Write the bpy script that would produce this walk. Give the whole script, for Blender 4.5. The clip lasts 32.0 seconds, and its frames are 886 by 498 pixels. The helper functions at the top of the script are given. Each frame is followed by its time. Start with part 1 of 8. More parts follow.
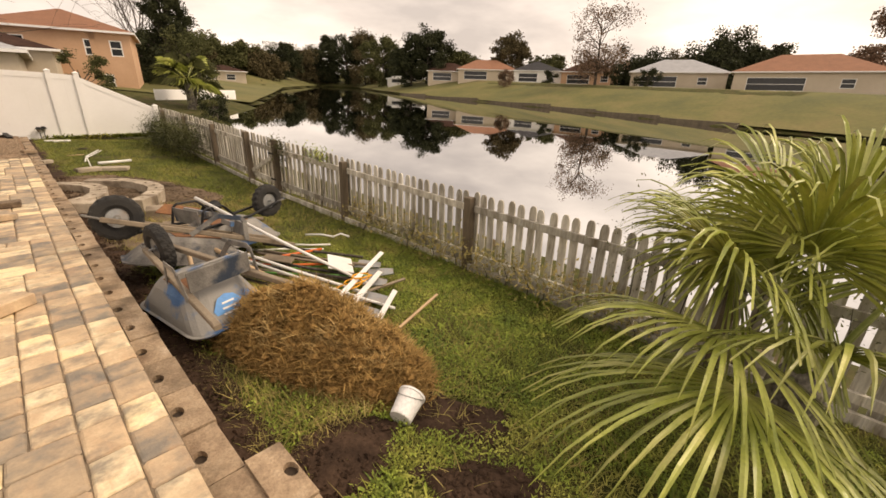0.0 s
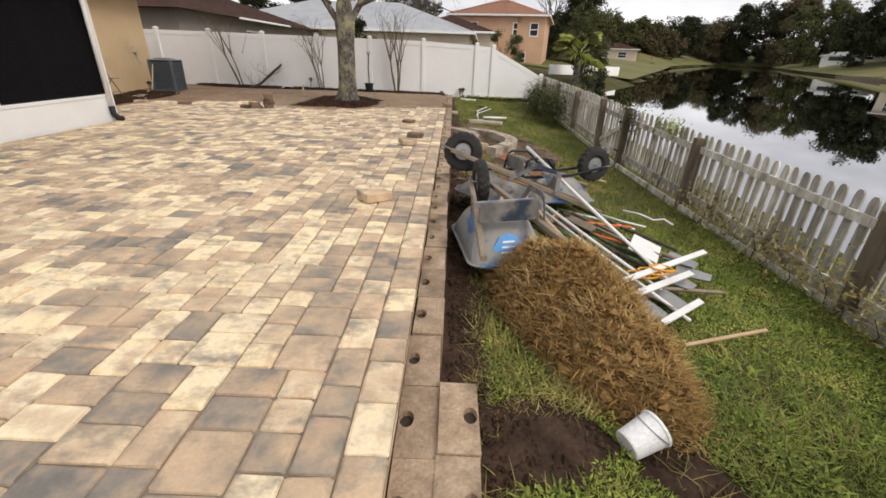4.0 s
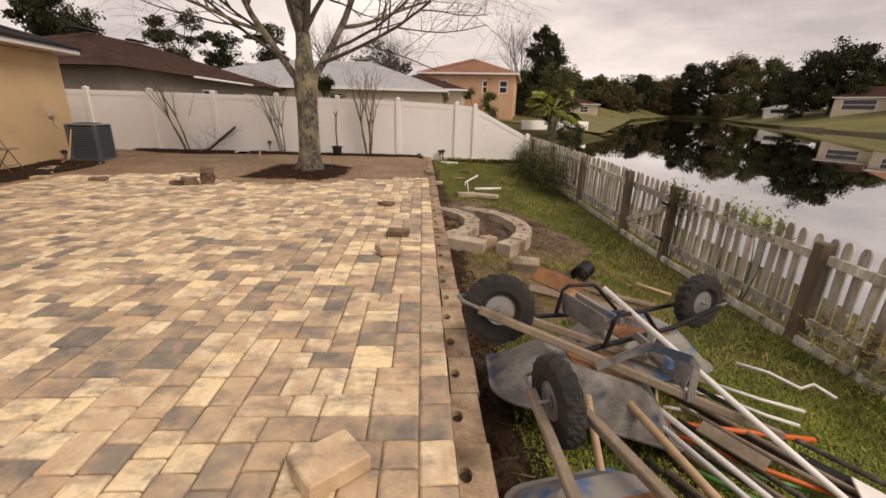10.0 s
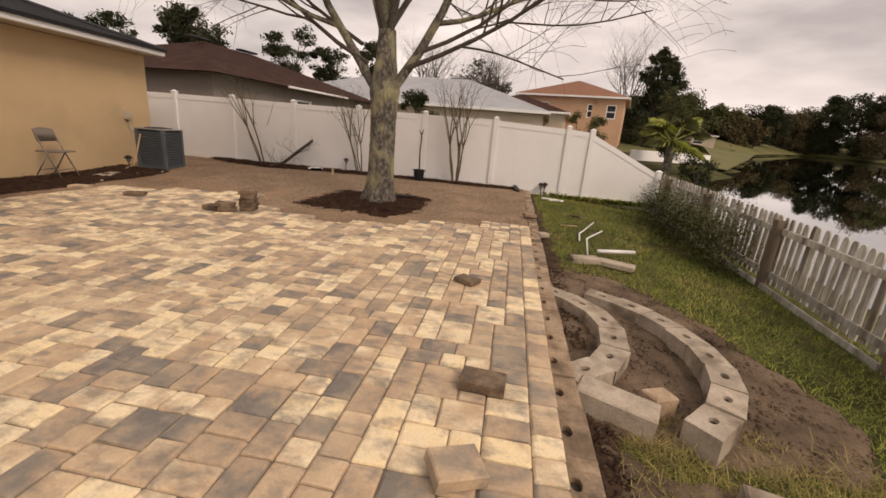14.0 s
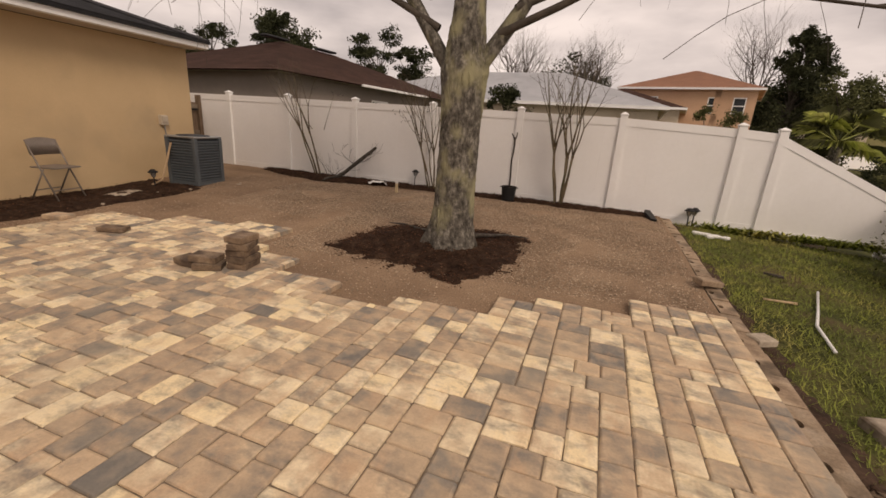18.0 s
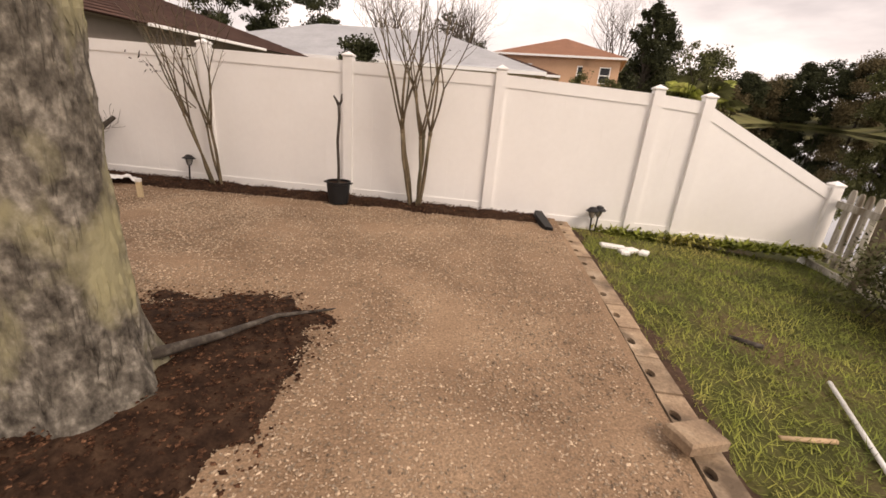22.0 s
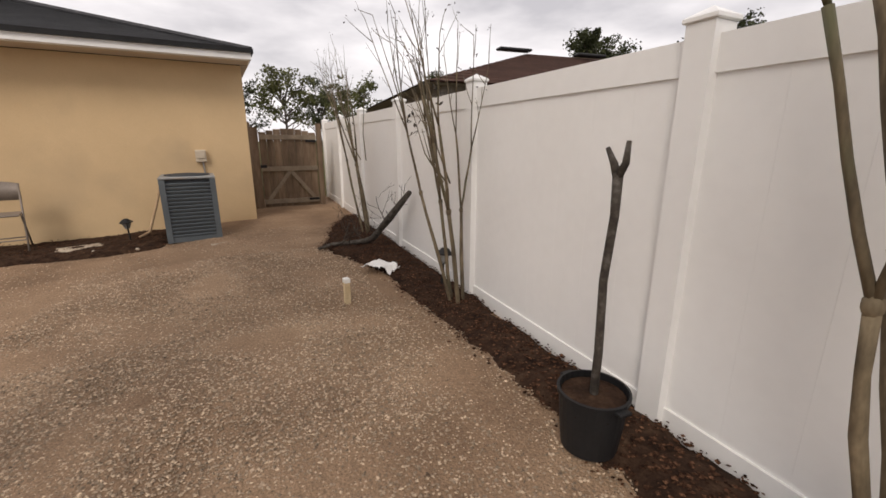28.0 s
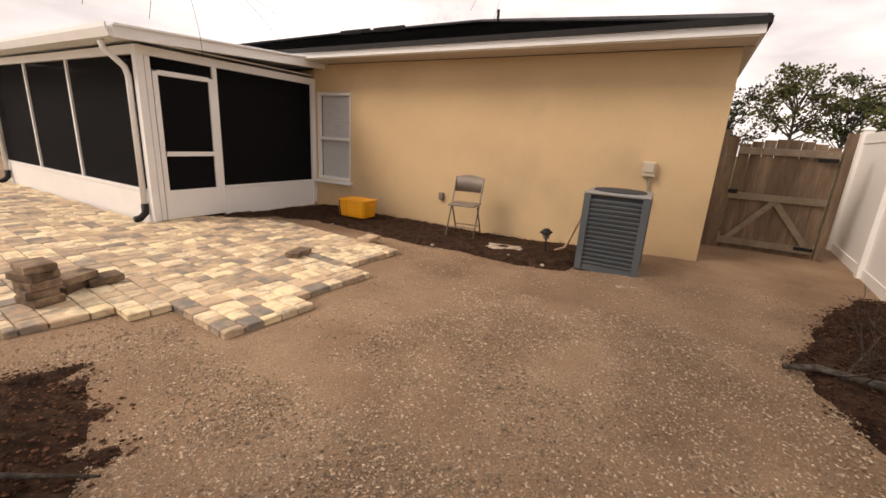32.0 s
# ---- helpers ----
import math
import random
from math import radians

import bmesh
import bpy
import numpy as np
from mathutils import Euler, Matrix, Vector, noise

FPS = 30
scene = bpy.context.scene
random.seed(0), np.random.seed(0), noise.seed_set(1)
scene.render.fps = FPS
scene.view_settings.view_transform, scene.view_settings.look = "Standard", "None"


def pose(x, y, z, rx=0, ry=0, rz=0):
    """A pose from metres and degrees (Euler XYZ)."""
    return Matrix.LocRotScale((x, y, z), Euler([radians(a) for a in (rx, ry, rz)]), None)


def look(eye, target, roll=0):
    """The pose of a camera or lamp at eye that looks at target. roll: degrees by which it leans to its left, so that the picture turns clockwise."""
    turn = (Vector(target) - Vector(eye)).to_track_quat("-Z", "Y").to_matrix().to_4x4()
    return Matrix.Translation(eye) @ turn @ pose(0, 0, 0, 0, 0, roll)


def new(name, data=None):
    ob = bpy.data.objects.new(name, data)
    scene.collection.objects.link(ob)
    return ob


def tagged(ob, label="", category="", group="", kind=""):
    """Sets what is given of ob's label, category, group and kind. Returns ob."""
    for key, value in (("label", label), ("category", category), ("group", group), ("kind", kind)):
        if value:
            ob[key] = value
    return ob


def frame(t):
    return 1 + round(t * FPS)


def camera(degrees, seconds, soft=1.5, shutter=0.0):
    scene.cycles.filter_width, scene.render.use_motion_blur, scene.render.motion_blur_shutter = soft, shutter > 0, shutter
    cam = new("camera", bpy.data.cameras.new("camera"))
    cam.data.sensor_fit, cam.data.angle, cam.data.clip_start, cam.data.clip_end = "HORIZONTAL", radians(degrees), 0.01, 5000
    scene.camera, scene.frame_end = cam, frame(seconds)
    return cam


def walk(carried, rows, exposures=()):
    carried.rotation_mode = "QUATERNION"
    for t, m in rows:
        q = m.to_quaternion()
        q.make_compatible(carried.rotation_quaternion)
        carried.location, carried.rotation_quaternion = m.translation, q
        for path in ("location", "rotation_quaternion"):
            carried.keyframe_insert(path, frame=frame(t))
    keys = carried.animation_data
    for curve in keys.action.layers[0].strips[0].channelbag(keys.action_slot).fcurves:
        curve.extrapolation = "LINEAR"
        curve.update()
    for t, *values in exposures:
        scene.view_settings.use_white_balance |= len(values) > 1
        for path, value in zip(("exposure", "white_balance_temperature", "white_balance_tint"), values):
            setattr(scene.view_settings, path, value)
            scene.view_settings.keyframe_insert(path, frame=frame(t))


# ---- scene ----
# camera and walk
cam = camera(93.8, 32.0, soft=1.6)
PATH = [
    (0, (-0.233, -1.623, 1.46), (1.115, -0.324, 0.756), 1.6),
    (0.5, (-0.133, -1.642, 1.434), (0.926, -0.158, 0.611), 2.2),
    (1, (-0.064, -1.59, 1.383), (0.734, -0.002, 0.467), -1.2),
    (1.5, (-0.004, -1.487, 1.326), (0.724, 0.158, 0.453), -0.1),
    (2, (0.074, -1.46, 1.284), (0.528, 0.286, 0.421), -0.8),
    (2.5, (0.138, -1.451, 1.223), (0.49, 0.289, 0.302), -1.4),
    (3, (0.17, -1.437, 1.181), (0.478, 0.303, 0.245), 0.2),
    (3.5, (0.172, -1.451, 1.182), (0.269, 0.358, 0.334), 0.2),
    (5.5, (-0.025, -1.49, 1.331), (-0.181, 0.33, 0.516), 5.0),
    (6, (-0.103, -1.286, 1.309), (-0.394, 0.549, 0.568), 3.6),
    (6.5, (-0.139, -1.014, 1.329), (-0.495, 0.857, 0.716), 3.8),
    (7, (-0.268, -0.765, 1.357), (-0.59, 1.142, 0.847), 2.7),
    (7.5, (-0.353, -0.487, 1.364), (-0.677, 1.414, 0.832), 0.5),
    (8, (-0.309, -0.16, 1.351), (-0.761, 1.722, 0.845), 1.0),
    (8.5, (-0.323, 0.064, 1.341), (-0.674, 1.955, 0.794), 1.9),
    (9, (-0.345, 0.298, 1.372), (-0.397, 2.214, 0.803), 0.2),
    (9.5, (-0.249, 0.578, 1.371), (-0.074, 2.458, 0.711), 0.4),
    (10, (-0.165, 0.874, 1.381), (-0.056, 2.774, 0.766), 1.7),
    (10.5, (-0.226, 1.136, 1.441), (0.037, 3.03, 0.852), 1.1),
    (11, (-0.254, 1.432, 1.42), (-0.099, 3.322, 0.783), 0.7),
    (11.5, (-0.184, 1.75, 1.43), (-0.263, 3.68, 0.91), 0.3),
    (12, (-0.21, 2.106, 1.404), (-0.343, 4.031, 0.878), 2.3),
    (12.5, (-0.262, 2.462, 1.405), (-0.378, 4.381, 0.853), 2.8),
    (13, (-0.27, 2.832, 1.418), (-0.494, 4.74, 0.864), 4.5),
    (13.5, (-0.349, 3.19, 1.401), (-0.615, 5.096, 0.858), 4.6),
    (14, (-0.422, 3.514, 1.423), (-0.696, 5.417, 0.873), 4.8),
    (14.5, (-0.483, 3.844, 1.456), (-0.885, 5.71, 0.859), 7.3),
    (15, (-0.596, 4.184, 1.414), (-1.148, 6.024, 0.859), 6.1),
    (15.5, (-0.744, 4.527, 1.451), (-1.361, 6.354, 0.92), 3.3),
    (17.5, (-1.131, 6.029, 1.451), (-1.761, 7.817, 0.816), 5.6),
    (18, (-1.256, 6.448, 1.449), (-1.897, 8.253, 0.874), 3.9),
    (18.5, (-1.319, 6.861, 1.43), (-2.069, 8.604, 0.798), 3.5),
    (19, (-1.324, 7.271, 1.432), (-2.089, 8.996, 0.768), 4.8),
    (19.5, (-1.317, 7.71, 1.476), (-1.798, 9.555, 0.875), 3.4),
    (20, (-1.268, 8.133, 1.493), (-1.533, 10.025, 0.9), 3.1),
    (20.5, (-1.202, 8.516, 1.515), (-1.424, 10.415, 0.93), 2.1),
    (21, (-1.147, 8.893, 1.489), (-1.208, 10.797, 0.88), 1.1),
    (21.5, (-1.086, 9.325, 1.448), (-1.198, 11.207, 0.779), 4.3),
    (22, (-1.141, 9.711, 1.422), (-1.262, 11.59, 0.748), 5.0),
    (22.5, (-1.181, 10.098, 1.43), (-1.366, 11.965, 0.738), 2.2),
    (23, (-1.177, 10.504, 1.402), (-1.505, 12.343, 0.69), 4.0),
    (23.5, (-1.266, 10.894, 1.406), (-1.462, 12.764, 0.725), 1.8),
    (24, (-1.27, 11.285, 1.299), (-1.674, 13.108, 0.582), 2.5),
    (24.5, (-1.229, 11.654, 1.254), (-1.823, 13.412, 0.507), 3.0),
    (26.5, (-1.57, 13.154, 1.335), (-2.779, 14.475, 0.444), 2.4),
    (27, (-1.65, 13.342, 1.336), (-2.927, 14.584, 0.427), 1.1),
    (27.5, (-1.669, 13.557, 1.374), (-3.256, 14.584, 0.72), 0.5),
    (28, (-1.707, 13.714, 1.386), (-3.473, 14.51, 0.886), 0.1),
    (28.5, (-1.808, 13.733, 1.38), (-3.655, 14.118, 0.716), 1.5),
    (29, (-2.044, 13.732, 1.38), (-3.948, 13.844, 0.778), 1.8),
    (29.5, (-2.28, 13.748, 1.383), (-4.197, 13.476, 0.881), 0.7),
    (30, (-2.569, 13.827, 1.388), (-4.377, 13.132, 0.891), 1.5),
    (30.5, (-2.861, 13.827, 1.394), (-4.67, 13.13, 0.902), 0.9),
    (31, (-3.178, 13.794, 1.386), (-4.961, 13.037, 0.888), 0.4),
    (31.5, (-3.447, 13.833, 1.386), (-5.156, 12.906, 0.916), 1.5),
    (32, (-3.692, 13.836, 1.392), (-5.302, 12.768, 0.876), 3.5),
]
walk(cam, [(t, look(eye, target, roll)) for t, eye, target, roll in PATH], [(0.0, 0.55, 8600, 18), (1.0, 0.55, 7400, 16), (2.0, 0.5, 6500, 13), (3.5, 0.45, 6500, 12), (7.0, 0.2, 7400, 19), (13.0, 0.15, 7800, 21), (15.5, 0.0, 7800, 22), (17.5, -0.05, 7900, 22), (19.0, 0.0, 7900, 22), (20.0, 0.32, 7800, 22), (22.5, 0.68, 7700, 21), (24.5, 0.4, 7300, 17), (27.0, 0.92, 6800, 15), (28.3, 0.35, 6800, 15), (29.2, 0.5, 7100, 17), (30.0, 0.62, 7400, 20), (32.0, 0.65, 7600, 20)])

# overcast daylight: veiled sky and one wide, weak sun
SUN_EL, SUN_AZ = radians(43), radians(131)
world = bpy.data.worlds.new("overcast_sky")
scene.world = world
world.use_nodes = True
wn, wl = world.node_tree.nodes, world.node_tree.links
wn.clear()
w_out = wn.new("ShaderNodeOutputWorld")
w_bg = wn.new("ShaderNodeBackground")
w_sky = wn.new("ShaderNodeTexSky")
w_sky.sky_type, w_sky.sun_disc = "NISHITA", False
w_sky.sun_elevation, w_sky.sun_rotation = SUN_EL, SUN_AZ
w_sky.dust_density = 4.0
w_co = wn.new("ShaderNodeTexCoord")
w_map = wn.new("ShaderNodeMapping")
w_map.inputs["Scale"].default_value = (1.0, 1.0, 3.2)
w_noise = wn.new("ShaderNodeTexNoise")
w_noise.inputs["Scale"].default_value = 2.1
w_noise.inputs["Detail"].default_value = 6.0
w_noise.inputs["Roughness"].default_value = 0.52
w_ramp = wn.new("ShaderNodeValToRGB")
w_ramp.color_ramp.elements[0].position, w_ramp.color_ramp.elements[0].color = 0.36, (4.6, 4.65, 4.9, 1)
w_ramp.color_ramp.elements[1].position, w_ramp.color_ramp.elements[1].color = 0.64, (9.2, 9.2, 9.3, 1)
w_mix = wn.new("ShaderNodeMixRGB")
w_mix.inputs["Fac"].default_value = 0.94
wl.new(w_co.outputs["Generated"], w_map.inputs["Vector"])
wl.new(w_map.outputs["Vector"], w_noise.inputs["Vector"])
wl.new(w_noise.outputs["Fac"], w_ramp.inputs["Fac"])
wl.new(w_sky.outputs["Color"], w_mix.inputs["Color1"])
wl.new(w_ramp.outputs["Color"], w_mix.inputs["Color2"])
wl.new(w_mix.outputs["Color"], w_bg.inputs["Color"])
w_bg.inputs["Strength"].default_value = 0.1
wl.new(w_bg.outputs["Background"], w_out.inputs["Surface"])
sun_data = bpy.data.lights.new("sun", "SUN")
sun_data.energy, sun_data.angle, sun_data.color = 1.5, radians(24), (1.0, 0.95, 0.86)
sun = new("sun", sun_data)
sun.matrix_world = look((math.sin(SUN_AZ) * 30, math.cos(SUN_AZ) * 30, 28), (0, 0, 0))

# ---- materials ----
def surface(name, cols, scale=8.0, rough=0.8, bump=0.0, metal=0.0, fine=60.0, fine_amt=0.25, rand=0.0, island=False, aniso=(1, 1, 1), bump_scale=None, spec=0.5, wear=None):
    """A procedural surface: blotches between cols, fine grain, optional value change piece by piece, and relief."""
    m = bpy.data.materials.new(name)
    m.use_nodes = True
    nodes, links = m.node_tree.nodes, m.node_tree.links
    bsdf = nodes["Principled BSDF"]
    co = nodes.new("ShaderNodeTexCoord")
    mp = nodes.new("ShaderNodeMapping")
    mp.inputs["Scale"].default_value = aniso
    geo = nodes.new("ShaderNodeNewGeometry")
    links.new(geo.outputs["Position"], mp.inputs["Vector"])
    n1 = nodes.new("ShaderNodeTexNoise")
    n1.inputs["Scale"].default_value, n1.inputs["Detail"].default_value, n1.inputs["Roughness"].default_value = scale, 5.0, 0.62
    links.new(mp.outputs["Vector"], n1.inputs["Vector"])
    ramp = nodes.new("ShaderNodeValToRGB")
    els = ramp.color_ramp.elements
    while len(els) < len(cols):
        els.new(0.5)
    for i, c in enumerate(cols):
        els[i].position = 0.3 + 0.42 * i / max(1, len(cols) - 1)
        els[i].color = (*c, 1)
    links.new(n1.outputs["Fac"], ramp.inputs["Fac"])
    n2 = nodes.new("ShaderNodeTexNoise")
    n2.inputs["Scale"].default_value, n2.inputs["Detail"].default_value = fine, 4.0
    links.new(mp.outputs["Vector"], n2.inputs["Vector"])
    mul = nodes.new("ShaderNodeMath")
    mul.operation = "MULTIPLY_ADD"
    mul.inputs[1].default_value, mul.inputs[2].default_value = 2 * fine_amt, 1 - fine_amt
    links.new(n2.outputs["Fac"], mul.inputs[0])
    value = mul.outputs[0]
    if rand:
        src = geo.outputs["Random Per Island"]
        if not island:
            info = nodes.new("ShaderNodeObjectInfo")
            src = info.outputs["Random"]
        r = nodes.new("ShaderNodeMath")
        r.operation = "MULTIPLY_ADD"
        r.inputs[1].default_value, r.inputs[2].default_value = 2 * rand, 1 - rand
        links.new(src, r.inputs[0])
        both = nodes.new("ShaderNodeMath")
        both.operation = "MULTIPLY"
        links.new(value, both.inputs[0])
        links.new(r.outputs[0], both.inputs[1])
        value = both.outputs[0]
    hsv = nodes.new("ShaderNodeHueSaturation")
    links.new(ramp.outputs["Color"], hsv.inputs["Color"])
    links.new(value, hsv.inputs["Value"])
    col = hsv.outputs["Color"]
    if wear:
        wcol, wscale, lo, hi = wear
        n3 = nodes.new("ShaderNodeTexNoise")
        n3.inputs["Scale"].default_value, n3.inputs["Detail"].default_value = wscale, 6.0
        links.new(mp.outputs["Vector"], n3.inputs["Vector"])
        mr = nodes.new("ShaderNodeMapRange")
        mr.inputs["From Min"].default_value, mr.inputs["From Max"].default_value = lo, hi
        links.new(n3.outputs["Fac"], mr.inputs["Value"])
        mx = nodes.new("ShaderNodeMixRGB")
        mx.inputs["Color2"].default_value = (*wcol, 1)
        links.new(mr.outputs["Result"], mx.inputs["Fac"])
        links.new(col, mx.inputs["Color1"])
        col = mx.outputs["Color"]
    links.new(col, bsdf.inputs["Base Color"])
    rr = nodes.new("ShaderNodeMath")
    rr.operation = "MULTIPLY_ADD"
    rr.inputs[1].default_value, rr.inputs[2].default_value = 0.24, rough - 0.12
    links.new(n1.outputs["Fac"], rr.inputs[0])
    links.new(rr.outputs[0], bsdf.inputs["Roughness"])
    bsdf.inputs["Metallic"].default_value = metal
    bsdf.inputs["Specular IOR Level"].default_value = spec
    if bump:
        bp = nodes.new("ShaderNodeBump")
        bp.inputs["Strength"].default_value, bp.inputs["Distance"].default_value = min(1.0, bump), 0.01
        src = n2
        if bump_scale:
            src = nodes.new("ShaderNodeTexNoise")
            src.inputs["Scale"].default_value, src.inputs["Detail"].default_value = bump_scale, 5.0
            links.new(mp.outputs["Vector"], src.inputs["Vector"])
        links.new(src.outputs["Fac"], bp.inputs["Height"])
        links.new(bp.outputs["Normal"], bsdf.inputs["Normal"])
    return m


def paver_material(name, island):
    """Tumbled concrete pavers: each piece takes its own blend of cream, buff, rust and charcoal."""
    m = bpy.data.materials.new(name)
    m.use_nodes = True
    nodes, links = m.node_tree.nodes, m.node_tree.links
    bsdf = nodes["Principled BSDF"]
    geo = nodes.new("ShaderNodeNewGeometry")
    if island:
        pick = geo.outputs["Random Per Island"]
    else:
        pick = nodes.new("ShaderNodeObjectInfo").outputs["Random"]
    shift = nodes.new("ShaderNodeVectorMath")
    shift.operation = "MULTIPLY_ADD"
    comb = nodes.new("ShaderNodeCombineXYZ")
    links.new(pick, comb.inputs[0])
    links.new(pick, comb.inputs[1])
    links.new(pick, comb.inputs[2])
    links.new(comb.outputs[0], shift.inputs[0])
    shift.inputs[1].default_value = (40, 70, 30)
    links.new(geo.outputs["Position"], shift.inputs[2])
    n1 = nodes.new("ShaderNodeTexNoise")
    n1.inputs["Scale"].default_value, n1.inputs["Detail"].default_value, n1.inputs["Roughness"].default_value = 5.0, 3.0, 0.55
    links.new(shift.outputs[0], n1.inputs["Vector"])
    # the piece's own colour, pushed about by cloudy blending in the concrete
    fac = nodes.new("ShaderNodeMath")
    fac.operation = "MULTIPLY_ADD"
    fac.inputs[1].default_value = 1.2
    links.new(n1.outputs["Fac"], fac.inputs[0])
    off = nodes.new("ShaderNodeMath")
    off.operation = "MULTIPLY_ADD"
    off.inputs[1].default_value, off.inputs[2].default_value = 0.95, -0.52
    links.new(pick, off.inputs[0])
    links.new(off.outputs[0], fac.inputs[2])
    ramp = nodes.new("ShaderNodeValToRGB")
    els = ramp.color_ramp.elements
    tones = [(0.0, (0.17, 0.155, 0.135)), (0.12, (0.26, 0.22, 0.175)), (0.24, (0.4, 0.3, 0.205)), (0.4, (0.5, 0.365, 0.24)),
             (0.56, (0.58, 0.425, 0.275)), (0.7, (0.66, 0.52, 0.345)), (0.84, (0.82, 0.68, 0.46)), (1.0, (0.84, 0.67, 0.41))]
    while len(els) < len(tones):
        els.new(0.5)
    for e, (p, c) in zip(els, tones):
        e.position, e.color = p, (*c, 1)
    links.new(fac.outputs[0], ramp.inputs["Fac"])
    # streaks of charcoal and rust folded into the mix
    tint = ramp.outputs["Color"]
    for scale, seed, col, lo, hi, top in (((5.0, 7.5, 5.0), 11.0, (0.22, 0.19, 0.155), 0.47, 0.68, 0.85), ((8.0, 4.0, 4.0), 37.0, (0.52, 0.34, 0.21), 0.52, 0.7, 0.6)):
        mp = nodes.new("ShaderNodeMapping")
        mp.inputs["Scale"].default_value, mp.inputs["Location"].default_value = scale, (seed, seed, seed)
        links.new(shift.outputs[0], mp.inputs["Vector"])
        ns = nodes.new("ShaderNodeTexNoise")
        ns.inputs["Scale"].default_value, ns.inputs["Detail"].default_value, ns.inputs["Roughness"].default_value = 1.0, 4.0, 0.65
        links.new(mp.outputs["Vector"], ns.inputs["Vector"])
        rg = nodes.new("ShaderNodeMapRange")
        rg.inputs["From Min"].default_value, rg.inputs["From Max"].default_value, rg.inputs["To Max"].default_value = lo, hi, top
        links.new(ns.outputs["Fac"], rg.inputs["Value"])
        mm = nodes.new("ShaderNodeMixRGB")
        mm.inputs["Color2"].default_value = (*col, 1)
        links.new(rg.outputs["Result"], mm.inputs["Fac"])
        links.new(tint, mm.inputs["Color1"])
        tint = mm.outputs["Color"]
    n2 = nodes.new("ShaderNodeTexNoise")
    n2.inputs["Scale"].default_value, n2.inputs["Detail"].default_value, n2.inputs["Roughness"].default_value = 70.0, 6.0, 0.7
    links.new(geo.outputs["Position"], n2.inputs["Vector"])
    v = nodes.new("ShaderNodeMath")
    v.operation = "MULTIPLY_ADD"
    v.inputs[1].default_value, v.inputs[2].default_value = 0.55, 0.72
    links.new(n2.outputs["Fac"], v.inputs[0])
    hsv = nodes.new("ShaderNodeHueSaturation")
    links.new(tint, hsv.inputs["Color"])
    links.new(v.outputs[0], hsv.inputs["Value"])
    # pale dust and sand swept over the surface
    n3 = nodes.new("ShaderNodeTexNoise")
    n3.inputs["Scale"].default_value, n3.inputs["Detail"].default_value = 1.1, 6.0
    links.new(geo.outputs["Position"], n3.inputs["Vector"])
    mr = nodes.new("ShaderNodeMapRange")
    mr.inputs["From Min"].default_value, mr.inputs["From Max"].default_value, mr.inputs["To Max"].default_value = 0.5, 0.85, 0.5
    links.new(n3.outputs["Fac"], mr.inputs["Value"])
    mx = nodes.new("ShaderNodeMixRGB")
    mx.inputs["Color2"].default_value = (0.5, 0.41, 0.28, 1)
    links.new(mr.outputs["Result"], mx.inputs["Fac"])
    links.new(hsv.outputs["Color"], mx.inputs["Color1"])
    links.new(mx.outputs["Color"], bsdf.inputs["Base Color"])
    bsdf.inputs["Roughness"].default_value = 0.82
    bp = nodes.new("ShaderNodeBump")
    bp.inputs["Strength"].default_value, bp.inputs["Distance"].default_value = 0.5, 0.006
    links.new(n2.outputs["Fac"], bp.inputs["Height"])
    links.new(bp.outputs["Normal"], bsdf.inputs["Normal"])
    return m


M_PAVER = paver_material("tumbled_paver", False)
M_PAVER_FIELD = paver_material("tumbled_paver_field", True)
M_SAND = surface("joint_sand", [(0.136, 0.105, 0.0748), (0.306, 0.238, 0.17)], 6, 0.95, 0.4, fine=140, spec=0.2)
M_GRAVEL = surface("crushed_base", [(0.19, 0.122, 0.077), (0.265, 0.176, 0.112), (0.34, 0.235, 0.152)], 1.1, 0.93, 1.0, fine=75, fine_amt=0.75, bump_scale=90, wear=((0.21, 0.135, 0.085), 0.5, 0.55, 1.0), spec=0.2)
M_PEBBLE = surface("crushed_stone", [(0.13, 0.086, 0.055), (0.54, 0.42, 0.3)], 30, 0.85, rand=0.5, island=True, spec=0.3)
M_MULCH = surface("dark_mulch", [(0.0135, 0.0075, 0.00525), (0.0375, 0.021, 0.0135), (0.075, 0.045, 0.0285)], 9, 0.95, 1.0, fine=70, fine_amt=0.5, bump_scale=40, spec=0.1)
M_CHIP = surface("mulch_chips", [(0.0119, 0.00595, 0.00425), (0.0553, 0.0263, 0.0153), (0.162, 0.085, 0.0485)], 60, 0.95, rand=0.6, island=True, spec=0.1)
M_GRASS_SOIL = surface("lawn_soil", [(0.03, 0.034, 0.013), (0.07, 0.072, 0.024), (0.13, 0.105, 0.05)], 1.6, 0.95, 0.8, fine=45, fine_amt=0.5, wear=((0.11, 0.075, 0.045), 0.9, 0.55, 0.7), spec=0.1)
M_BLADE = surface("grass_blades", [(0.085, 0.115, 0.02), (0.2, 0.225, 0.04), (0.37, 0.31, 0.1)], 1.3, 0.7, rand=0.45, island=True, spec=0.25)
M_WEED = surface("clover_weeds", [(0.07, 0.12, 0.018), (0.2, 0.26, 0.04), (0.42, 0.38, 0.1)], 3.0, 0.6, rand=0.45, island=True, spec=0.25)
M_SOIL = surface("bare_sandy_soil", [(0.07, 0.05, 0.034), (0.14, 0.1, 0.068), (0.22, 0.16, 0.11)], 2.6, 0.95, 0.8, fine=50, fine_amt=0.45, spec=0.15)
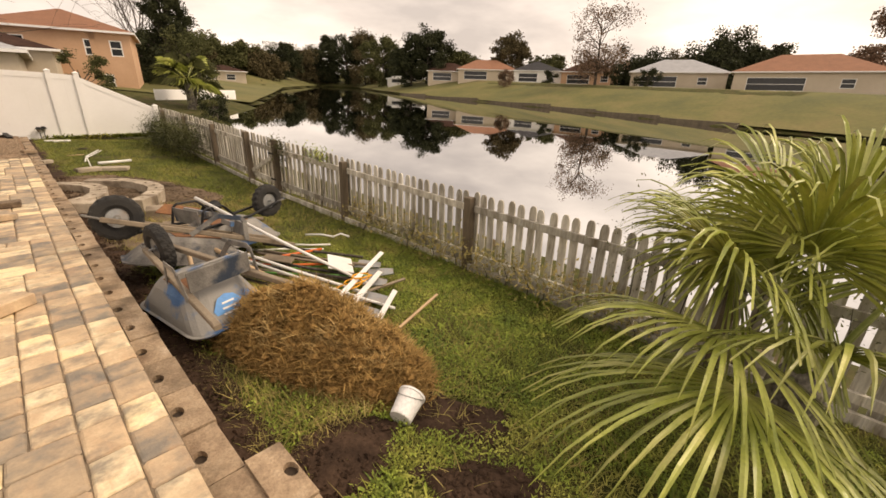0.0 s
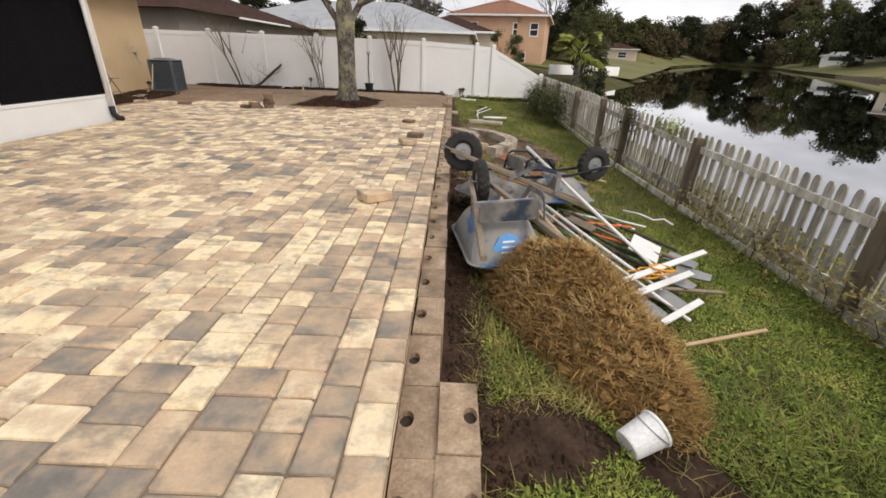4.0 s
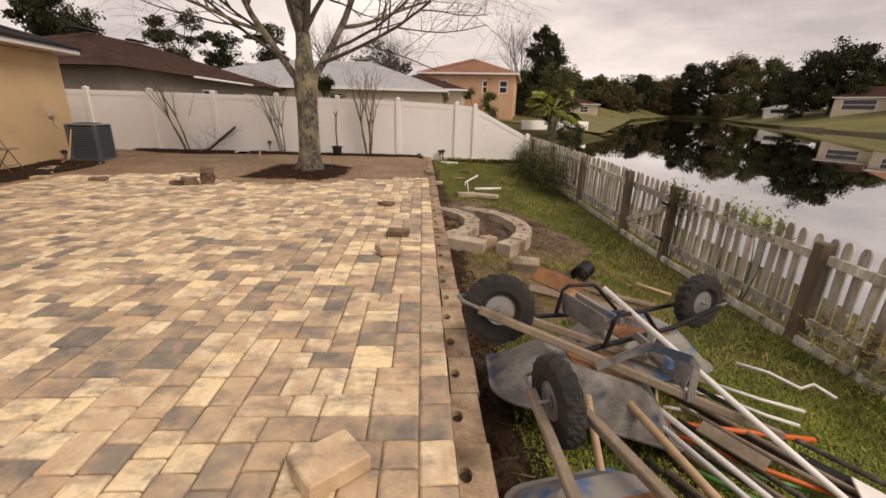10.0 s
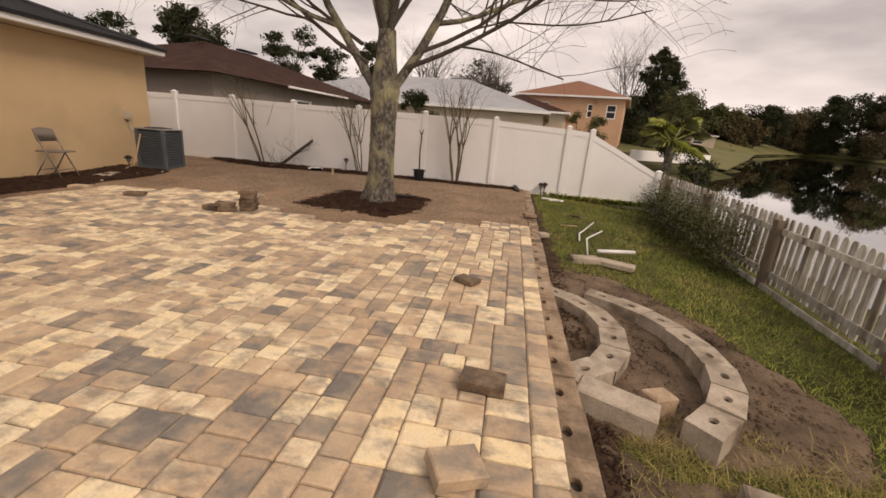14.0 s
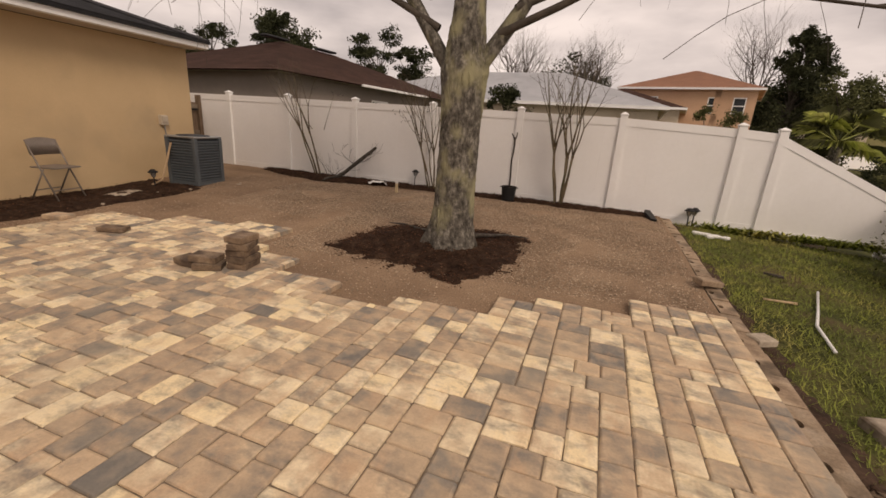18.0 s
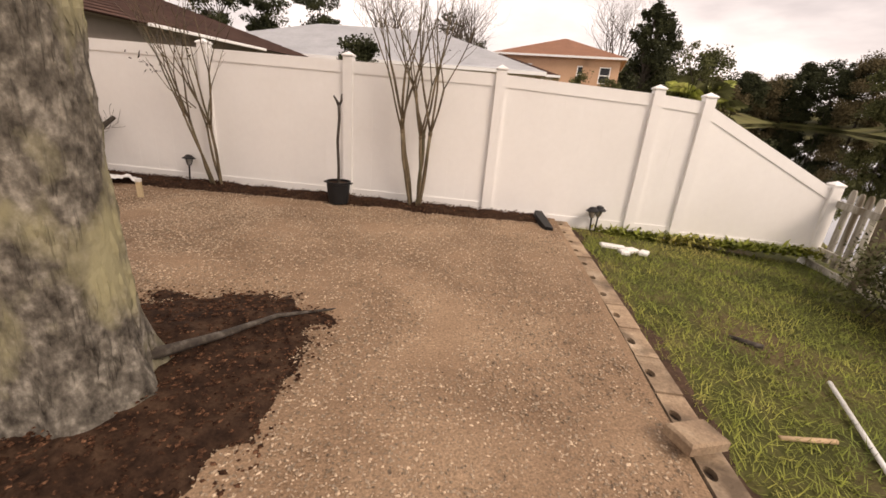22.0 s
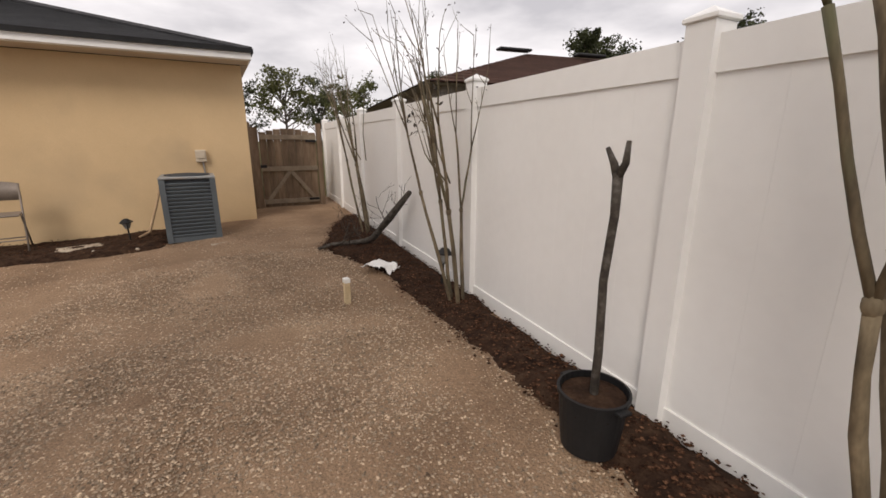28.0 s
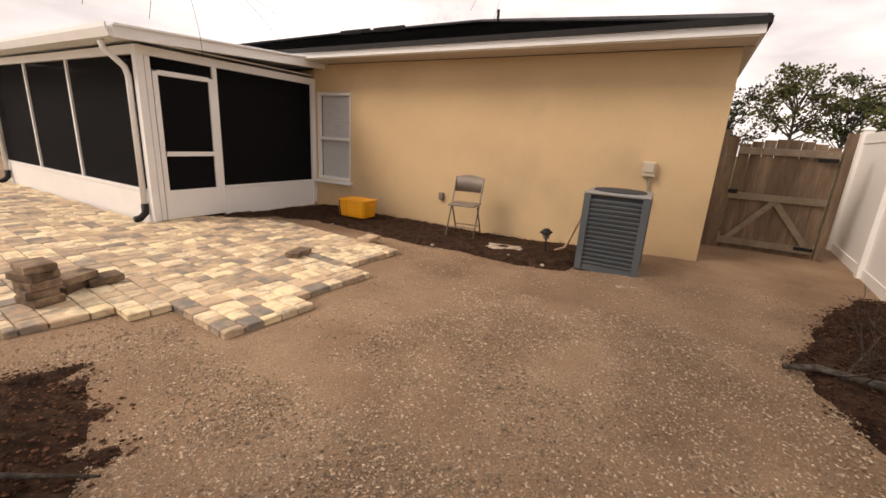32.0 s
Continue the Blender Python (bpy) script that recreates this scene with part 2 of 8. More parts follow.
M_DARKSOIL = surface("damp_dug_soil", [(0.03, 0.018, 0.012), (0.085, 0.052, 0.035)], 5, 0.95, 0.9, fine=40, fine_amt=0.4, spec=0.15)
M_VINYL = surface("white_vinyl", [(0.8, 0.79, 0.77), (0.86, 0.855, 0.84)], 0.7, 0.42, 0.03, fine=14, fine_amt=0.03)
M_WHITE = surface("white_painted_aluminium", [(0.78, 0.78, 0.77), (0.85, 0.85, 0.84)], 1.2, 0.4, 0.03, fine=20, fine_amt=0.03)
M_STUCCO = surface("tan_stucco", [(0.57, 0.41, 0.235), (0.64, 0.466, 0.271)], 0.9, 0.92, 0.6, fine=90, fine_amt=0.1, bump_scale=120, wear=((0.46, 0.34, 0.21), 0.6, 0.58, 0.8))
M_SHINGLE = surface("charcoal_shingles", [(0.022, 0.022, 0.025), (0.05, 0.05, 0.055)], 3, 0.9, 0.7, fine=60, fine_amt=0.4, rand=0.25, island=True)
M_SHINGLE_BROWN = surface("brown_shingles", [(0.055, 0.029, 0.022), (0.095, 0.052, 0.04)], 1.5, 0.95, 0.4, fine=12, fine_amt=0.3, rand=0.12, island=True, spec=0.1)
M_SHINGLE_GREY = surface("pale_grey_shingles", [(0.36, 0.37, 0.39), (0.46, 0.47, 0.49)], 1.0, 0.9, 0.3, fine=12, fine_amt=0.2)
M_TERRACOTTA = surface("terracotta_roof", [(0.26, 0.12, 0.07), (0.36, 0.17, 0.1)], 1.0, 0.85, 0.3, fine=10, fine_amt=0.25)
M_PEACH = surface("peach_stucco", [(0.52, 0.32, 0.2), (0.6, 0.38, 0.25)], 0.5, 0.9, fine=6, fine_amt=0.08)
M_CREAM = surface("cream_stucco", [(0.5, 0.42, 0.32), (0.58, 0.5, 0.4)], 0.5, 0.9, fine=6, fine_amt=0.08)
M_GREYWALL = surface("greige_stucco", [(0.22, 0.185, 0.16), (0.27, 0.23, 0.2)], 0.5, 0.9, fine=6, fine_amt=0.08)
M_WEATHERED = surface("weathered_picket_wood", [(0.24, 0.21, 0.165), (0.46, 0.43, 0.37), (0.68, 0.66, 0.6)], 9, 0.9, 0.7, fine=60, fine_amt=0.45, rand=0.3, aniso=(1, 1, 0.16), wear=((0.14, 0.11, 0.07), 5, 0.55, 0.7))
M_POSTWOOD = surface("dark_wet_post_wood", [(0.09, 0.0675, 0.045), (0.195, 0.15, 0.105)], 6, 0.9, 0.6, fine=40, fine_amt=0.3, aniso=(1, 1, 0.15), rand=0.15)
M_GATEWOOD = surface("aged_gate_wood", [(0.1, 0.065, 0.04), (0.19, 0.13, 0.085), (0.27, 0.2, 0.14)], 5, 0.88, 0.5, fine=40, fine_amt=0.3, aniso=(1, 1, 0.12), rand=0.2)
M_BARK = surface("lichened_bark", [(0.0312, 0.0264, 0.0216), (0.12, 0.108, 0.09), (0.288, 0.266, 0.226)], 17, 0.95, 1.0, fine=46, fine_amt=0.85, aniso=(1, 1, 0.7), bump_scale=30, wear=((0.29, 0.27, 0.165), 4.0, 0.48, 0.66), spec=0.2)
M_TWIG = surface("grey_brown_twigs", [(0.045, 0.036, 0.0285), (0.0975, 0.0788, 0.0615)], 10, 0.9)
M_LIMB = surface("dark_limb_bark", [(0.0315, 0.0259, 0.0203), (0.07, 0.0588, 0.0462), (0.119, 0.105, 0.084)], 12, 0.92, 0.6, fine=30, fine_amt=0.4, bump_scale=30)
M_CRAPE = surface("mottled_tan_bark", [(0.045, 0.033, 0.019), (0.125, 0.094, 0.055), (0.24, 0.185, 0.115)], 11, 0.8, 0.6, fine=34, fine_amt=0.45, aniso=(1, 1, 0.35), wear=((0.1, 0.1, 0.05), 5, 0.55, 0.72))
M_STAKE = surface("dark_mottled_bark", [(0.0163, 0.0123, 0.00975), (0.052, 0.0416, 0.0325), (0.13, 0.117, 0.101)], 18, 0.9, 0.5, fine=40, fine_amt=0.4)
M_BLACK = surface("black_plastic", [(0.009, 0.009, 0.01), (0.018, 0.018, 0.019)], 4, 0.5, 0.05, spec=0.25)
M_RUBBER = surface("dirty_rubber", [(0.012, 0.012, 0.012), (0.035, 0.032, 0.028)], 8, 0.85, 0.4, fine=40)
M_ACBLUE = surface("blue_grey_painted_steel", [(0.075, 0.09, 0.102), (0.105, 0.124, 0.135)], 2, 0.55, 0.04, fine=30, fine_amt=0.08)
M_ACDARK = surface("dark_coil", [(0.02, 0.025, 0.03), (0.035, 0.042, 0.05)], 5, 0.7)
M_CONCRETE = surface("pale_concrete", [(0.28, 0.23, 0.17), (0.42, 0.35, 0.27), (0.52, 0.45, 0.36)], 5, 0.92, 0.5, fine=60, fine_amt=0.3, rand=0.12, wear=((0.13, 0.095, 0.062), 3, 0.52, 0.72))
M_KERB = surface("stained_kerb_concrete", [(0.19, 0.125, 0.08), (0.34, 0.245, 0.16), (0.46, 0.36, 0.26)], 5, 0.93, 0.7, fine=70, fine_amt=0.45, rand=0.2, wear=((0.12, 0.085, 0.055), 4, 0.5, 0.68))
M_HOLE = surface("dirt_filled_core", [(0.04, 0.028, 0.02), (0.07, 0.05, 0.035)], 12, 0.98)
M_YELLOW = surface("orange_yellow_plastic", [(0.75, 0.32, 0.012), (0.82, 0.38, 0.02)], 2, 0.4, fine=20, fine_amt=0.05)
M_METALGREY = surface("tan_grey_painted_steel", [(0.17, 0.14, 0.115), (0.24, 0.2, 0.17)], 4, 0.5, metal=0.2)
M_GALV = surface("dull_galvanised_steel", [(0.3, 0.31, 0.31), (0.42, 0.43, 0.43)], 6, 0.5, metal=0.6, wear=((0.35, 0.3, 0.25), 6, 0.5, 0.7))
M_BARROWBLUE = surface("scuffed_blue_paint_with_mortar", [(0.03, 0.1, 0.24), (0.07, 0.17, 0.33)], 5, 0.6, 0.3, metal=0.1, wear=((0.26, 0.25, 0.23), 4.5, 0.38, 0.47))
M_BARROWGREY = surface("mortar_caked_tray", [(0.09, 0.085, 0.08), (0.19, 0.18, 0.165), (0.3, 0.285, 0.26)], 5, 0.85, 0.5, wear=((0.03, 0.045, 0.07), 3.5, 0.53, 0.62))
M_LOGO = surface("bright_blue_badge", [(0.05, 0.25, 0.6), (0.1, 0.35, 0.7)], 8, 0.5)
M_DIRTYPAVER = surface("soil_stained_paver", [(0.08, 0.053, 0.036), (0.19, 0.13, 0.085), (0.34, 0.25, 0.165)], 7, 0.92, 0.5, fine=70, fine_amt=0.4, rand=0.25, wear=((0.07, 0.045, 0.03), 5, 0.5, 0.64))
M_PALEWOOD = surface("fresh_handle_wood", [(0.42, 0.28, 0.16), (0.56, 0.4, 0.25)], 6, 0.7, aniso=(1, 1, 1), fine=30, fine_amt=0.2)
M_OLDWOOD = surface("grey_handle_wood", [(0.176, 0.136, 0.096), (0.288, 0.232, 0.168)], 6, 0.85, fine=40, fine_amt=0.3)
M_RUST = surface("rusty_steel", [(0.12, 0.05, 0.025), (0.3, 0.13, 0.05)], 9, 0.85, 0.3, wear=((0.45, 0.28, 0.15), 5, 0.55, 0.7))
M_ORANGE = surface("orange_fibreglass", [(0.6, 0.1, 0.02), (0.7, 0.16, 0.03)], 5, 0.5)
M_GREEN = surface("green_handle", [(0.08, 0.28, 0.06), (0.12, 0.36, 0.08)], 5, 0.5)
M_PVC = surface("white_pvc", [(0.7, 0.69, 0.66), (0.82, 0.81, 0.79)], 4, 0.4, fine=20, fine_amt=0.08)
M_HAY = surface("dry_thatch", [(0.176, 0.101, 0.0352), (0.352, 0.22, 0.0792), (0.51, 0.37, 0.176)], 5, 0.9, rand=0.5, island=True, spec=0.2)
M_DRYGRASS = surface("yellowing_grass", [(0.12, 0.12, 0.03), (0.26, 0.21, 0.065), (0.4, 0.31, 0.12)], 3.5, 0.85, rand=0.4, island=True)
M_HAYCORE = surface("packed_thatch", [(0.09, 0.05, 0.02), (0.28, 0.165, 0.06), (0.45, 0.29, 0.12)], 14, 0.95, 1.0, fine=50, fine_amt=0.5, spec=0.15)
M_PALM = surface("palm_frond", [(0.156, 0.192, 0.0312), (0.312, 0.342, 0.072), (0.552, 0.528, 0.192)], 2.5, 0.4, rand=0.4, island=True, spec=0.6)
M_PALMSTEM = surface("palm_stalk", [(0.2, 0.24, 0.07), (0.3, 0.33, 0.12)], 4, 0.6)
M_LEAFDARK = surface("dark_evergreen_leaves", [(0.0222, 0.0285, 0.0127), (0.0475, 0.0523, 0.0213)], 0.6, 0.8, rand=0.25, island=True, spec=0.2)
M_LEAFMID = surface("olive_leaves", [(0.0583, 0.0662, 0.0234), (0.107, 0.107, 0.0408)], 0.6, 0.8, rand=0.25, island=True, spec=0.2)
M_LEAFOLIVE = surface("brown_olive_leaves", [(0.068, 0.0564, 0.0262), (0.126, 0.0972, 0.0486)], 0.6, 0.8, rand=0.25, island=True, spec=0.2)
M_LEAFBROWN = surface("russet_leaves", [(0.13, 0.08, 0.045), (0.24, 0.15, 0.1)], 1.2, 0.8, rand=0.4, island=True)
M_FARGRASS = surface("far_lawn", [(0.078, 0.084, 0.021), (0.126, 0.12, 0.033), (0.18, 0.144, 0.054)], 0.15, 0.95, 0.3, fine=2.5, fine_amt=0.3)
M_BANK = surface("muddy_bank", [(0.08, 0.065, 0.045), (0.15, 0.12, 0.08)], 1.5, 0.95, fine=10, fine_amt=0.3)
M_WINDOWDARK = surface("dark_window_glass", [(0.015, 0.017, 0.02), (0.03, 0.033, 0.036)], 2, 0.16)
M_BLIND = surface("white_blind_slats", [(0.55, 0.55, 0.56), (0.66, 0.66, 0.66)], 2, 0.5, fine=30, fine_amt=0.06)
M_CLOTH = surface("white_plastic_sheet", [(0.78, 0.77, 0.75), (0.88, 0.87, 0.85)], 6, 0.45, 0.3)
M_ROOF_METAL = surface("white_roof_panel", [(0.72, 0.73, 0.72), (0.8, 0.81, 0.8)], 1.5, 0.45, fine=10, fine_amt=0.06)
M_BRASSWOOD = surface("pale_block_wood", [(0.5, 0.38, 0.22), (0.62, 0.5, 0.32)], 5, 0.8)


def screen_material():
    """Fine black insect screen: mostly dark weave, part see-through."""
    m = bpy.data.materials.new("black_insect_screen")
    m.use_nodes = True
    nodes, links = m.node_tree.nodes, m.node_tree.links
    bsdf = nodes["Principled BSDF"]
    bsdf.inputs["Base Color"].default_value = (0.007, 0.007, 0.008, 1)
    bsdf.inputs["Roughness"].default_value = 0.9
    bsdf.inputs["Specular IOR Level"].default_value = 0.1
    tr = nodes.new("ShaderNodeBsdfTransparent")
    mix = nodes.new("ShaderNodeMixShader")
    mix.inputs["Fac"].default_value = 0.16
    links.new(bsdf.outputs[0], mix.inputs[1])
    links.new(tr.outputs[0], mix.inputs[2])
    links.new(mix.outputs[0], nodes["Material Output"].inputs["Surface"])
    return m


def water_material():
    m = bpy.data.materials.new("dark_pond_water")
    m.use_nodes = True
    nodes, links = m.node_tree.nodes, m.node_tree.links
    bsdf = nodes["Principled BSDF"]
    bsdf.inputs["Base Color"].default_value = (0.62, 0.63, 0.64, 1)
    bsdf.inputs["Roughness"].default_value = 0.02
    bsdf.inputs["IOR"].default_value = 1.33
    bsdf.inputs["Metallic"].default_value = 1.0
    geo = nodes.new("ShaderNodeNewGeometry")
    mp = nodes.new("ShaderNodeMapping")
    mp.inputs["Scale"].default_value = (0.5, 1.0, 1.0)
    links.new(geo.outputs["Position"], mp.inputs["Vector"])
    n = nodes.new("ShaderNodeTexNoise")
    n.inputs["Scale"].default_value, n.inputs["Detail"].default_value = 0.9, 1.5
    links.new(mp.outputs["Vector"], n.inputs["Vector"])
    bp = nodes.new("ShaderNodeBump")
    bp.inputs["Strength"].default_value, bp.inputs["Distance"].default_value = 0.012, 0.03
    links.new(n.outputs["Fac"], bp.inputs["Height"])
    links.new(bp.outputs["Normal"], bsdf.inputs["Normal"])
    return m


M_SCREEN, M_WATER = screen_material(), water_material()


# ---- building blocks ----
class Shape:
    """Gathers vertices and faces of one mesh."""

    def __init__(self):
        self.v, self.f = [], []

    def add(self, verts, faces):
        n = len(self.v)
        self.v += [tuple(p) for p in verts]
        self.f += [tuple(i + n for i in q) for q in faces]
        return self

    def box(self, c, s, rz=0.0, m=None, bev=0.0):
        """A box of size s round c, turned by rz degrees or placed by m; bev chamfers its upper and lower rims."""
        hx, hy, hz = s[0] / 2, s[1] / 2, s[2] / 2
        if bev:
            b = bev
            rings = [(hx - b, hy - b, -hz), (hx, hy, -hz + b), (hx, hy, hz - b), (hx - b, hy - b, hz)]
        else:
            rings = [(hx, hy, -hz), (hx, hy, hz)]
        pts = [Vector((sx * x, sy * y, z)) for x, y, z in rings for sx, sy in ((-1, -1), (1, -1), (1, 1), (-1, 1))]
        k = len(rings)
        faces = [(3, 2, 1, 0), tuple(4 * (k - 1) + i for i in range(4))]
        faces += [(4 * r + i, 4 * r + (i + 1) % 4, 4 * r + 4 + (i + 1) % 4, 4 * r + 4 + i) for r in range(k - 1) for i in range(4)]
        t = (m if m is not None else Matrix.Rotation(radians(rz), 4, "Z"))
        t = Matrix.Translation(c) @ t
        return self.add([t @ p for p in pts], faces)

    def tube(self, pts, radii, n=8, caps=True):
        """A round tube along points, with a radius for each."""
        pts = [Vector(p) for p in pts]
        if not hasattr(radii, "__len__"):
            radii = [radii] * len(pts)
        verts, faces = [], []
        side = None
        for i, p in enumerate(pts):
            d = (pts[min(i + 1, len(pts) - 1)] - pts[max(i - 1, 0)])
            d = d.normalized() if d.length > 1e-9 else Vector((0, 0, 1))
            if side is None:
                side = d.cross(Vector((0, 0, 1)) if abs(d.z) < 0.9 else Vector((1, 0, 0))).normalized()
            else:
                side = (side - d * side.dot(d)).normalized()
            up = d.cross(side)
            for k in range(n):
                a = 2 * math.pi * k / n
                verts.append(p + radii[i] * (math.cos(a) * side + math.sin(a) * up))
        for i in range(len(pts) - 1):
            for k in range(n):
                faces.append((i * n + k, i * n + (k + 1) % n, (i + 1) * n + (k + 1) % n, (i + 1) * n + k))
        if caps:
            faces.append(tuple(range(n - 1, -1, -1)))
            faces.append(tuple((len(pts) - 1) * n + k for k in range(n)))
        return self.add(verts, faces)

    def lathe(self, c, profile, n=16, m=None):
        """A solid of revolution round the z axis through c: profile of (radius, height)."""
        m = m if m is not None else Matrix()
        verts = [Vector(c) + m @ Vector((r * math.cos(2 * math.pi * k / n), r * math.sin(2 * math.pi * k / n), z)) for r, z in profile for k in range(n)]
        faces = [(i * n + k, i * n + (k + 1) % n, (i + 1) * n + (k + 1) % n, (i + 1) * n + k) for i in range(len(profile) - 1) for k in range(n)]
        faces += [tuple(range(n - 1, -1, -1)), tuple((len(profile) - 1) * n + k for k in range(n))]
        return self.add(verts, faces)

    def prism(self, poly, z0, z1, m=None):
        """A flat polygon raised from z0 to z1."""
        n = len(poly)
        verts = [Vector((x, y, z0)) for x, y in poly] + [Vector((x, y, z1)) for x, y in poly]
        if m is not None:
            verts = [m @ p for p in verts]
        return self.add(verts, [tuple(range(n - 1, -1, -1)), tuple(range(n, 2 * n))] + [(i, (i + 1) % n, n + (i + 1) % n, n + i) for i in range(n)])

    def mesh(self, name, material, smooth=False):
        me = bpy.data.meshes.new(name)
        me.from_pydata(self.v, [], self.f)
        me.materials.append(material)
        if smooth:
            me.polygons.foreach_set("use_smooth", [True] * len(me.polygons))
        me.update()
        return me


def part(name, shape, material=None, parent=None, label="", smooth=False):
    """One mesh object, in its parent's own space, under a thing or a part."""
    ob = new(name, shape.mesh(name, material, smooth) if isinstance(shape, Shape) else shape)
    if parent is not None:
        ob.parent = parent
    if label:
        ob["label"] = label
    return ob


def thing(name, label, category, at=(0, 0, 0), rz=0.0, group="", kind=""):
    """An empty at a thing's base, to which its parts belong."""
    ob = new(name)
    ob.empty_display_size = 0.1
    ob.matrix_basis = pose(*at, 0, 0, rz)
    return tagged(ob, label, category, group, kind)


def smooth01(t):
    t = min(1.0, max(0.0, t))
    return t * t * (3 - 2 * t)


def lerp_table(v, table):
    """Straight-line values between (position, value) pairs."""
    if v <= table[0][0]:
        return table[0][1]
    for (a, p), (b, q) in zip(table, table[1:]):
        if v <= b:
            return p + (q - p) * (v - a) / (b - a)
    return table[-1][1]


# ---- plan ----
FENCE_A, HOUSE_A = 0.0, 4.2
PICKET_X = 3.55
WATER_Z = -1.25


def fence_y(x):
    return 15.45 + math.tan(radians(FENCE_A)) * (x + 5.0)


def yard_z(x, y):
    """Height of the patio and its crushed base, which falls a little towards the house."""
    return -0.085 * smooth01((-1.5 - x) / 4.5) * (1 - smooth01((y - 10.85) / 3.2))


def base_z(x, y):
    """Height of the crushed base, a paver's depth below the patio and level with it by the fence."""
    return yard_z(x, y) - 0.062 * (1 - smooth01((y - 10.85) / 2.8))


def lawn_z(x, y):
    """Height of the lawn strip between the patio's edge and the picket fence, and of the bank behind it."""
    near = lerp_table(y, [(-6, -0.42), (0, -0.38), (7.5, -0.27), (12.3, -0.14), (15.6, -0.10)])
    far = lerp_table(y, [(-6, -0.8), (1.6, -0.72), (4.7, -0.62), (7.5, -0.46), (15.7, -0.26), (24, -0.2)])
    if x < PICKET_X:
        return near + (far - near) * smooth01((x - 0.2) / (PICKET_X - 0.2))
    return far + (water_z(y) - 0.25 - far) * smooth01((x - PICKET_X) / 4.0)


# pond outline, as a sheet of water within the ground
SHORE = [(5.9, -40), (5.9, 18), (8.8, 24), (12, 33), (18, 43), (32.2, 69), (48, 99), (58.8, 114), (84, 144), (92, 132), (86.9, 120), (77.3, 100), (71.7, 84), (68, 71), (67.2, 55), (63, 36), (60.5, 27), (57, 17), (54, 8), (52, -12), (50, -40)]


def water_z(y):
    """Height of the pond against the patio, which itself falls away gently to the north."""
    return WATER_Z + 0.028 * (y - 8)


def in_poly(x, y, poly):
    inside = False
    for (ax, ay), (bx, by) in zip(poly, poly[1:] + poly[:1]):
        if (ay > y) != (by > y) and x < (bx - ax) * (y - ay) / (by - ay) + ax:
            inside = not inside
    return inside


def shore_gap(x, y):
    """Distance to the pond's rim, negative over water."""
    p = Vector((x, y))
    d = 1e9
    for a, b in zip(SHORE, SHORE[1:] + SHORE[:1]):
        a, b = Vector(a), Vector(b)
        t = min(1, max(0, (p - a).dot(b - a) / (b - a).length_squared))
        d = min(d, (p - a - t * (b - a)).length)
    return -d if in_poly(x, y, SHORE) else d


def land_z(x, y):
    """Height of the ground all round."""
    g = shore_gap(x, y)
    far = water_z(y) + 0.25 + (min(3.8, max(0.0, g) * 0.24) if x > 45 else min(1.6, max(0.0, g) * 0.09)) if g > 0 else water_z(y) - min(0.8, -g * 0.4)
    if -30 < x < 9 and -40 < y < 30:
        base = min(0.0, lawn_z(x, y)) if x > -0.3 else (yard_z(x, y) - 0.13 if y < fence_y(x) else -0.2)
        if x > PICKET_X:
            t = smooth01((x - PICKET_X) / 2.4)
            base = base * (1 - t) + far * t if g > 0 else far
        t = smooth01((y - 19) / 10) if y > 19 else smooth01((-12 - y) / 20) if y < -12 else 0.0
        return base * (1 - t) + far * t if g > 0 else far
    return max(far, water_z(y) + 0.25) if g > 0 and x < 25 else far


# ---- ground ----
def ground_sheet():
    xs = [-900, -500, -250, -120, -70, -45, -30, -20, -14] + [-10 + 0.5 * i for i in range(20)] + [0.1 + 0.25 * i for i in range(26)] + [7, 8, 9, 11, 13, 16, 20, 25, 30, 36, 42, 48, 52, 55, 58, 61, 64, 67, 70, 74, 78, 82, 86, 90, 95, 100, 106, 112, 120, 140, 180, 260, 500, 900]
    ys = [-900, -500, -250, -120, -70, -45, -30, -20, -14, -10, -8] + [-6 + 0.5 * i for i in range(54)] + [22, 24, 27, 30, 33, 36, 40, 44, 48, 53, 58, 63, 68, 74, 80, 86, 92, 98, 104, 110, 116, 124, 132, 140, 150, 165, 190, 260, 500, 900]
    s = Shape()
    s.v = [(x, y, land_z(x, y) + (0.02 * noise.noise((x * 1.3, y * 1.3, 0)) if 0.3 < x < 12 else 0)) for y in ys for x in xs]
    w = len(xs)
    for j in range(len(ys) - 1):
        for i in range(w - 1):
            s.f.append((j * w + i, j * w + i + 1, (j + 1) * w + i + 1, (j + 1) * w + i))
    return s


ground = part("ground", ground_sheet(), M_GRASS_SOIL, smooth=True)
tagged(ground, "patchy green lawn with weeds and bare soil", "lawn", kind="structure")
water_shape = Shape()
water_shape.add([(5, -120, water_z(-120)), (130, -120, water_z(-120)), (130, 150, water_z(150)), (5, 150, water_z(150))], [(0, 1, 2, 3)])
tagged(part("water", water_shape, M_WATER), "still dark retention pond mirroring the cloudy sky", "pond", kind="structure")


# crushed-stone base between the paving, the tree and the fence
def base_sheet():
    s = Shape()
    xs = [-13 + 0.25 * i for i in range(53)]
    ys = [-8 + 0.25 * i for i in range(100)]
    idx = {}
    for y in ys:
        for x in xs:
            yy = min(y, fence_y(x) + 0.1)
            idx[x, y] = len(s.v)
            s.v.append((min(x, 0.0), yy, base_z(x, yy) + 0.012 * noise.noise((x * 2, yy * 2, 0))))
    for y, y2 in zip(ys, ys[1:]):
        for x, x2 in zip(xs, xs[1:]):
            if y < fence_y(x) + 0.1:
                s.f.append((idx[x, y], idx[x2, y], idx[x2, y2], idx[x, y2]))
    return s


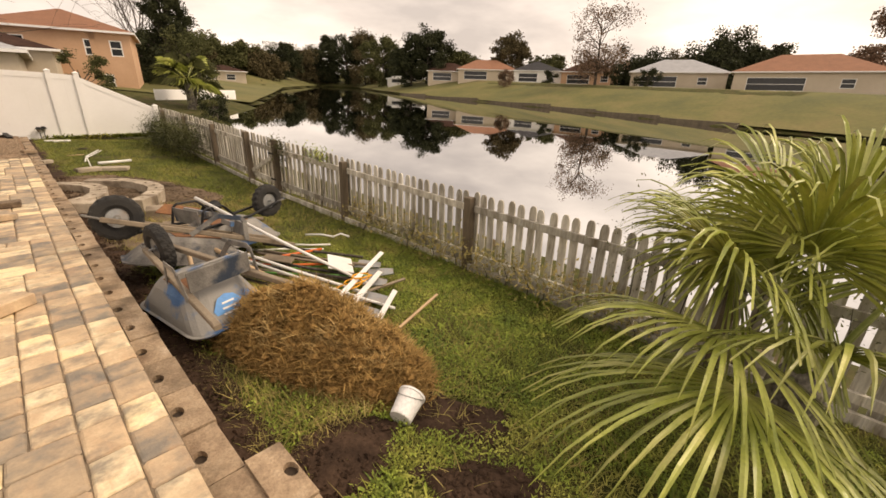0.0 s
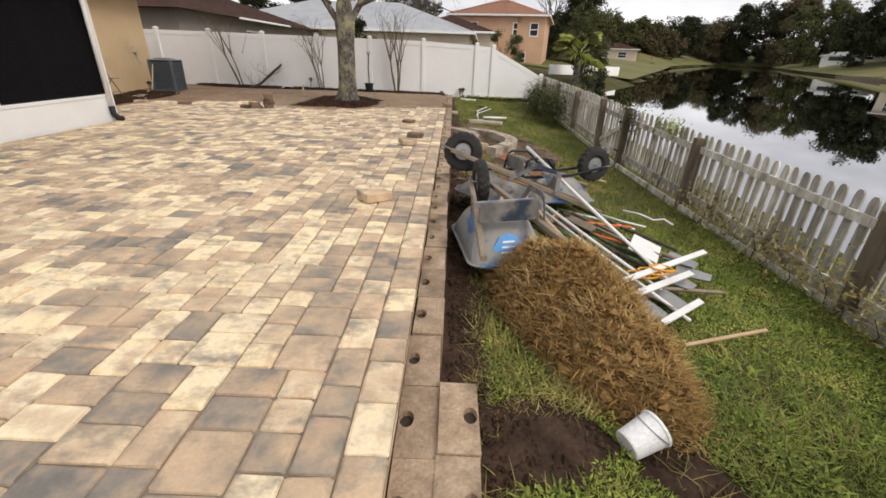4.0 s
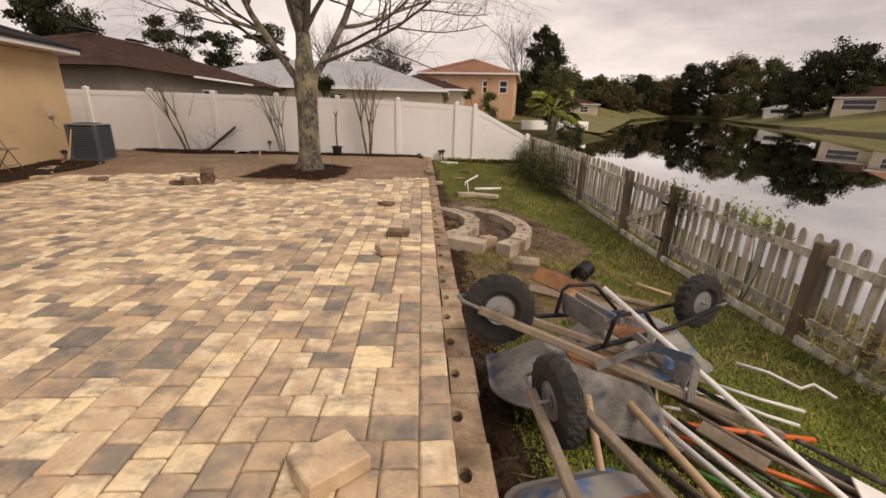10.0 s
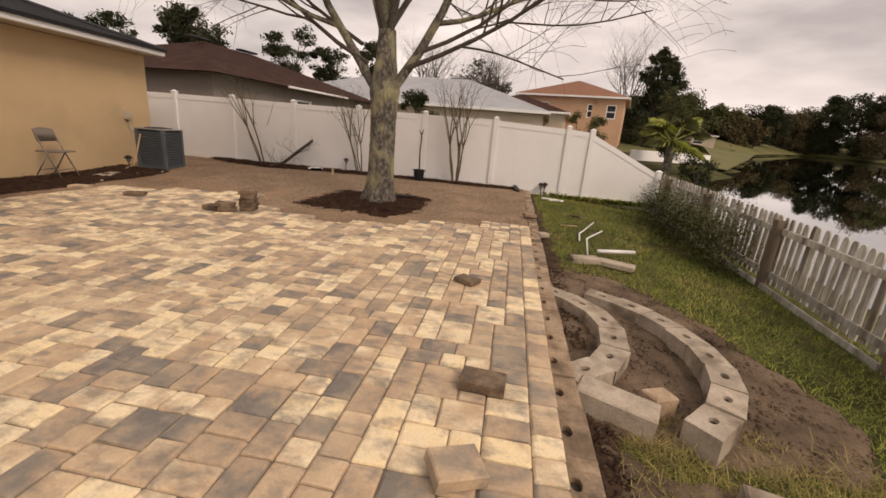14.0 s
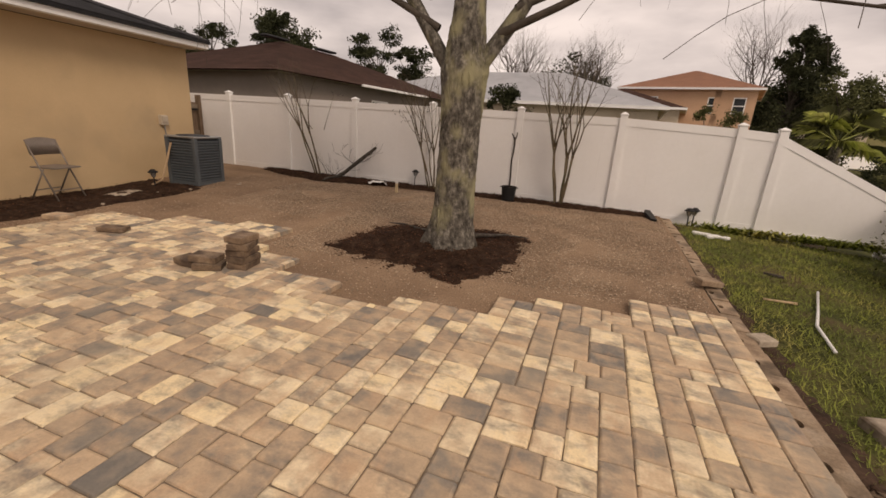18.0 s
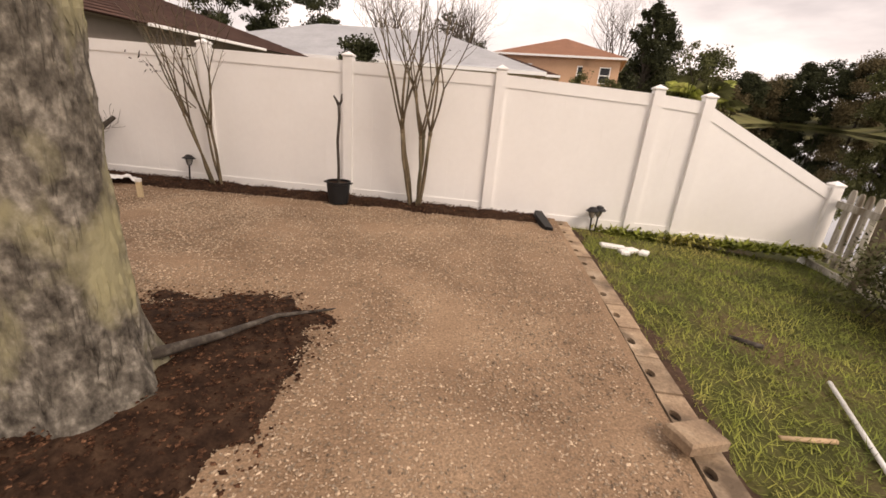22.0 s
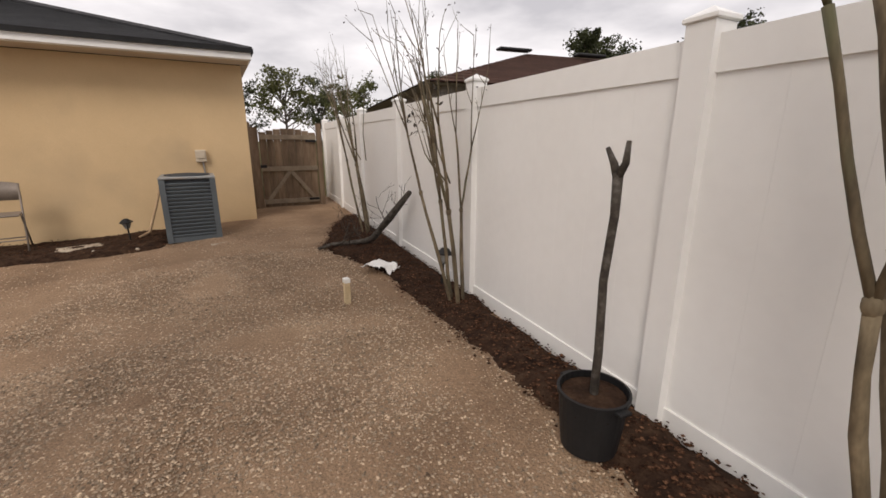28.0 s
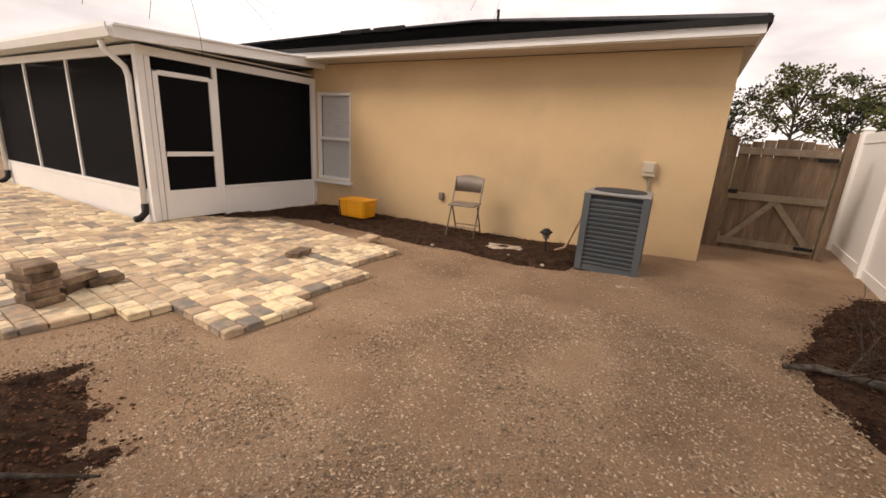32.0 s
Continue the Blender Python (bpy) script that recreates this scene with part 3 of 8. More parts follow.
tagged(part("gravel_bed", base_sheet(), M_GRAVEL, smooth=True), "compacted tan crushed-stone base awaiting pavers", "gravel", kind="structure")


# ---- white vinyl fence ----
FENCE_POSTS = [-12.75, -10.8, -8.87, -6.9, -4.9, -2.94, -0.96, 1.0]


def fence_top(x):
    """Height of the panels' upper edge, which falls a little towards the pond."""
    return lerp_table(x, [(-9.0, 1.83), (-1.0, 1.79), (1.0, 1.71), (1.7, 1.66)])


def vinyl_post(parent, x, top, base, cap=True):
    s = Shape().box((0, 0, (top + base) / 2), (0.127, 0.127, top - base), bev=0.004)
    ob = part("post", s, M_VINYL, parent)
    ob.matrix_basis = Matrix.Translation((x, fence_y(x), 0)) @ Matrix.Rotation(radians(FENCE_A), 4, "Z")
    if cap:
        c = Shape().box((0, 0, top + 0.012), (0.15, 0.15, 0.024), bev=0.005)
        c.add([(-0.07, -0.07, top + 0.024), (0.07, -0.07, top + 0.024), (0.07, 0.07, top + 0.024), (-0.07, 0.07, top + 0.024), (0, 0, top + 0.065)], [(0, 1, 4), (1, 2, 4), (2, 3, 4), (3, 0, 4)])
        part("post_cap", c, M_VINYL, ob)
    return ob


def fence_panel(f, x0, x1, z0, z1, foot):
    """Boards between two rails, from post to post; z0 and z1 are the heights of its upper edge."""
    upright = Matrix.Rotation(radians(90), 4, "X")
    m = Matrix.Translation((0, fence_y((x0 + x1) / 2), 0))
    a, b = x0 + 0.0635, x1 - 0.0635
    n = max(2, round((b - a) / 0.28))
    w = (b - a) / n
    top = lambda x: z0 + (z1 - z0) * (x - x0) / (x1 - x0)
    for i in range(n):
        p, q = a + i * w + 0.0003, a + (i + 1) * w - 0.0003
        s = Shape().prism([(p, foot - 0.02), (q, foot - 0.02), (q, top(q) - 0.1), (p, top(p) - 0.1)], -0.013, 0.013, upright)
        part("board", s, M_VINYL, f).matrix_basis = m
    s = Shape().prism([(a, foot - 0.05), (b, foot - 0.05), (b, foot + 0.11), (a, foot + 0.11)], -0.025, 0.025, upright)
    part("bottom_rail", s, M_VINYL, f).matrix_basis = m
    s = Shape().prism([(a, top(a) - 0.145), (b, top(b) - 0.145), (b, top(b)), (a, top(a))], -0.025, 0.025, upright)
    part("top_rail", s, M_VINYL, f).matrix_basis = m


def white_fence():
    f = thing("vinyl_fence", "tall white vinyl privacy fence with a sloped end panel", "fence")
    xs = FENCE_POSTS + [1.62]
    for x in xs:
        vinyl_post(f, x, fence_top(x) + 0.05, -0.2)
    vinyl_post(f, 3.46, 0.8, -0.4)
    for x0, x1 in zip(xs, xs[1:]):
        fence_panel(f, x0, x1, fence_top(x0), fence_top(x1), 0.02 if x1 < 0.5 else -0.06)
    fence_panel(f, 1.62, 3.46, 1.64, 0.74, -0.12)
    return f


white_fence()


# ---- the tan house and its screened porch ----
HA = radians(HOUSE_A)
HOUSE = Matrix.Translation((-10.08, 13.69, 0)) @ Matrix.Rotation(HA, 4, "Z")  # own axes: x out of the wall, y along it to the north
WALL_TOP = 2.64
PORCH_D, PORCH_Y = 3.17, -7.15


def house():
    h = thing("house", "single-storey tan stucco house with a charcoal shingle roof", "house")
    h.matrix_basis = HOUSE
    # east wall in pieces round the window opening
    wy0, wy1, wz0, wz1 = -7.07, -6.15, 0.42, 2.14
    T = 0.2
    for nm, y0, y1, z0, z1 in (("wall", -7.12, wy0, -0.3, WALL_TOP), ("wall", wy1, 0, -0.3, WALL_TOP), ("wall", wy0, wy1, -0.3, wz0), ("wall", wy0, wy1, wz1, WALL_TOP)):
        part(nm, Shape().box((-T / 2, (y0 + y1) / 2, (z0 + z1) / 2), (T, y1 - y0, z1 - z0)), M_STUCCO, h)
    part("wall", Shape().box((-T / 2, -12.58, 1.13), (T, 10.92, 2.86)), M_STUCCO, h, "stucco wall inside the porch")
    part("wall", Shape().box((-6.2, -T / 2, 1.13), (12, T, 2.86)), M_STUCCO, h)
    part("wall", Shape().box((-12.1, -9.1, 1.13), (T, 17.8, 2.86)), M_STUCCO, h)
    part("wall", Shape().box((-6.2, -17.95, 1.13), (12, T, 2.86)), M_STUCCO, h)
    # window with blind
    win = part("window", Shape().box((-0.13, (wy0 + wy1) / 2, (wz0 + wz1) / 2), (0.012, wy1 - wy0, wz1 - wz0)), M_WINDOWDARK, h, "white-framed sash window with closed blinds")
    fr = Shape()
    for y in (wy0 + 0.03, wy1 - 0.03):
        fr.box((-0.06, y, (wz0 + wz1) / 2), (0.06, 0.06, wz1 - wz0), bev=0.004)
    for z in (wz0 + 0.03, wz1 - 0.03, (wz0 + wz1) / 2 - 0.03):
        fr.box((-0.058, (wy0 + wy1) / 2, z), (0.06, wy1 - wy0 - 0.12, 0.06), bev=0.004)
    part("frame", fr, M_WHITE, win)
    part("sill", Shape().box((0.02, (wy0 + wy1) / 2, wz0 - 0.035), (0.1, wy1 - wy0 + 0.12, 0.06), bev=0.006), M_WHITE, win)
    for k in range(46):
        z = wz0 + 0.07 + k * (wz1 - wz0 - 0.14) / 45
        part("slat", Shape().box((-0.105, (wy0 + wy1) / 2, z), (0.004, wy1 - wy0 - 0.14, 0.03)), M_BLIND, win)
    # hip roof
    O, rise = 0.5, 0.31
    x1, x0, y1, y0, ze = O, -12.2 - O, 0.14, -18.05 - O, WALL_TOP + 0.16
    half = (x1 - x0) / 2
    R1, R0 = Vector(((x0 + x1) / 2, y1 - half, ze + rise * half)), Vector(((x0 + x1) / 2, y0 + half, ze + rise * half))
    c = [Vector(p) for p in ((x1, y1, ze), (x0, y1, ze), (x0, y0, ze), (x1, y0, ze))]
    planes = [(c[3], c[0], R1, R0), (c[0], c[1], R1, R1), (c[1], c[2], R0, R1), (c[2], c[3], R0, R0)]
    for a, b, d, e in planes:
        s = Shape()
        n = 44
        for i in range(n):
            u0, u1 = i / n, (i + 1) / n
            p, q, r, t = a.lerp(e, u0), b.lerp(d, u0), b.lerp(d, u1), a.lerp(e, u1)
            up = Vector((0, 0, 0.012))
            m = max(1, int((q - p).length / 0.33))
            for k in range(m):
                s.add([p.lerp(q, k / m) + up, p.lerp(q, (k + 1) / m) + up, t.lerp(r, (k + 1) / m) + 0.2 * up, t.lerp(r, k / m) + 0.2 * up], [(0, 1, 2, 3)])
        s.add([a, b, d, e] if (d - e).length > 0.01 else [a, b, d], [(0, 1, 2, 3)] if (d - e).length > 0.01 else [(0, 1, 2)])
        ob = part("roof", s, M_SHINGLE, h)
    for a, b in ((c[0], R1), (c[3], R0), (R0, R1), (c[1], R1)):
        part("ridge_cap", Shape().tube([a + Vector((0, 0, 0.02)), b + Vector((0, 0, 0.03))], 0.05, 6), M_SHINGLE, h)
    for dy in (-3.2, -4.6):
        u = 0.86
        p = c[0].lerp(c[3], 0.5)
        part("roof_vent", Shape().box((R1.x + (1 - u) * half, R1.y + 0.4 + dy, ze + rise * half * u + 0.07), (0.5, 0.9, 0.14), m=Matrix.Rotation(-math.atan(rise) * -1, 4, "Y"), bev=0.02), M_BLACK, h)
    part("vent_pipe", Shape().tube([(R1.x + 1.1, R1.y + 1.0, ze + rise * half * 0.7), (R1.x + 1.1, R1.y + 1.0, ze + rise * half * 0.86 + 0.25)], 0.04), M_BLACK, h)
    # drip edge, fascia and soffit
    for p, q, ax in ((c[3], c[0], 1), (c[0], c[1], 0)):
        mid = (p + q) / 2
        ln = (q - p).length
        size = (0.03, ln, 0.11) if ax else (ln, 0.03, 0.11)
        part("fascia", Shape().box(mid + Vector((-0.02, 0, -0.075) if ax else (0, -0.02, -0.075)), size), M_WHITE, h)
        size = (0.05, ln + 0.04, 0.07) if ax else (ln + 0.04, 0.05, 0.07)
        part("drip_edge", Shape().box(mid + Vector((0.012, 0, 0.0) if ax else (0, 0.012, 0.0)), size), M_BLACK, h)
    part("soffit", Shape().box((0.24, -9.2, WALL_TOP + 0.02), (0.48, 18.6, 0.02)), M_CREAM, h)
    part("soffit", Shape().box((-6.2, 0.06, WALL_TOP + 0.024), (12.2, 0.12, 0.02)), M_CREAM, h)
    # meter box and outlet on the wall
    box = part("junction_box", Shape().box((0.04, -0.77, 1.15), (0.08, 0.16, 0.2), bev=0.01), M_CREAM, h, "beige disconnect box")
    part("cover", Shape().box((0.088, -0.77, 1.17), (0.015, 0.12, 0.12), bev=0.004), M_CREAM, box)
    part("conduit", Shape().tube([(0.03, -0.75, 1.05), (0.03, -0.74, 0.85), (0.12, -0.72, 0.72)], 0.014, 6), M_GALV, box)
    ot = part("outlet", Shape().box((0.025, -4.0, 0.4), (0.05, 0.08, 0.13), bev=0.008), M_METALGREY, h)
    return h


house()


def porch():
    p = thing("screened_porch", "white aluminium screened porch with black mesh and a solid kick panel", "porch")
    C = HOUSE @ Vector((0, PORCH_Y, 0))
    p.matrix_basis = Matrix.Translation((C.x, C.y, -0.085)) @ Matrix.Rotation(HA, 4, "Z")
    D, L, KH, H = PORCH_D, 6.0, 0.42, 2.47
    # low solid panels
    part("kick_panel", Shape().box((D, -L / 2, KH / 2 - 0.04), (0.06, L, KH + 0.08), bev=0.004), M_WHITE, p)
    part("kick_panel", Shape().box((D / 2 - 0.53, 0, KH / 2 - 0.04), (D - 1.17, 0.06, KH + 0.08), bev=0.004), M_WHITE, p)
    # posts
    for x, y in ((D, 0.0), (0.04, 0.0), (D, -L)):
        part("post", Shape().box((x, y, H / 2), (0.1, 0.1, H), bev=0.006), M_WHITE, p)
    # door in the end wall
    d0, d1 = D - 0.15, D - 1.04
    part("post", Shape().box((d1 - 0.035, 0, H / 2), (0.07, 0.07, H), bev=0.005), M_WHITE, p)
    part("post", Shape().box((d0 + 0.05, 0, H / 2), (0.07, 0.068, H), bev=0.005), M_WHITE, p)
    door = part("screen_door", Shape().box(((d0 + d1) / 2, 0.01, 0.225), (d0 - d1, 0.04, 0.45), bev=0.004), M_WHITE, p, "white framed screen door, shut")
    fr = Shape()
    for x in (d0 - 0.035, d1 + 0.035):
        fr.box((x, 0.01, 1.305), (0.07, 0.042, 1.71), bev=0.004)
    for z in (1.0, 2.145):
        fr.box(((d0 + d1) / 2, 0.012, z), (d0 - d1 - 0.14, 0.042, 0.07), bev=0.004)
    part("frame", fr, M_WHITE, door)
    part("screen", Shape().box(((d0 + d1) / 2, 0.005, 1.31), (d0 - d1 - 0.1, 0.003, 1.74)), M_SCREEN, door)
    part("handle", Shape().tube([(d0 - 0.06, 0.05, 0.98), (d0 - 0.06, 0.075, 1.02), (d0 - 0.06, 0.05, 1.1)], 0.009, 6), M_BLACK, door)
    # beams and mullions
    part("beam", Shape().box((D, -L / 2, H - 0.06), (0.09, L - 0.1, 0.12), bev=0.005), M_WHITE, p)
    part("beam", Shape().box((D / 2, 0, H - 0.06), (D - 0.1, 0.09, 0.12), bev=0.005), M_WHITE, p)
    part("chair_rail", Shape().box((D, -L / 2, KH + 0.025), (0.08, L - 0.1, 0.05), bev=0.004), M_WHITE, p)
    part("chair_rail", Shape().box((D / 2 - 0.53, 0, KH + 0.025), (D - 1.17, 0.08, 0.05), bev=0.004), M_WHITE, p)
    for y in (-2.27, -4.08):
        part("mullion", Shape().box((D, y, (KH + H) / 2), (0.05, 0.05, H - KH - 0.1), bev=0.004), M_WHITE, p)
    for y0, y1 in ((0, -2.27), (-2.27, -4.08), (-4.08, -L)):
        part("screen", Shape().box((D - 0.01, (y0 + y1) / 2, (KH + H) / 2), (0.003, abs(y1 - y0), H - KH - 0.1)), M_SCREEN, p)
    part("screen", Shape().box((D / 2 - 0.53, -0.01, (KH + H) / 2), (D - 1.17, 0.003, H - KH - 0.1)), M_SCREEN, p)
    part("screen", Shape().box(((d0 + d1) / 2, -0.012, 2.28), (d0 - d1, 0.003, 0.2)), M_SCREEN, p)
    part("porch_wall", Shape().box((D / 2, -L, H / 2), (D, 0.06, H)), M_STUCCO, p)
    part("porch_floor", Shape().box((D / 2, -L / 2, 0.02), (D - 0.1, L - 0.1, 0.06)), M_CONCRETE, p)
    # flat pan roof with deep white gutter fascia
    for i in range(18):
        y = -L - 0.2 + (i + 0.5) * (L + 0.5) / 18
        part("roof_panel", Shape().box((D / 2 + 0.15, y, H + 0.17), (D + 0.55, (L + 0.5) / 18 - 0.01, 0.09), m=Matrix.Rotation(radians(3), 4, "Y"), bev=0.004), M_ROOF_METAL, p)
    part("gutter", Shape().prism([(0, 0), (0.1, 0), (0.14, 0.1), (0.14, 0.15), (0.12, 0.15), (0.1, 0.03), (0, 0.03)], -L - 0.2, 0.3, Matrix.Translation((D + 0.33, 0, H + 0.0)) @ Matrix(((1, 0, 0, 0), (0, 0, 1, 0), (0, 1, 0, 0), (0, 0, 0, 1)))), M_WHITE, p)
    part("fascia", Shape().box((D / 2 + 0.15, 0.31, H + 0.16), (D + 0.5, 0.04, 0.16), m=Matrix.Rotation(radians(3), 4, "Y"), bev=0.006), M_WHITE, p)
    part("fascia", Shape().box((D / 2 + 0.15, 0.335, H + 0.235), (D + 0.5, 0.05, 0.035), m=Matrix.Rotation(radians(3), 4, "Y"), bev=0.006), M_WHITE, p)
    part("ceiling_panel", Shape().box((D / 2, -L / 2, H + 0.06), (D, L, 0.02)), M_ROOF_METAL, p)
    # downspouts with black splash ends
    for y in (-0.12, -L + 0.2):
        ds = part("downspout", Shape().tube([(D + 0.36, y, H - 0.01), (D + 0.34, y, H - 0.1), (D + 0.12, y, H - 0.3), (D + 0.085, y, H - 0.42), (D + 0.085, y, 0.2)], 0.042, 8), M_WHITE, p, "white downspout with a black elbow", smooth=True)
        part("elbow", Shape().tube([(D + 0.085, y, 0.26), (D + 0.09, y, 0.12), (D + 0.16, y, 0.05), (D + 0.24, y, 0.035)], 0.052, 8), M_BLACK, ds, smooth=True)
    return p


porch()


# ---- scatter helpers ----
def blades(name, roots, heights, widths, lean, material, rng, bend=0.5, segs=1):
    """Many thin leaves in one mesh: each rises from its root, leans and bends over."""
    n = len(roots)
    a = rng.uniform(0, 2 * math.pi, n)
    out = np.stack([np.cos(a), np.sin(a)], 1)
    side = np.stack([-np.sin(a), np.cos(a), 0 * a], 1) * widths[:, None] / 2
    tilt = lean * rng.uniform(0.3, 1.0, n)
    verts, rows = [], segs + 1
    for k in range(rows):
        u = k / segs
        reach = heights * np.sin(tilt) * (u + bend * u * u)
        up = heights * np.cos(tilt) * (u - 0.35 * bend * u * u)
        mid = roots + np.column_stack([out * reach[:, None], up])
        if k < segs:
            w = 1 - 0.55 * u
            verts += [mid - side * w, mid + side * w]
        else:
            verts.append(mid)
    per = 2 * segs + 1
    v = np.stack(verts, 1).reshape(-1, 3)
    base = np.arange(n)[:, None] * per
    faces = [(base + np.array([2 * k, 2 * k + 1, 2 * k + 3, 2 * k + 2])).tolist() for k in range(segs - 1)]
    tips = (base + np.array([2 * segs - 2, 2 * segs - 1, 2 * segs])).tolist()
    me = bpy.data.meshes.new(name)
    me.from_pydata(v.tolist(), [], [f for rowf in faces for f in rowf] + tips)
    me.materials.append(material)
    return me


def chips(name, spots, size, flat, material, rng):
    """Small uneven lumps or flakes in one mesh, each a squashed eight-faced grain."""
    n = len(spots)
    s = rng.uniform(size[0], size[1], n)
    axes = np.stack([s * rng.uniform(0.7, 1.5, n), s * rng.uniform(0.5, 1.1, n), s * rng.uniform(*flat, n)], 1)
    a = rng.uniform(0, math.pi, n)
    c, si = np.cos(a), np.sin(a)
    dirs = np.array([[1, 0, 0], [0, 1, 0], [-1, 0, 0], [0, -1, 0], [0, 0, 1], [0, 0, -1]], float)
    loc = dirs[None] * axes[:, None] * rng.uniform(0.75, 1.2, (n, 6, 1))
    v = np.stack([loc[..., 0] * c[:, None] - loc[..., 1] * si[:, None], loc[..., 0] * si[:, None] + loc[..., 1] * c[:, None], loc[..., 2]], -1) + spots[:, None]
    f = np.array([[0, 1, 4], [1, 2, 4], [2, 3, 4], [3, 0, 4], [1, 0, 5], [2, 1, 5], [3, 2, 5], [0, 3, 5]])
    me = bpy.data.meshes.new(name)
    me.from_pydata(v.reshape(-1, 3).tolist(), [], (np.arange(n)[:, None, None] * 6 + f).reshape(-1, 3).tolist())
    me.materials.append(material)
    return me


RNG = np.random.default_rng(7)

# paved area: stepped unfinished rim towards the tree, bed along the house on the other side
PAVE_STEPS = [(-7.9, 10.37), (-6.9, 10.8), (-5.9, 11.05), (-5.15, 10.2), (-4.8, 9.95), (-4.15, 9.55), (-3.35, 9.3), (-2.68, 9.47), (-1.94, 9.9), (-1.57, 10.08), (-0.82, 10.48)]


def paved(x, y):
    if x > -0.0 or y < -6.5:
        return False
    if y > 6.75 and x < -7.2 - 0.65 * (y - 6.9):
        return False
    if y <= 6.75 and x < -6.27 - 0.061 * (y - 6.6):
        return False
    top = -99
    for sx, sy in PAVE_STEPS:
        if x >= sx:
            top = sy
    return y < top


# ---- loose stones over the crushed base ----
spots = []
while len(spots) < 105000:
    pick = RNG.random()
    if pick < 0.25:
        x, y = RNG.uniform(-7.4, -3.4), RNG.uniform(11.8, 14.7)
    elif pick < 0.7:
        x, y = RNG.uniform(-5.0, -0.05), RNG.uniform(10.4, 15.1)
    else:
        x, y = RNG.uniform(-9.0, -0.05), RNG.uniform(9.0, 15.1)
    if not paved(x, y) and y < fence_y(x) - 0.35:
        spots.append((x, y, base_z(x, y) + 0.002))
tagged(part("loose_gravel", chips("loose_gravel", np.array(spots), (0.003, 0.011), (0.4, 0.8), M_PEBBLE, RNG)), "loose pale stone chips on the crushed base", "gravel", kind="stuff")


# ---- mulch beds ----
def mulch_sheet(name, outline, height, label, n_chips, at, rim=0.25, lump=0.03):
    """A low uneven bed of dark mulch inside an outline."""
    s = Shape()
    xs, ys = [p[0] for p in outline], [p[1] for p in outline]
    step = 0.06
    nx, ny = int((max(xs) - min(xs)) / step) + 2, int((max(ys) - min(ys)) / step) + 2
    idx = {}

    def depth(x, y):
        d = 1e9
        for a, b in zip(outline, outline[1:] + outline[:1]):
            a, b, p = Vector(a), Vector(b), Vector((x, y))
            t = min(1, max(0, (p - a).dot(b - a) / max(1e-9, (b - a).length_squared)))
            d = min(d, (p - a - t * (b - a)).length)
        return d if in_poly(x, y, outline) else -d

    inner = []
    for j in range(ny):
        for i in range(nx):
            x, y = min(xs) + i * step, min(ys) + j * step
            d = depth(x, y) + 0.07 * noise.noise((x * 2, y * 2, 2)) + 0.05 * noise.noise((x * 9, y * 9, 2))
            if d > -0.22:
                idx[i, j] = len(s.v)
                z = base_z(x, y) - 0.013 + height * smooth01((d + 0.05) / rim) + lump * noise.noise((x * 6, y * 6, 1)) * smooth01((d + 0.1) / 0.15) - 0.07 * smooth01((0.03 - d) / 0.2)
                s.v.append((x, y, z))
                if d > -0.02:
                    inner.append((x, y, z))
    for (i, j), a in idx.items():
        q = [(i, j), (i + 1, j), (i + 1, j + 1), (i, j + 1)]
        if all(k in idx for k in q):
            s.f.append(tuple(idx[k] for k in q))
    ob = part(name, s, M_MULCH, smooth=True)
    tagged(ob, label, "mulch", kind="structure")
    pick = np.array(inner)[RNG.integers(0, len(inner), n_chips)]
    pick[:, :2] += RNG.normal(0, 0.045, (n_chips, 2))
    pick[:, 2] += RNG.uniform(-0.004, 0.012, n_chips)
    tagged(part("mulch_chips", chips("mulch_chips", pick, (0.005, 0.018), (0.2, 0.5), M_CHIP, RNG)), "shredded dark bark chips", "mulch", kind="stuff")
    return ob


mulch_sheet("tree_mulch", [(-4.45, 10.6), (-4.35, 11.6), (-4.1, 12.0), (-3.3, 12.3), (-2.5, 12.45), (-1.9, 12.25), (-1.98, 11.7), (-1.92, 11.1), (-2.05, 10.5), (-2.4, 10.05), (-2.9, 10.28), (-3.5, 10.35), (-4.0, 10.4)], 0.2, "dark soil and mulch ring mounded round the tree", 9000, None, 1.0, 0.05)
FENCE_BED = [(-0.15, 15.08), (-1.3, 15.0), (-2.9, 15.02), (-4.2, 15.0), (-5.0, 14.94), (-6.2, 14.82), (-6.9, 14.55), (-7.3, 14.45), (-7.9, 14.6), (-8.8, 14.85), (-9.6, 15.2), (-9.6, 15.46), (-0.15, 15.46)]
mulch_sheet("fence_mulch", FENCE_BED, 0.07, "strip of dark bark mulch along the white fence", 13000, None, 0.2)
mulch_sheet("house_mulch", [(-7.3, 6.7), (-7.75, 7.05), (-8.1, 7.35), (-8.4, 7.9), (-8.42, 9.0), (-8.4, 10.2), (-8.55, 11.0), (-8.4, 11.8), (-8.5, 12.45), (-9.95, 12.45), (-9.8, 9.897), (-9.6, 6.828)], 0.07, "dark mulch bed along the house wall", 5000, None, 0.2)

# roots breaking the surface beside the trunk
for rootline in ([(-2.9, 11.1, 0.16), (-3.3, 11.3, 0.12), (-3.75, 11.65, 0.06), (-4.1, 11.95, -0.03)], [(-2.65, 11.25, 0.15), (-2.45, 11.6, 0.1), (-2.3, 11.95, 0.05), (-2.0, 12.3, -0.04)]):
    tagged(part("tree_root", Shape().tube(rootline, [0.034, 0.022, 0.015, 0.006], 7), M_STAKE, smooth=True), "dark exposed root in the mulch ring", "root", "roots of the tree")


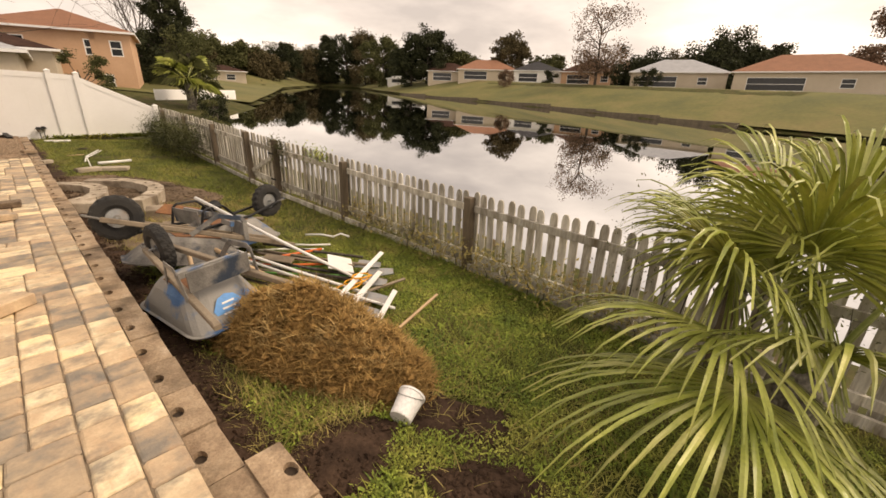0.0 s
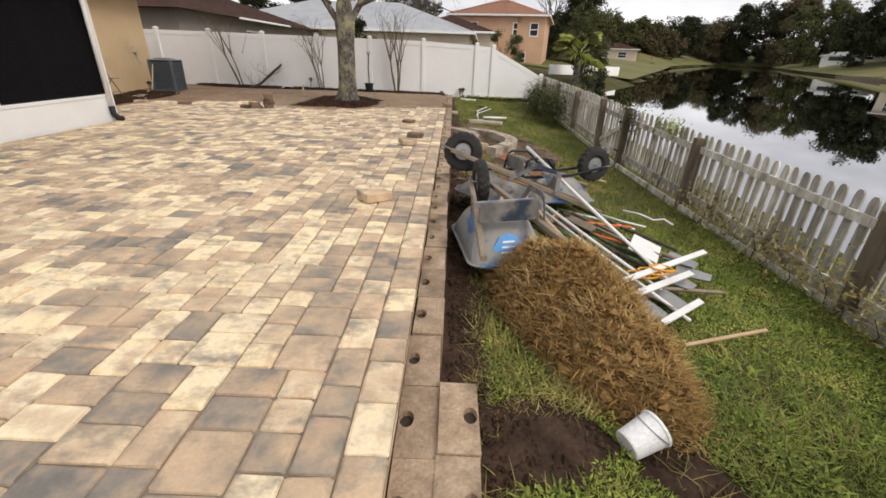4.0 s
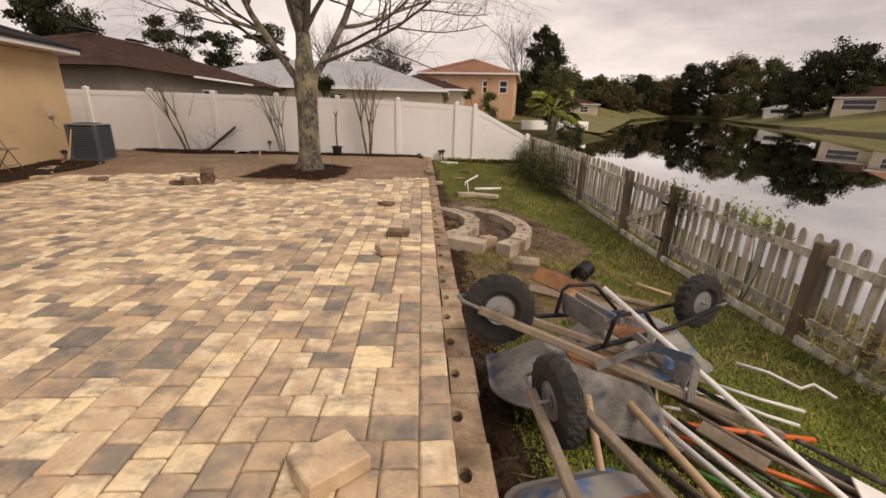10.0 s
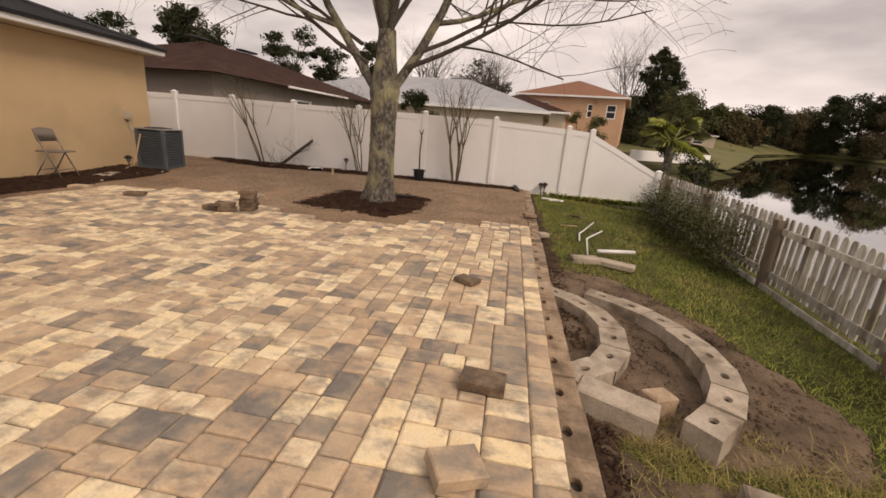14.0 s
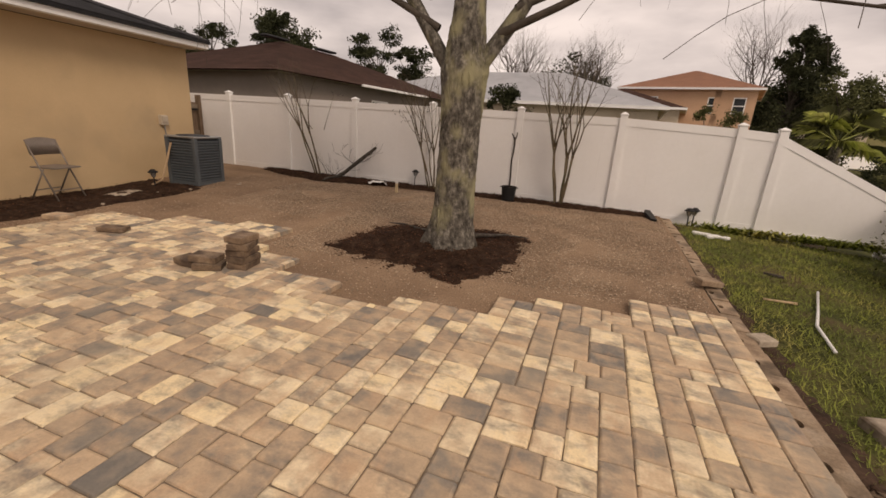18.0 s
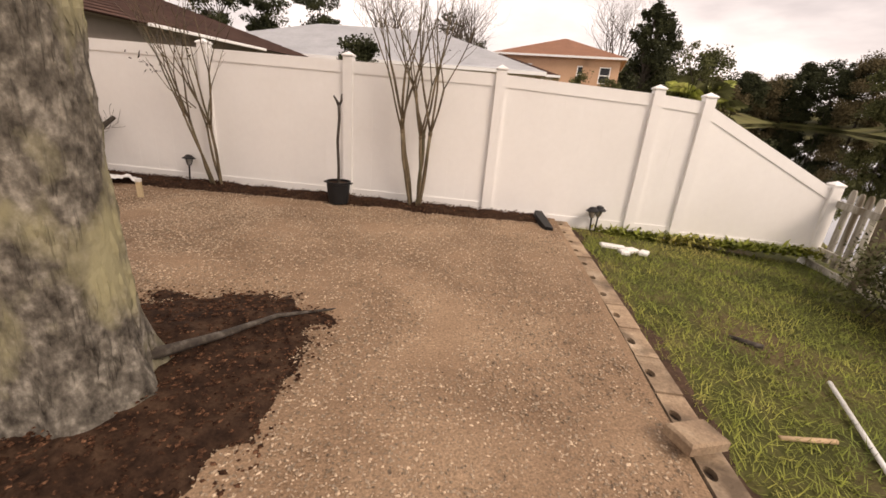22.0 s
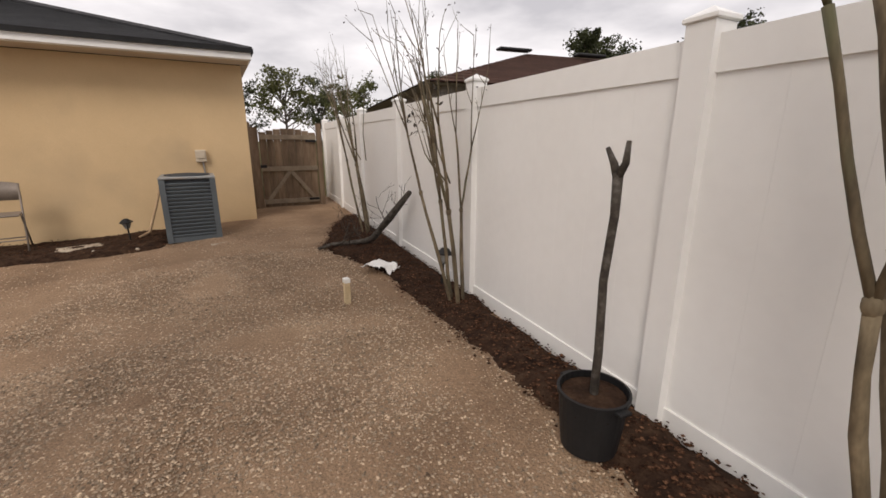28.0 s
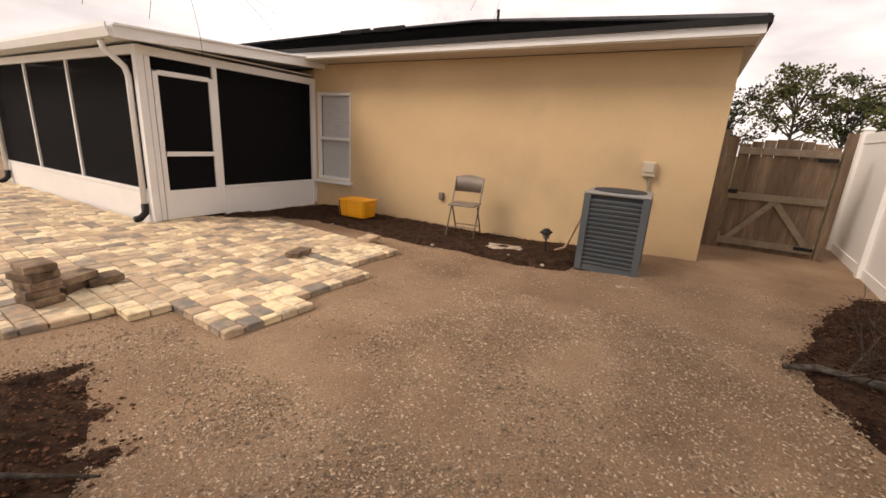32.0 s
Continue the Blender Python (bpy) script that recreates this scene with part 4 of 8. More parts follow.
# ---- bare trees ----
def grow(shape, p, d, r, length, level, rng, spread=0.55, lift=0.12, kids=(4, 4, 4), sides=(8, 6, 4, 3), droop=0.0):
    """A tapering crooked branch and, level by level, its offshoots."""
    n = 5
    pts, rad = [p.copy()], [r]
    q, dd = p.copy(), d.normalized()
    end = 0.45 if level < 2 else 0.25
    for i in range(n):
        dd = (dd + Vector((rng.uniform(-1, 1), rng.uniform(-1, 1), rng.uniform(-0.7, 0.9))) * 0.17 + Vector((0, 0, lift - droop * level * (i / n)))).normalized()
        q = q + dd * length / n
        pts.append(q.copy())
        rad.append(max(0.0022, r * (1 - (1 - end) * (i + 1) / n)))
    shape.tube(pts, rad, sides[min(level, len(sides) - 1)], caps=False)
    if level >= len(kids):
        return
    for k in range(kids[level]):
        u = 0.3 + 0.7 * (k + rng.random() * 0.8) / kids[level]
        i = min(n - 1, int(u * n))
        base = pts[i].lerp(pts[i + 1], u * n - i)
        along = (pts[i + 1] - pts[i]).normalized()
        turn = Vector((rng.uniform(-1, 1), rng.uniform(-1, 1), rng.uniform(-0.5, 0.9)))
        turn = (turn - along * turn.dot(along)).normalized()
        grow(shape, base, along * (1 - spread * 0.6) + turn * spread * 1.4, rad[i] * rng.uniform(0.45, 0.65), length * rng.uniform(0.5, 0.75), level + 1, rng, spread, lift, kids, sides, droop)


def yard_tree():
    rng = random.Random(5)
    t = thing("shade_tree", "bare winter shade tree with a lichened grey trunk", "tree", (-2.83, 11.15, 0.05))
    s = Shape()
    rings = [(-0.15, 0.34), (0.05, 0.3), (0.15, 0.27), (0.3, 0.25), (0.5, 0.236), (0.9, 0.226), (1.4, 0.224), (1.75, 0.24), (1.98, 0.262), (2.2, 0.215), (2.5, 0.178), (2.95, 0.15)]
    n = 28
    for z, r in rings:
        for k in range(n):
            a = 2 * math.pi * k / n
            flare = 1 + (0.16 * max(0, math.cos(3 * a + 2.2)) + 0.12 * math.cos(7 * a)) * max(0.0, 1 - z / 0.45)
            rr = r * flare * (1 + 0.045 * noise.noise((3 * math.cos(a), 3 * math.sin(a), z * 2.2)))
            s.v.append((rr * math.cos(a) + 0.03 * z * 0.3, rr * math.sin(a), z))
    for i in range(len(rings) - 1):
        for k in range(n):
            s.f.append((i * n + k, i * n + (k + 1) % n, (i + 1) * n + (k + 1) % n, (i + 1) * n + k))
    trunk = part("trunk", s, M_BARK, t, smooth=True)
    # bark plates: short raised ridges up the trunk
    ridge = Shape()
    for _ in range(900):
        a, z = rng.uniform(0, 2 * math.pi), rng.uniform(0.1, 2.4)
        r = lerp_table(z, rings) * (1 + 0.16 * max(0, math.cos(3 * a + 2.2)) * max(0.0, 1 - z / 0.45)) + 0.002
        h, w = rng.uniform(0.03, 0.09), rng.uniform(0.01, 0.024)
        ca, sa = math.cos(a), math.sin(a)
        c = Vector((r * ca + 0.009 * z, r * sa, z))
        tang, outw = Vector((-sa, ca, 0)), Vector((ca, sa, 0))
        ridge.add([c - tang * w - outw * 0.01, c + Vector((0, 0, -h)) , c + tang * w - outw * 0.01, c + Vector((0, 0, h)), c + outw * rng.uniform(0.004, 0.011)], [(0, 1, 4), (1, 2, 4), (2, 3, 4), (3, 0, 4)])
    part("bark", ridge, M_BARK, trunk)["kind"] = "stuff"
    limbs = [((0.02, 0.0, 2.4), (0.05, 0.05, 1.0), 0.155, 4.2), ((-0.12, 0.0, 1.92), (-0.5, -0.06, 1.0), 0.082, 4.0), ((0.13, 0.0, 1.95), (0.66, 0.1, 1.0), 0.088, 4.0),
             ((0.0, 0.06, 2.75), (-0.42, 0.2, 1.0), 0.085, 3.4), ((0.04, -0.02, 2.7), (0.38, -0.3, 1.0), 0.075, 3.4), ((0.06, 0.06, 3.0), (0.3, 0.5, 0.9), 0.06, 3.1), ((-0.03, -0.06, 2.95), (-0.15, -0.55, 0.9), 0.055, 3.0),
             ((0.35, 0.05, 2.35), (1.0, -0.15, 0.42), 0.045, 3.3), ((0.5, 0.08, 2.6), (1.0, 0.35, 0.25), 0.04, 3.3), ((-0.3, -0.03, 2.4), (-1.0, -0.25, 0.42), 0.04, 3.1), ((-0.4, -0.05, 2.7), (-0.9, 0.3, 0.45), 0.036, 3.0), ((0.05, 0.0, 3.4), (-0.8, -0.3, 0.6), 0.045, 3.0), ((0.05, 0.0, 3.5), (0.8, -0.4, 0.6), 0.045, 3.0)]
    for p, d, r, ln in limbs:
        s = Shape()
        grow(s, Vector(p), Vector(d), r, ln, 0, rng, kids=(8, 6, 5), droop=0.12, lift=0.07)
        part("limb", s, M_BARK if r > 0.08 else M_LIMB if r > 0.055 else M_TWIG, t, smooth=True)
    return t


yard_tree()


def crape_myrtle(at, seed, lean, stems, girth, height, spread=0.12, leafy=(), out=0.05):
    """Lopped stems that part at swollen knuckles into straight shoots; lean is its slant along the fence."""
    rng = random.Random(seed)
    t = thing("crape_myrtle", "leafless multi-stemmed crape myrtle against the white fence", "shrub", (at[0], at[1], base_z(*at)), group="crape myrtles along the fence")
    back = fence_y(at[0]) - at[1] - 0.09
    shoots, sprigs = Shape(), Shape()

    fine = random.Random(seed + 50)

    def run(p, d, r, length, n, taper, rng=rng, wander=0.085):
        pts, rad = [p.copy()], [r]
        q, dd = p.copy(), d.normalized()
        for i in range(n):
            dd = (dd + Vector((rng.uniform(-1, 1), rng.uniform(-1, 1) * 0.5, 0.22)) * wander).normalized()
            q = q + dd * length / n
            q.y = min(q.y, back)
            pts.append(q.copy())
            rad.append(r * (1 - (1 - taper) * (i + 1) / n) * rng.choice((0.95, 1.0, 1.12)))
        return pts, rad, dd

    for k in range(stems):
        a = 2 * math.pi * (k + rng.uniform(-0.3, 0.3)) / stems
        p0 = Vector((0.07 * math.cos(a), 0.05 * math.sin(a), -0.04))
        d = Vector((lean + spread * math.cos(a), 0.09 * math.sin(a) - out, 1.0))
        r = rng.uniform(0.017, 0.026) * girth
        pts, rad, dd = run(p0, d, r, height * rng.uniform(0.34, 0.46), 6, 0.8)
        stem = Shape().tube(pts, rad, 8)
        stem.lathe(pts[-1], [(r * 0.6, -1.6 * r), (r * 1.08, -0.5 * r), (r * 1.1, 0.5 * r), (r * 0.5, 1.3 * r)], 8)
        part("stem", stem, M_CRAPE, t, smooth=True)
        for side in (-1, 1) if k % 2 else (-1, 0.2, 1):
            e = Vector((dd.x + side * rng.uniform(0.16, 0.32), dd.y + rng.uniform(-0.16, 0.08), 1.0))
            mid, mrad, md = run(pts[-1], e, r * 0.62, height * rng.uniform(0.2, 0.28), 4, 0.8)
            shoots.tube(mid, mrad, 6)
            for twist in (-1, 1):
                f = Vector((md.x + twist * rng.uniform(0.1, 0.38), md.y + rng.uniform(-0.16, 0.08), 1.0))
                tip, trad, td = run(mid[-1], f, r * 0.36, height * rng.uniform(0.24, 0.36), 5, 0.35)
                shoots.tube(tip, trad, 5)
                for q in tip[2:]:
                    g = Vector((td.x + fine.uniform(-0.8, 0.8), td.y + fine.uniform(-0.5, 0.3), fine.uniform(0.3, 1.0)))
                    twig, wrad, _ = run(q, g, 0.0032, fine.uniform(0.14, 0.32), 3, 0.4, fine, 0.15)
                    shoots.tube(twig, wrad, 4)
                    for _ in range(2):
                        c = twig[-1] + Vector((fine.uniform(-0.03, 0.03), fine.uniform(-0.03, 0.03), fine.uniform(-0.04, 0.03)))
                        u, v = (Vector((fine.uniform(-1, 1), fine.uniform(-1, 1), fine.uniform(-1, 1))).normalized() for _ in range(2))
                        sprigs.add([c - u * 0.012, c + v * 0.006, c + u * 0.012, c - v * 0.006], [(0, 1, 2, 3)])
    for dx, dz, side in leafy:
        base = Vector((dx * 0.35, -0.02, height * 0.42))
        tip = Vector((dx, -0.1, dz))
        shoots.tube([base, base.lerp(tip, 0.5) + Vector((0, -0.03, -0.05)), tip], [0.008, 0.006, 0.003], 5)
        for _ in range(9):
            c = tip + Vector((side * rng.uniform(-0.05, 0.22), rng.uniform(-0.06, 0.06), rng.uniform(-0.07, 0.07)))
            u, v = Vector((rng.uniform(-1, 1), rng.uniform(-1, 1), rng.uniform(-1, 1))).normalized(), Vector((rng.uniform(-1, 1), rng.uniform(-1, 1), rng.uniform(-1, 1))).normalized()
            sprigs.add([c - u * 0.03, c + v * 0.014, c + u * 0.03, c - v * 0.014], [(0, 1, 2, 3)])
    part("shoot_growth", shoots, M_CRAPE, t, "thin tan shoots", smooth=True)["kind"] = "stuff"
    if sprigs.v:
        part("leaf_sprig", sprigs, M_STAKE, t, "withered dark leaves")["kind"] = "stuff"
    return t


crape_myrtle((-1.95, 15.22), 3, -0.02, 5, 1.2, 2.75, 0.13, (), 0.15)
crape_myrtle((-4.74, 15.22), 8, -0.2, 4, 0.85, 2.5, 0.1, ((-0.75, 1.62, -1), (-0.55, 1.5, -1), (-0.35, 1.75, 1)))
crape_myrtle((-7.8, 15.2), 12, -0.22, 3, 1.0, 2.7, 0.08, ((0.55, 1.95, 1), (-0.4, 1.6, -1)))


# ---- small things along the fence ----
def potted_stake():
    t = thing("plant_pot", "black plastic nursery pot holding a bare forked sapling", "plant pot", (-2.94, 15.02, 0.02))
    pot = part("pot", Shape().lathe((0, 0, 0), [(0.135, 0.0), (0.152, 0.16), (0.16, 0.275), (0.17, 0.28), (0.172, 0.305), (0.16, 0.307), (0.155, 0.25), (0.02, 0.248)], 28), M_BLACK, t, smooth=False)
    for sx in (-1, 1):
        part("handle", Shape().box((0.182 * sx, 0, 0.285), (0.035, 0.07, 0.018), bev=0.004), M_BLACK, pot)
    part("potting_soil", Shape().lathe((0, 0, 0.22), [(0.156, 0.0), (0.152, 0.055), (0.09, 0.062), (0.01, 0.06)], 20), M_MULCH, t)
    s = Shape()
    s.tube([(0.0, 0.0, 0.1), (0.005, 0, 0.5), (-0.01, 0.0, 0.85), (0.015, 0, 1.15), (0.01, 0.0, 1.33)], [0.021, 0.02, 0.019, 0.019, 0.022], 8)
    s.tube([(0.01, 0, 1.31), (-0.02, 0, 1.37), (-0.06, 0, 1.43)], [0.022, 0.016, 0.01], 7)
    s.tube([(0.01, 0, 1.31), (0.045, 0, 1.37), (0.05, 0.0, 1.46)], [0.02, 0.016, 0.01], 7)
    part("sapling_trunk", s, M_STAKE, t, "dark lopped sapling with a forked tip", smooth=True)
    t.matrix_basis = t.matrix_basis @ Matrix.Scale(0.94, 4)
    return t


potted_stake()


def solar_light(at, z, rz, tilt=0.0):
    t = thing("path_light", "dark bronze solar path light on a spike", "garden light", (*at, z), rz, group="solar path lights")
    t.matrix_basis = t.matrix_basis @ pose(0, 0, 0, tilt, 0, 0)
    part("spike", Shape().tube([(0, 0, -0.1), (0, 0, 0.24)], 0.011, 8), M_BLACK, t)
    part("lens", Shape().lathe((0, 0, 0.24), [(0.022, 0), (0.034, 0.015), (0.052, 0.085), (0.05, 0.09)], 12), M_GALV, t, "clear ribbed lens")
    for k in range(4):
        a = math.pi / 2 * k
        part("strut", Shape().tube([(0.024 * math.cos(a), 0.024 * math.sin(a), 0.24), (0.06 * math.cos(a), 0.06 * math.sin(a), 0.34)], 0.006, 5), M_BLACK, t)
    cap = part("cap", Shape().lathe((0, 0, 0.33), [(0.085, 0.0), (0.088, 0.008), (0.05, 0.035), (0.042, 0.05), (0.01, 0.052)], 16), M_BLACK, t)
    part("solar_panel", Shape().box((0, 0, 0.386), (0.045, 0.045, 0.006)), M_WINDOWDARK, cap)
    return t


solar_light((0.56, 15.366), -0.13, 10, 3)
solar_light((0.47, 15.268), -0.14, 40, -4)
solar_light((-5.2, 15.27), 0.02, 0, -6)
solar_light((-9.1, 11.95), -0.1, 20, 4)

# white plastic sheet crumpled on the mulch
s = Shape()
nx, ny = 16, 9
for j in range(ny):
    for i in range(nx):
        u, v = i / (nx - 1) - 0.5, j / (ny - 1) - 0.5
        edge = 1 - 0.3 * abs(noise.noise((i * 0.6, j * 0.6, 4)))
        s.v.append((u * 0.62 * edge, v * 0.34 * edge, 0.045 + 0.05 * noise.noise((u * 7, v * 7, 1)) + 0.02 * noise.noise((u * 19, v * 19, 5)) - 0.05 * (abs(u) > 0.42)))
s.f = [(j * nx + i, j * nx + i + 1, (j + 1) * nx + i + 1, (j + 1) * nx + i) for j in range(ny - 1) for i in range(nx - 1)]
s.v += [(x, y, z - 0.006) for x, y, z in s.v]
k0 = nx * ny
s.f += [(b + k0, a + k0, d + k0, c + k0) for a, b, c, d in list(s.f)]
sheet = part("plastic_sheet", s, M_CLOTH, smooth=True)
sheet.matrix_basis = pose(-5.95, 14.88, 0.065, 0, 0, 35) @ Matrix.Scale(0.66, 4)
tagged(sheet, "crumpled white plastic sheet lying on the mulch", "plastic sheet")

peg = thing("wooden_stake", "short pale wooden survey stake driven into the gravel", "stake", (-5.2, 14.36, -0.04), 12)
part("shaft", Shape().box((0, 0, 0.12), (0.05, 0.045, 0.22), bev=0.003), M_BRASSWOOD, peg)
part("head", Shape().box((0, 0, 0.25), (0.056, 0.05, 0.045), bev=0.006), M_PVC, peg, "white painted tip")

# fallen branch leaning on the fence
br = thing("fallen_branch", "dark fallen branch with side twigs propped against the fence", "branch", (-7.1, 15.08, 0.03))
part("branch_trunk", Shape().tube([(0.02, -0.7, 0.02), (-0.03, -0.52, 0.05), (0.0, -0.28, 0.05), (0.0, -0.08, 0.06), (0.09, 0.01, 0.12), (0.25, 0.07, 0.27), (0.42, 0.13, 0.42), (0.66, 0.2, 0.63), (0.84, 0.26, 0.79)], [0.02, 0.026, 0.034, 0.04, 0.044, 0.042, 0.047, 0.04, 0.03], 8), M_STAKE, br, smooth=True)
tw = Shape()
rngb = random.Random(4)
for p, d, ln in (((0.42, 0.13, 0.42), (1.0, -0.1, -0.02), 0.55), ((0.6, 0.18, 0.58), (1.0, -0.25, -0.1), 0.3), ((0.36, 0.11, 0.37), (-1.0, -0.1, 0.12), 0.5), ((0.2, 0.05, 0.22), (0.6, -0.6, -0.1), 0.4), ((0.0, -0.1, 0.06), (-0.8, -0.2, 0.25), 0.4), ((0.0, -0.3, 0.05), (0.7, -0.1, 0.2), 0.35), ((0.0, -0.4, 0.05), (-0.6, 0.3, 0.12), 0.4), ((0.0, -0.5, 0.05), (0.5, 0.4, 0.1), 0.35)):
    grow(tw, Vector(p), Vector(d), 0.009, ln, 1, rngb, kids=(0, 3, 2), sides=(5, 4, 3, 3))
part("twig_growth", tw, M_STAKE, br)["kind"] = "stuff"

ed = part("edging_piece", Shape().prism([(-0.28, -0.05), (0.28, -0.06), (0.27, 0.04), (0.1, 0.07), (-0.26, 0.05)], 0, 0.07), M_BLACK)
ed.matrix_basis = pose(-0.22, 15.05, 0.01, 4, -8, 100)
tagged(ed, "piece of black plastic edging at the end of the kerb", "edging")


# ---- wooden side gate ----
def side_gate():
    g = thing("wooden_gate", "weathered brown wooden side gate with a Z brace, shut", "gate", (0, 0, 0))
    x0 = -1.35
    g.matrix_basis = HOUSE @ Matrix.Translation((x0, 0, -0.1))
    gap = 1.62
    for y in (0.09, gap - 0.1):
        part("post", Shape().box((0, y, 0.92), (0.1, 0.1, 1.9), bev=0.006), M_GATEWOOD, g)
    part("filler_board", Shape().box((0, 0.21, 0.9), (0.03, 0.13, 1.75)), M_GATEWOOD, g)
    a, b = 0.29, gap - 0.17
    n = 8
    w = (b - a) / n
    for k in range(n):
        top = 1.66 + 0.1 * math.sin(math.pi * (k + 0.5) / n)
        part("board", Shape().box((-0.02, a + (k + 0.5) * w, (0.08 + top) / 2), (0.02, w - 0.006, top - 0.08), bev=0.002), M_GATEWOOD, g)
    for z in (0.22, 0.92, 1.58):
        part("rail", Shape().box((0.015, (a + b) / 2, z), (0.04, b - a, 0.1), bev=0.004), M_OLDWOOD, g)
    for s0, s1 in (((a + b) / 2, a + 0.1), ((a + b) / 2, b - 0.1)):
        p, q = Vector((0.014, s0, 0.88)), Vector((0.014, s1, 0.27))
        m = Matrix.Rotation(math.atan2(q.z - p.z, q.y - p.y), 4, "X")
        part("brace", Shape().box((p + q) / 2, (0.03, (q - p).length, 0.08), m=m), M_OLDWOOD, g)
    for z in (0.24, 1.5):
        part("hinge", Shape().box((0.042, b - 0.12, z), (0.008, 0.22, 0.05), bev=0.002), M_BLACK, g)
    part("latch", Shape().box((0.05, a + 0.04, 0.98), (0.03, 0.12, 0.06), bev=0.006), M_BLACK, g)
    return g


side_gate()


# ---- air conditioner ----
def condenser():
    W, H = 0.69, 0.92
    t = thing("air_conditioner", "blue-grey louvred air conditioning condenser standing by the house wall", "air conditioner", (-9.02, 12.8, -0.1), 6)
    part("core", Shape().box((0, 0, 0.05 + H / 2), (W - 0.06, W - 0.06, H - 0.02)), M_ACDARK, t)
    for sx in (-1, 1):
        for sy in (-1, 1):
            part("corner_post", Shape().box((sx * (W / 2 - 0.03), sy * (W / 2 - 0.03), 0.05 + H / 2), (0.075, 0.075, H), bev=0.008), M_ACBLUE, t)
    n = 15
    for side in range(4):
        m = Matrix.Rotation(math.pi / 2 * side, 4, "Z")
        for k in range(n):
            z = 0.12 + (k + 0.5) * (H - 0.12) / n
            lv = Shape().box((0, 0, 0), (0.03, W - 0.13, 0.034), m=Matrix.Rotation(radians(28), 4, "Y"))
            lv.v = [tuple(m @ (Vector(p) + Vector((W / 2 - 0.02, 0, z)))) for p in lv.v]
            part("louvre", lv, M_ACBLUE, t)
        kick = Shape().box((0, 0, 0), (0.02, W - 0.12, 0.07))
        kick.v = [tuple(m @ (Vector(p) + Vector((W / 2 - 0.015, 0, 0.09)))) for p in kick.v]
        part("base_panel", kick, M_ACBLUE, t)
    top = part("top_cover", Shape().box((0, 0, 0.05 + H + 0.012), (W + 0.02, W + 0.02, 0.035), bev=0.01), M_GALV, t, "pale steel top cover")
    part("fan_grille", Shape().lathe((0, 0, 0.05 + H + 0.03), [(0.3, 0), (0.29, 0.015), (0.1, 0.03), (0.02, 0.03)], 24), M_ACDARK, top)
    part("refrigerant_line", Shape().tube([(-0.2, -0.36, 0.86), (-0.22, -0.46, 0.55), (-0.25, -0.6, 0.15), (-0.35, -0.75, 0.06)], 0.02, 7), M_PALEWOOD, t, "tan insulated pipe")
    return t


condenser()


def folding_chair():
    t = thing("folding_chair", "tan metal folding chair standing open in the mulch by the wall", "chair", (-9.3, 10.5, -0.08), 14)
    # x forward from the wall, y across
    for y in (-0.2, 0.2):
        part("front_leg", Shape().tube([(0.22, y, 0.0), (0.02, y, 0.45), (-0.12, y, 0.8)], 0.011, 7), M_METALGREY, t, smooth=True)
        part("rear_leg", Shape().tube([(-0.2, y * 0.93, 0.0), (0.06, y * 0.93, 0.42)], 0.011, 7), M_METALGREY, t, smooth=True)
    t.matrix_basis = t.matrix_basis @ Matrix.Scale(1.12, 4)
    part("seat", Shape().box((0.05, 0, 0.44), (0.38, 0.38, 0.022), bev=0.008), M_METALGREY, t)
    back = Shape()
    nb = 9
    for i in range(nb):
        y = -0.21 + 0.42 * i / (nb - 1)
        bow = 0.03 * math.cos(math.pi * (i / (nb - 1) - 0.5))
        topz = 0.80 + 0.03 * math.sin(math.pi * i / (nb - 1))
        for dx in (0, 0.012):
            back.v += [(-0.07 - bow + dx, y, 0.6), (-0.12 - bow + dx, y, topz)]
    for i in range(nb - 1):
        a = 4 * i
        back.f += [(a, a + 4, a + 5, a + 1), (a + 2, a + 3, a + 7, a + 6), (a + 1, a + 5, a + 7, a + 3), (a, a + 2, a + 6, a + 4)]
    part("backrest", back, M_METALGREY, t, smooth=True)
    for x, z in ((0.16, 0.13), (-0.13, 0.12)):
        part("stretcher", Shape().tube([(x, -0.19, z), (x, 0.19, z)], 0.008, 6), M_METALGREY, t)
    return t


folding_chair()


def tote():
    t = thing("storage_tote", "orange-yellow plastic storage tote with a red end on the mulch", "storage box", (-9.0, 8.42, -0.07), 6)
    s = Shape()
    prof = [(0.19, 0.28, 0.0), (0.21, 0.3, 0.02), (0.225, 0.325, 0.33), (0.24, 0.34, 0.335), (0.24, 0.34, 0.36), (0.22, 0.32, 0.362), (0.21, 0.31, 0.34)]
    for hx, hy, z in prof:
        c = 0.04
        s.v += [(hx - c, -hy, z), (hx, -hy + c, z), (hx, hy - c, z), (hx - c, hy, z), (-hx + c, hy, z), (-hx, hy - c, z), (-hx, -hy + c, z), (-hx + c, -hy, z)]
    for r in range(len(prof) - 1):
        for k in range(8):
            s.f.append((r * 8 + k, r * 8 + (k + 1) % 8, r * 8 + 8 + (k + 1) % 8, r * 8 + 8 + k))
    s.f += [tuple(range(7, -1, -1)), tuple(range(48, 56))]
    part("bin", s, M_YELLOW, t)
    part("handle", Shape().box((0.0, 0.335, 0.25), (0.16, 0.03, 0.03), bev=0.006), M_YELLOW, t)
    for y in (-0.12, 0.12):
        part("rib", Shape().box((0.226, y, 0.17), (0.012, 0.02, 0.3), bev=0.003), M_YELLOW, t)
    t.matrix_basis = t.matrix_basis @ Matrix.Scale(0.88, 4)
    # this end is coloured darker and redder than the bin
    part("end_panel", Shape().box((0.0, -0.325, 0.18), (0.4, 0.02, 0.32), bev=0.008), M_RUST, t, "darker red-brown end panel")
    return t


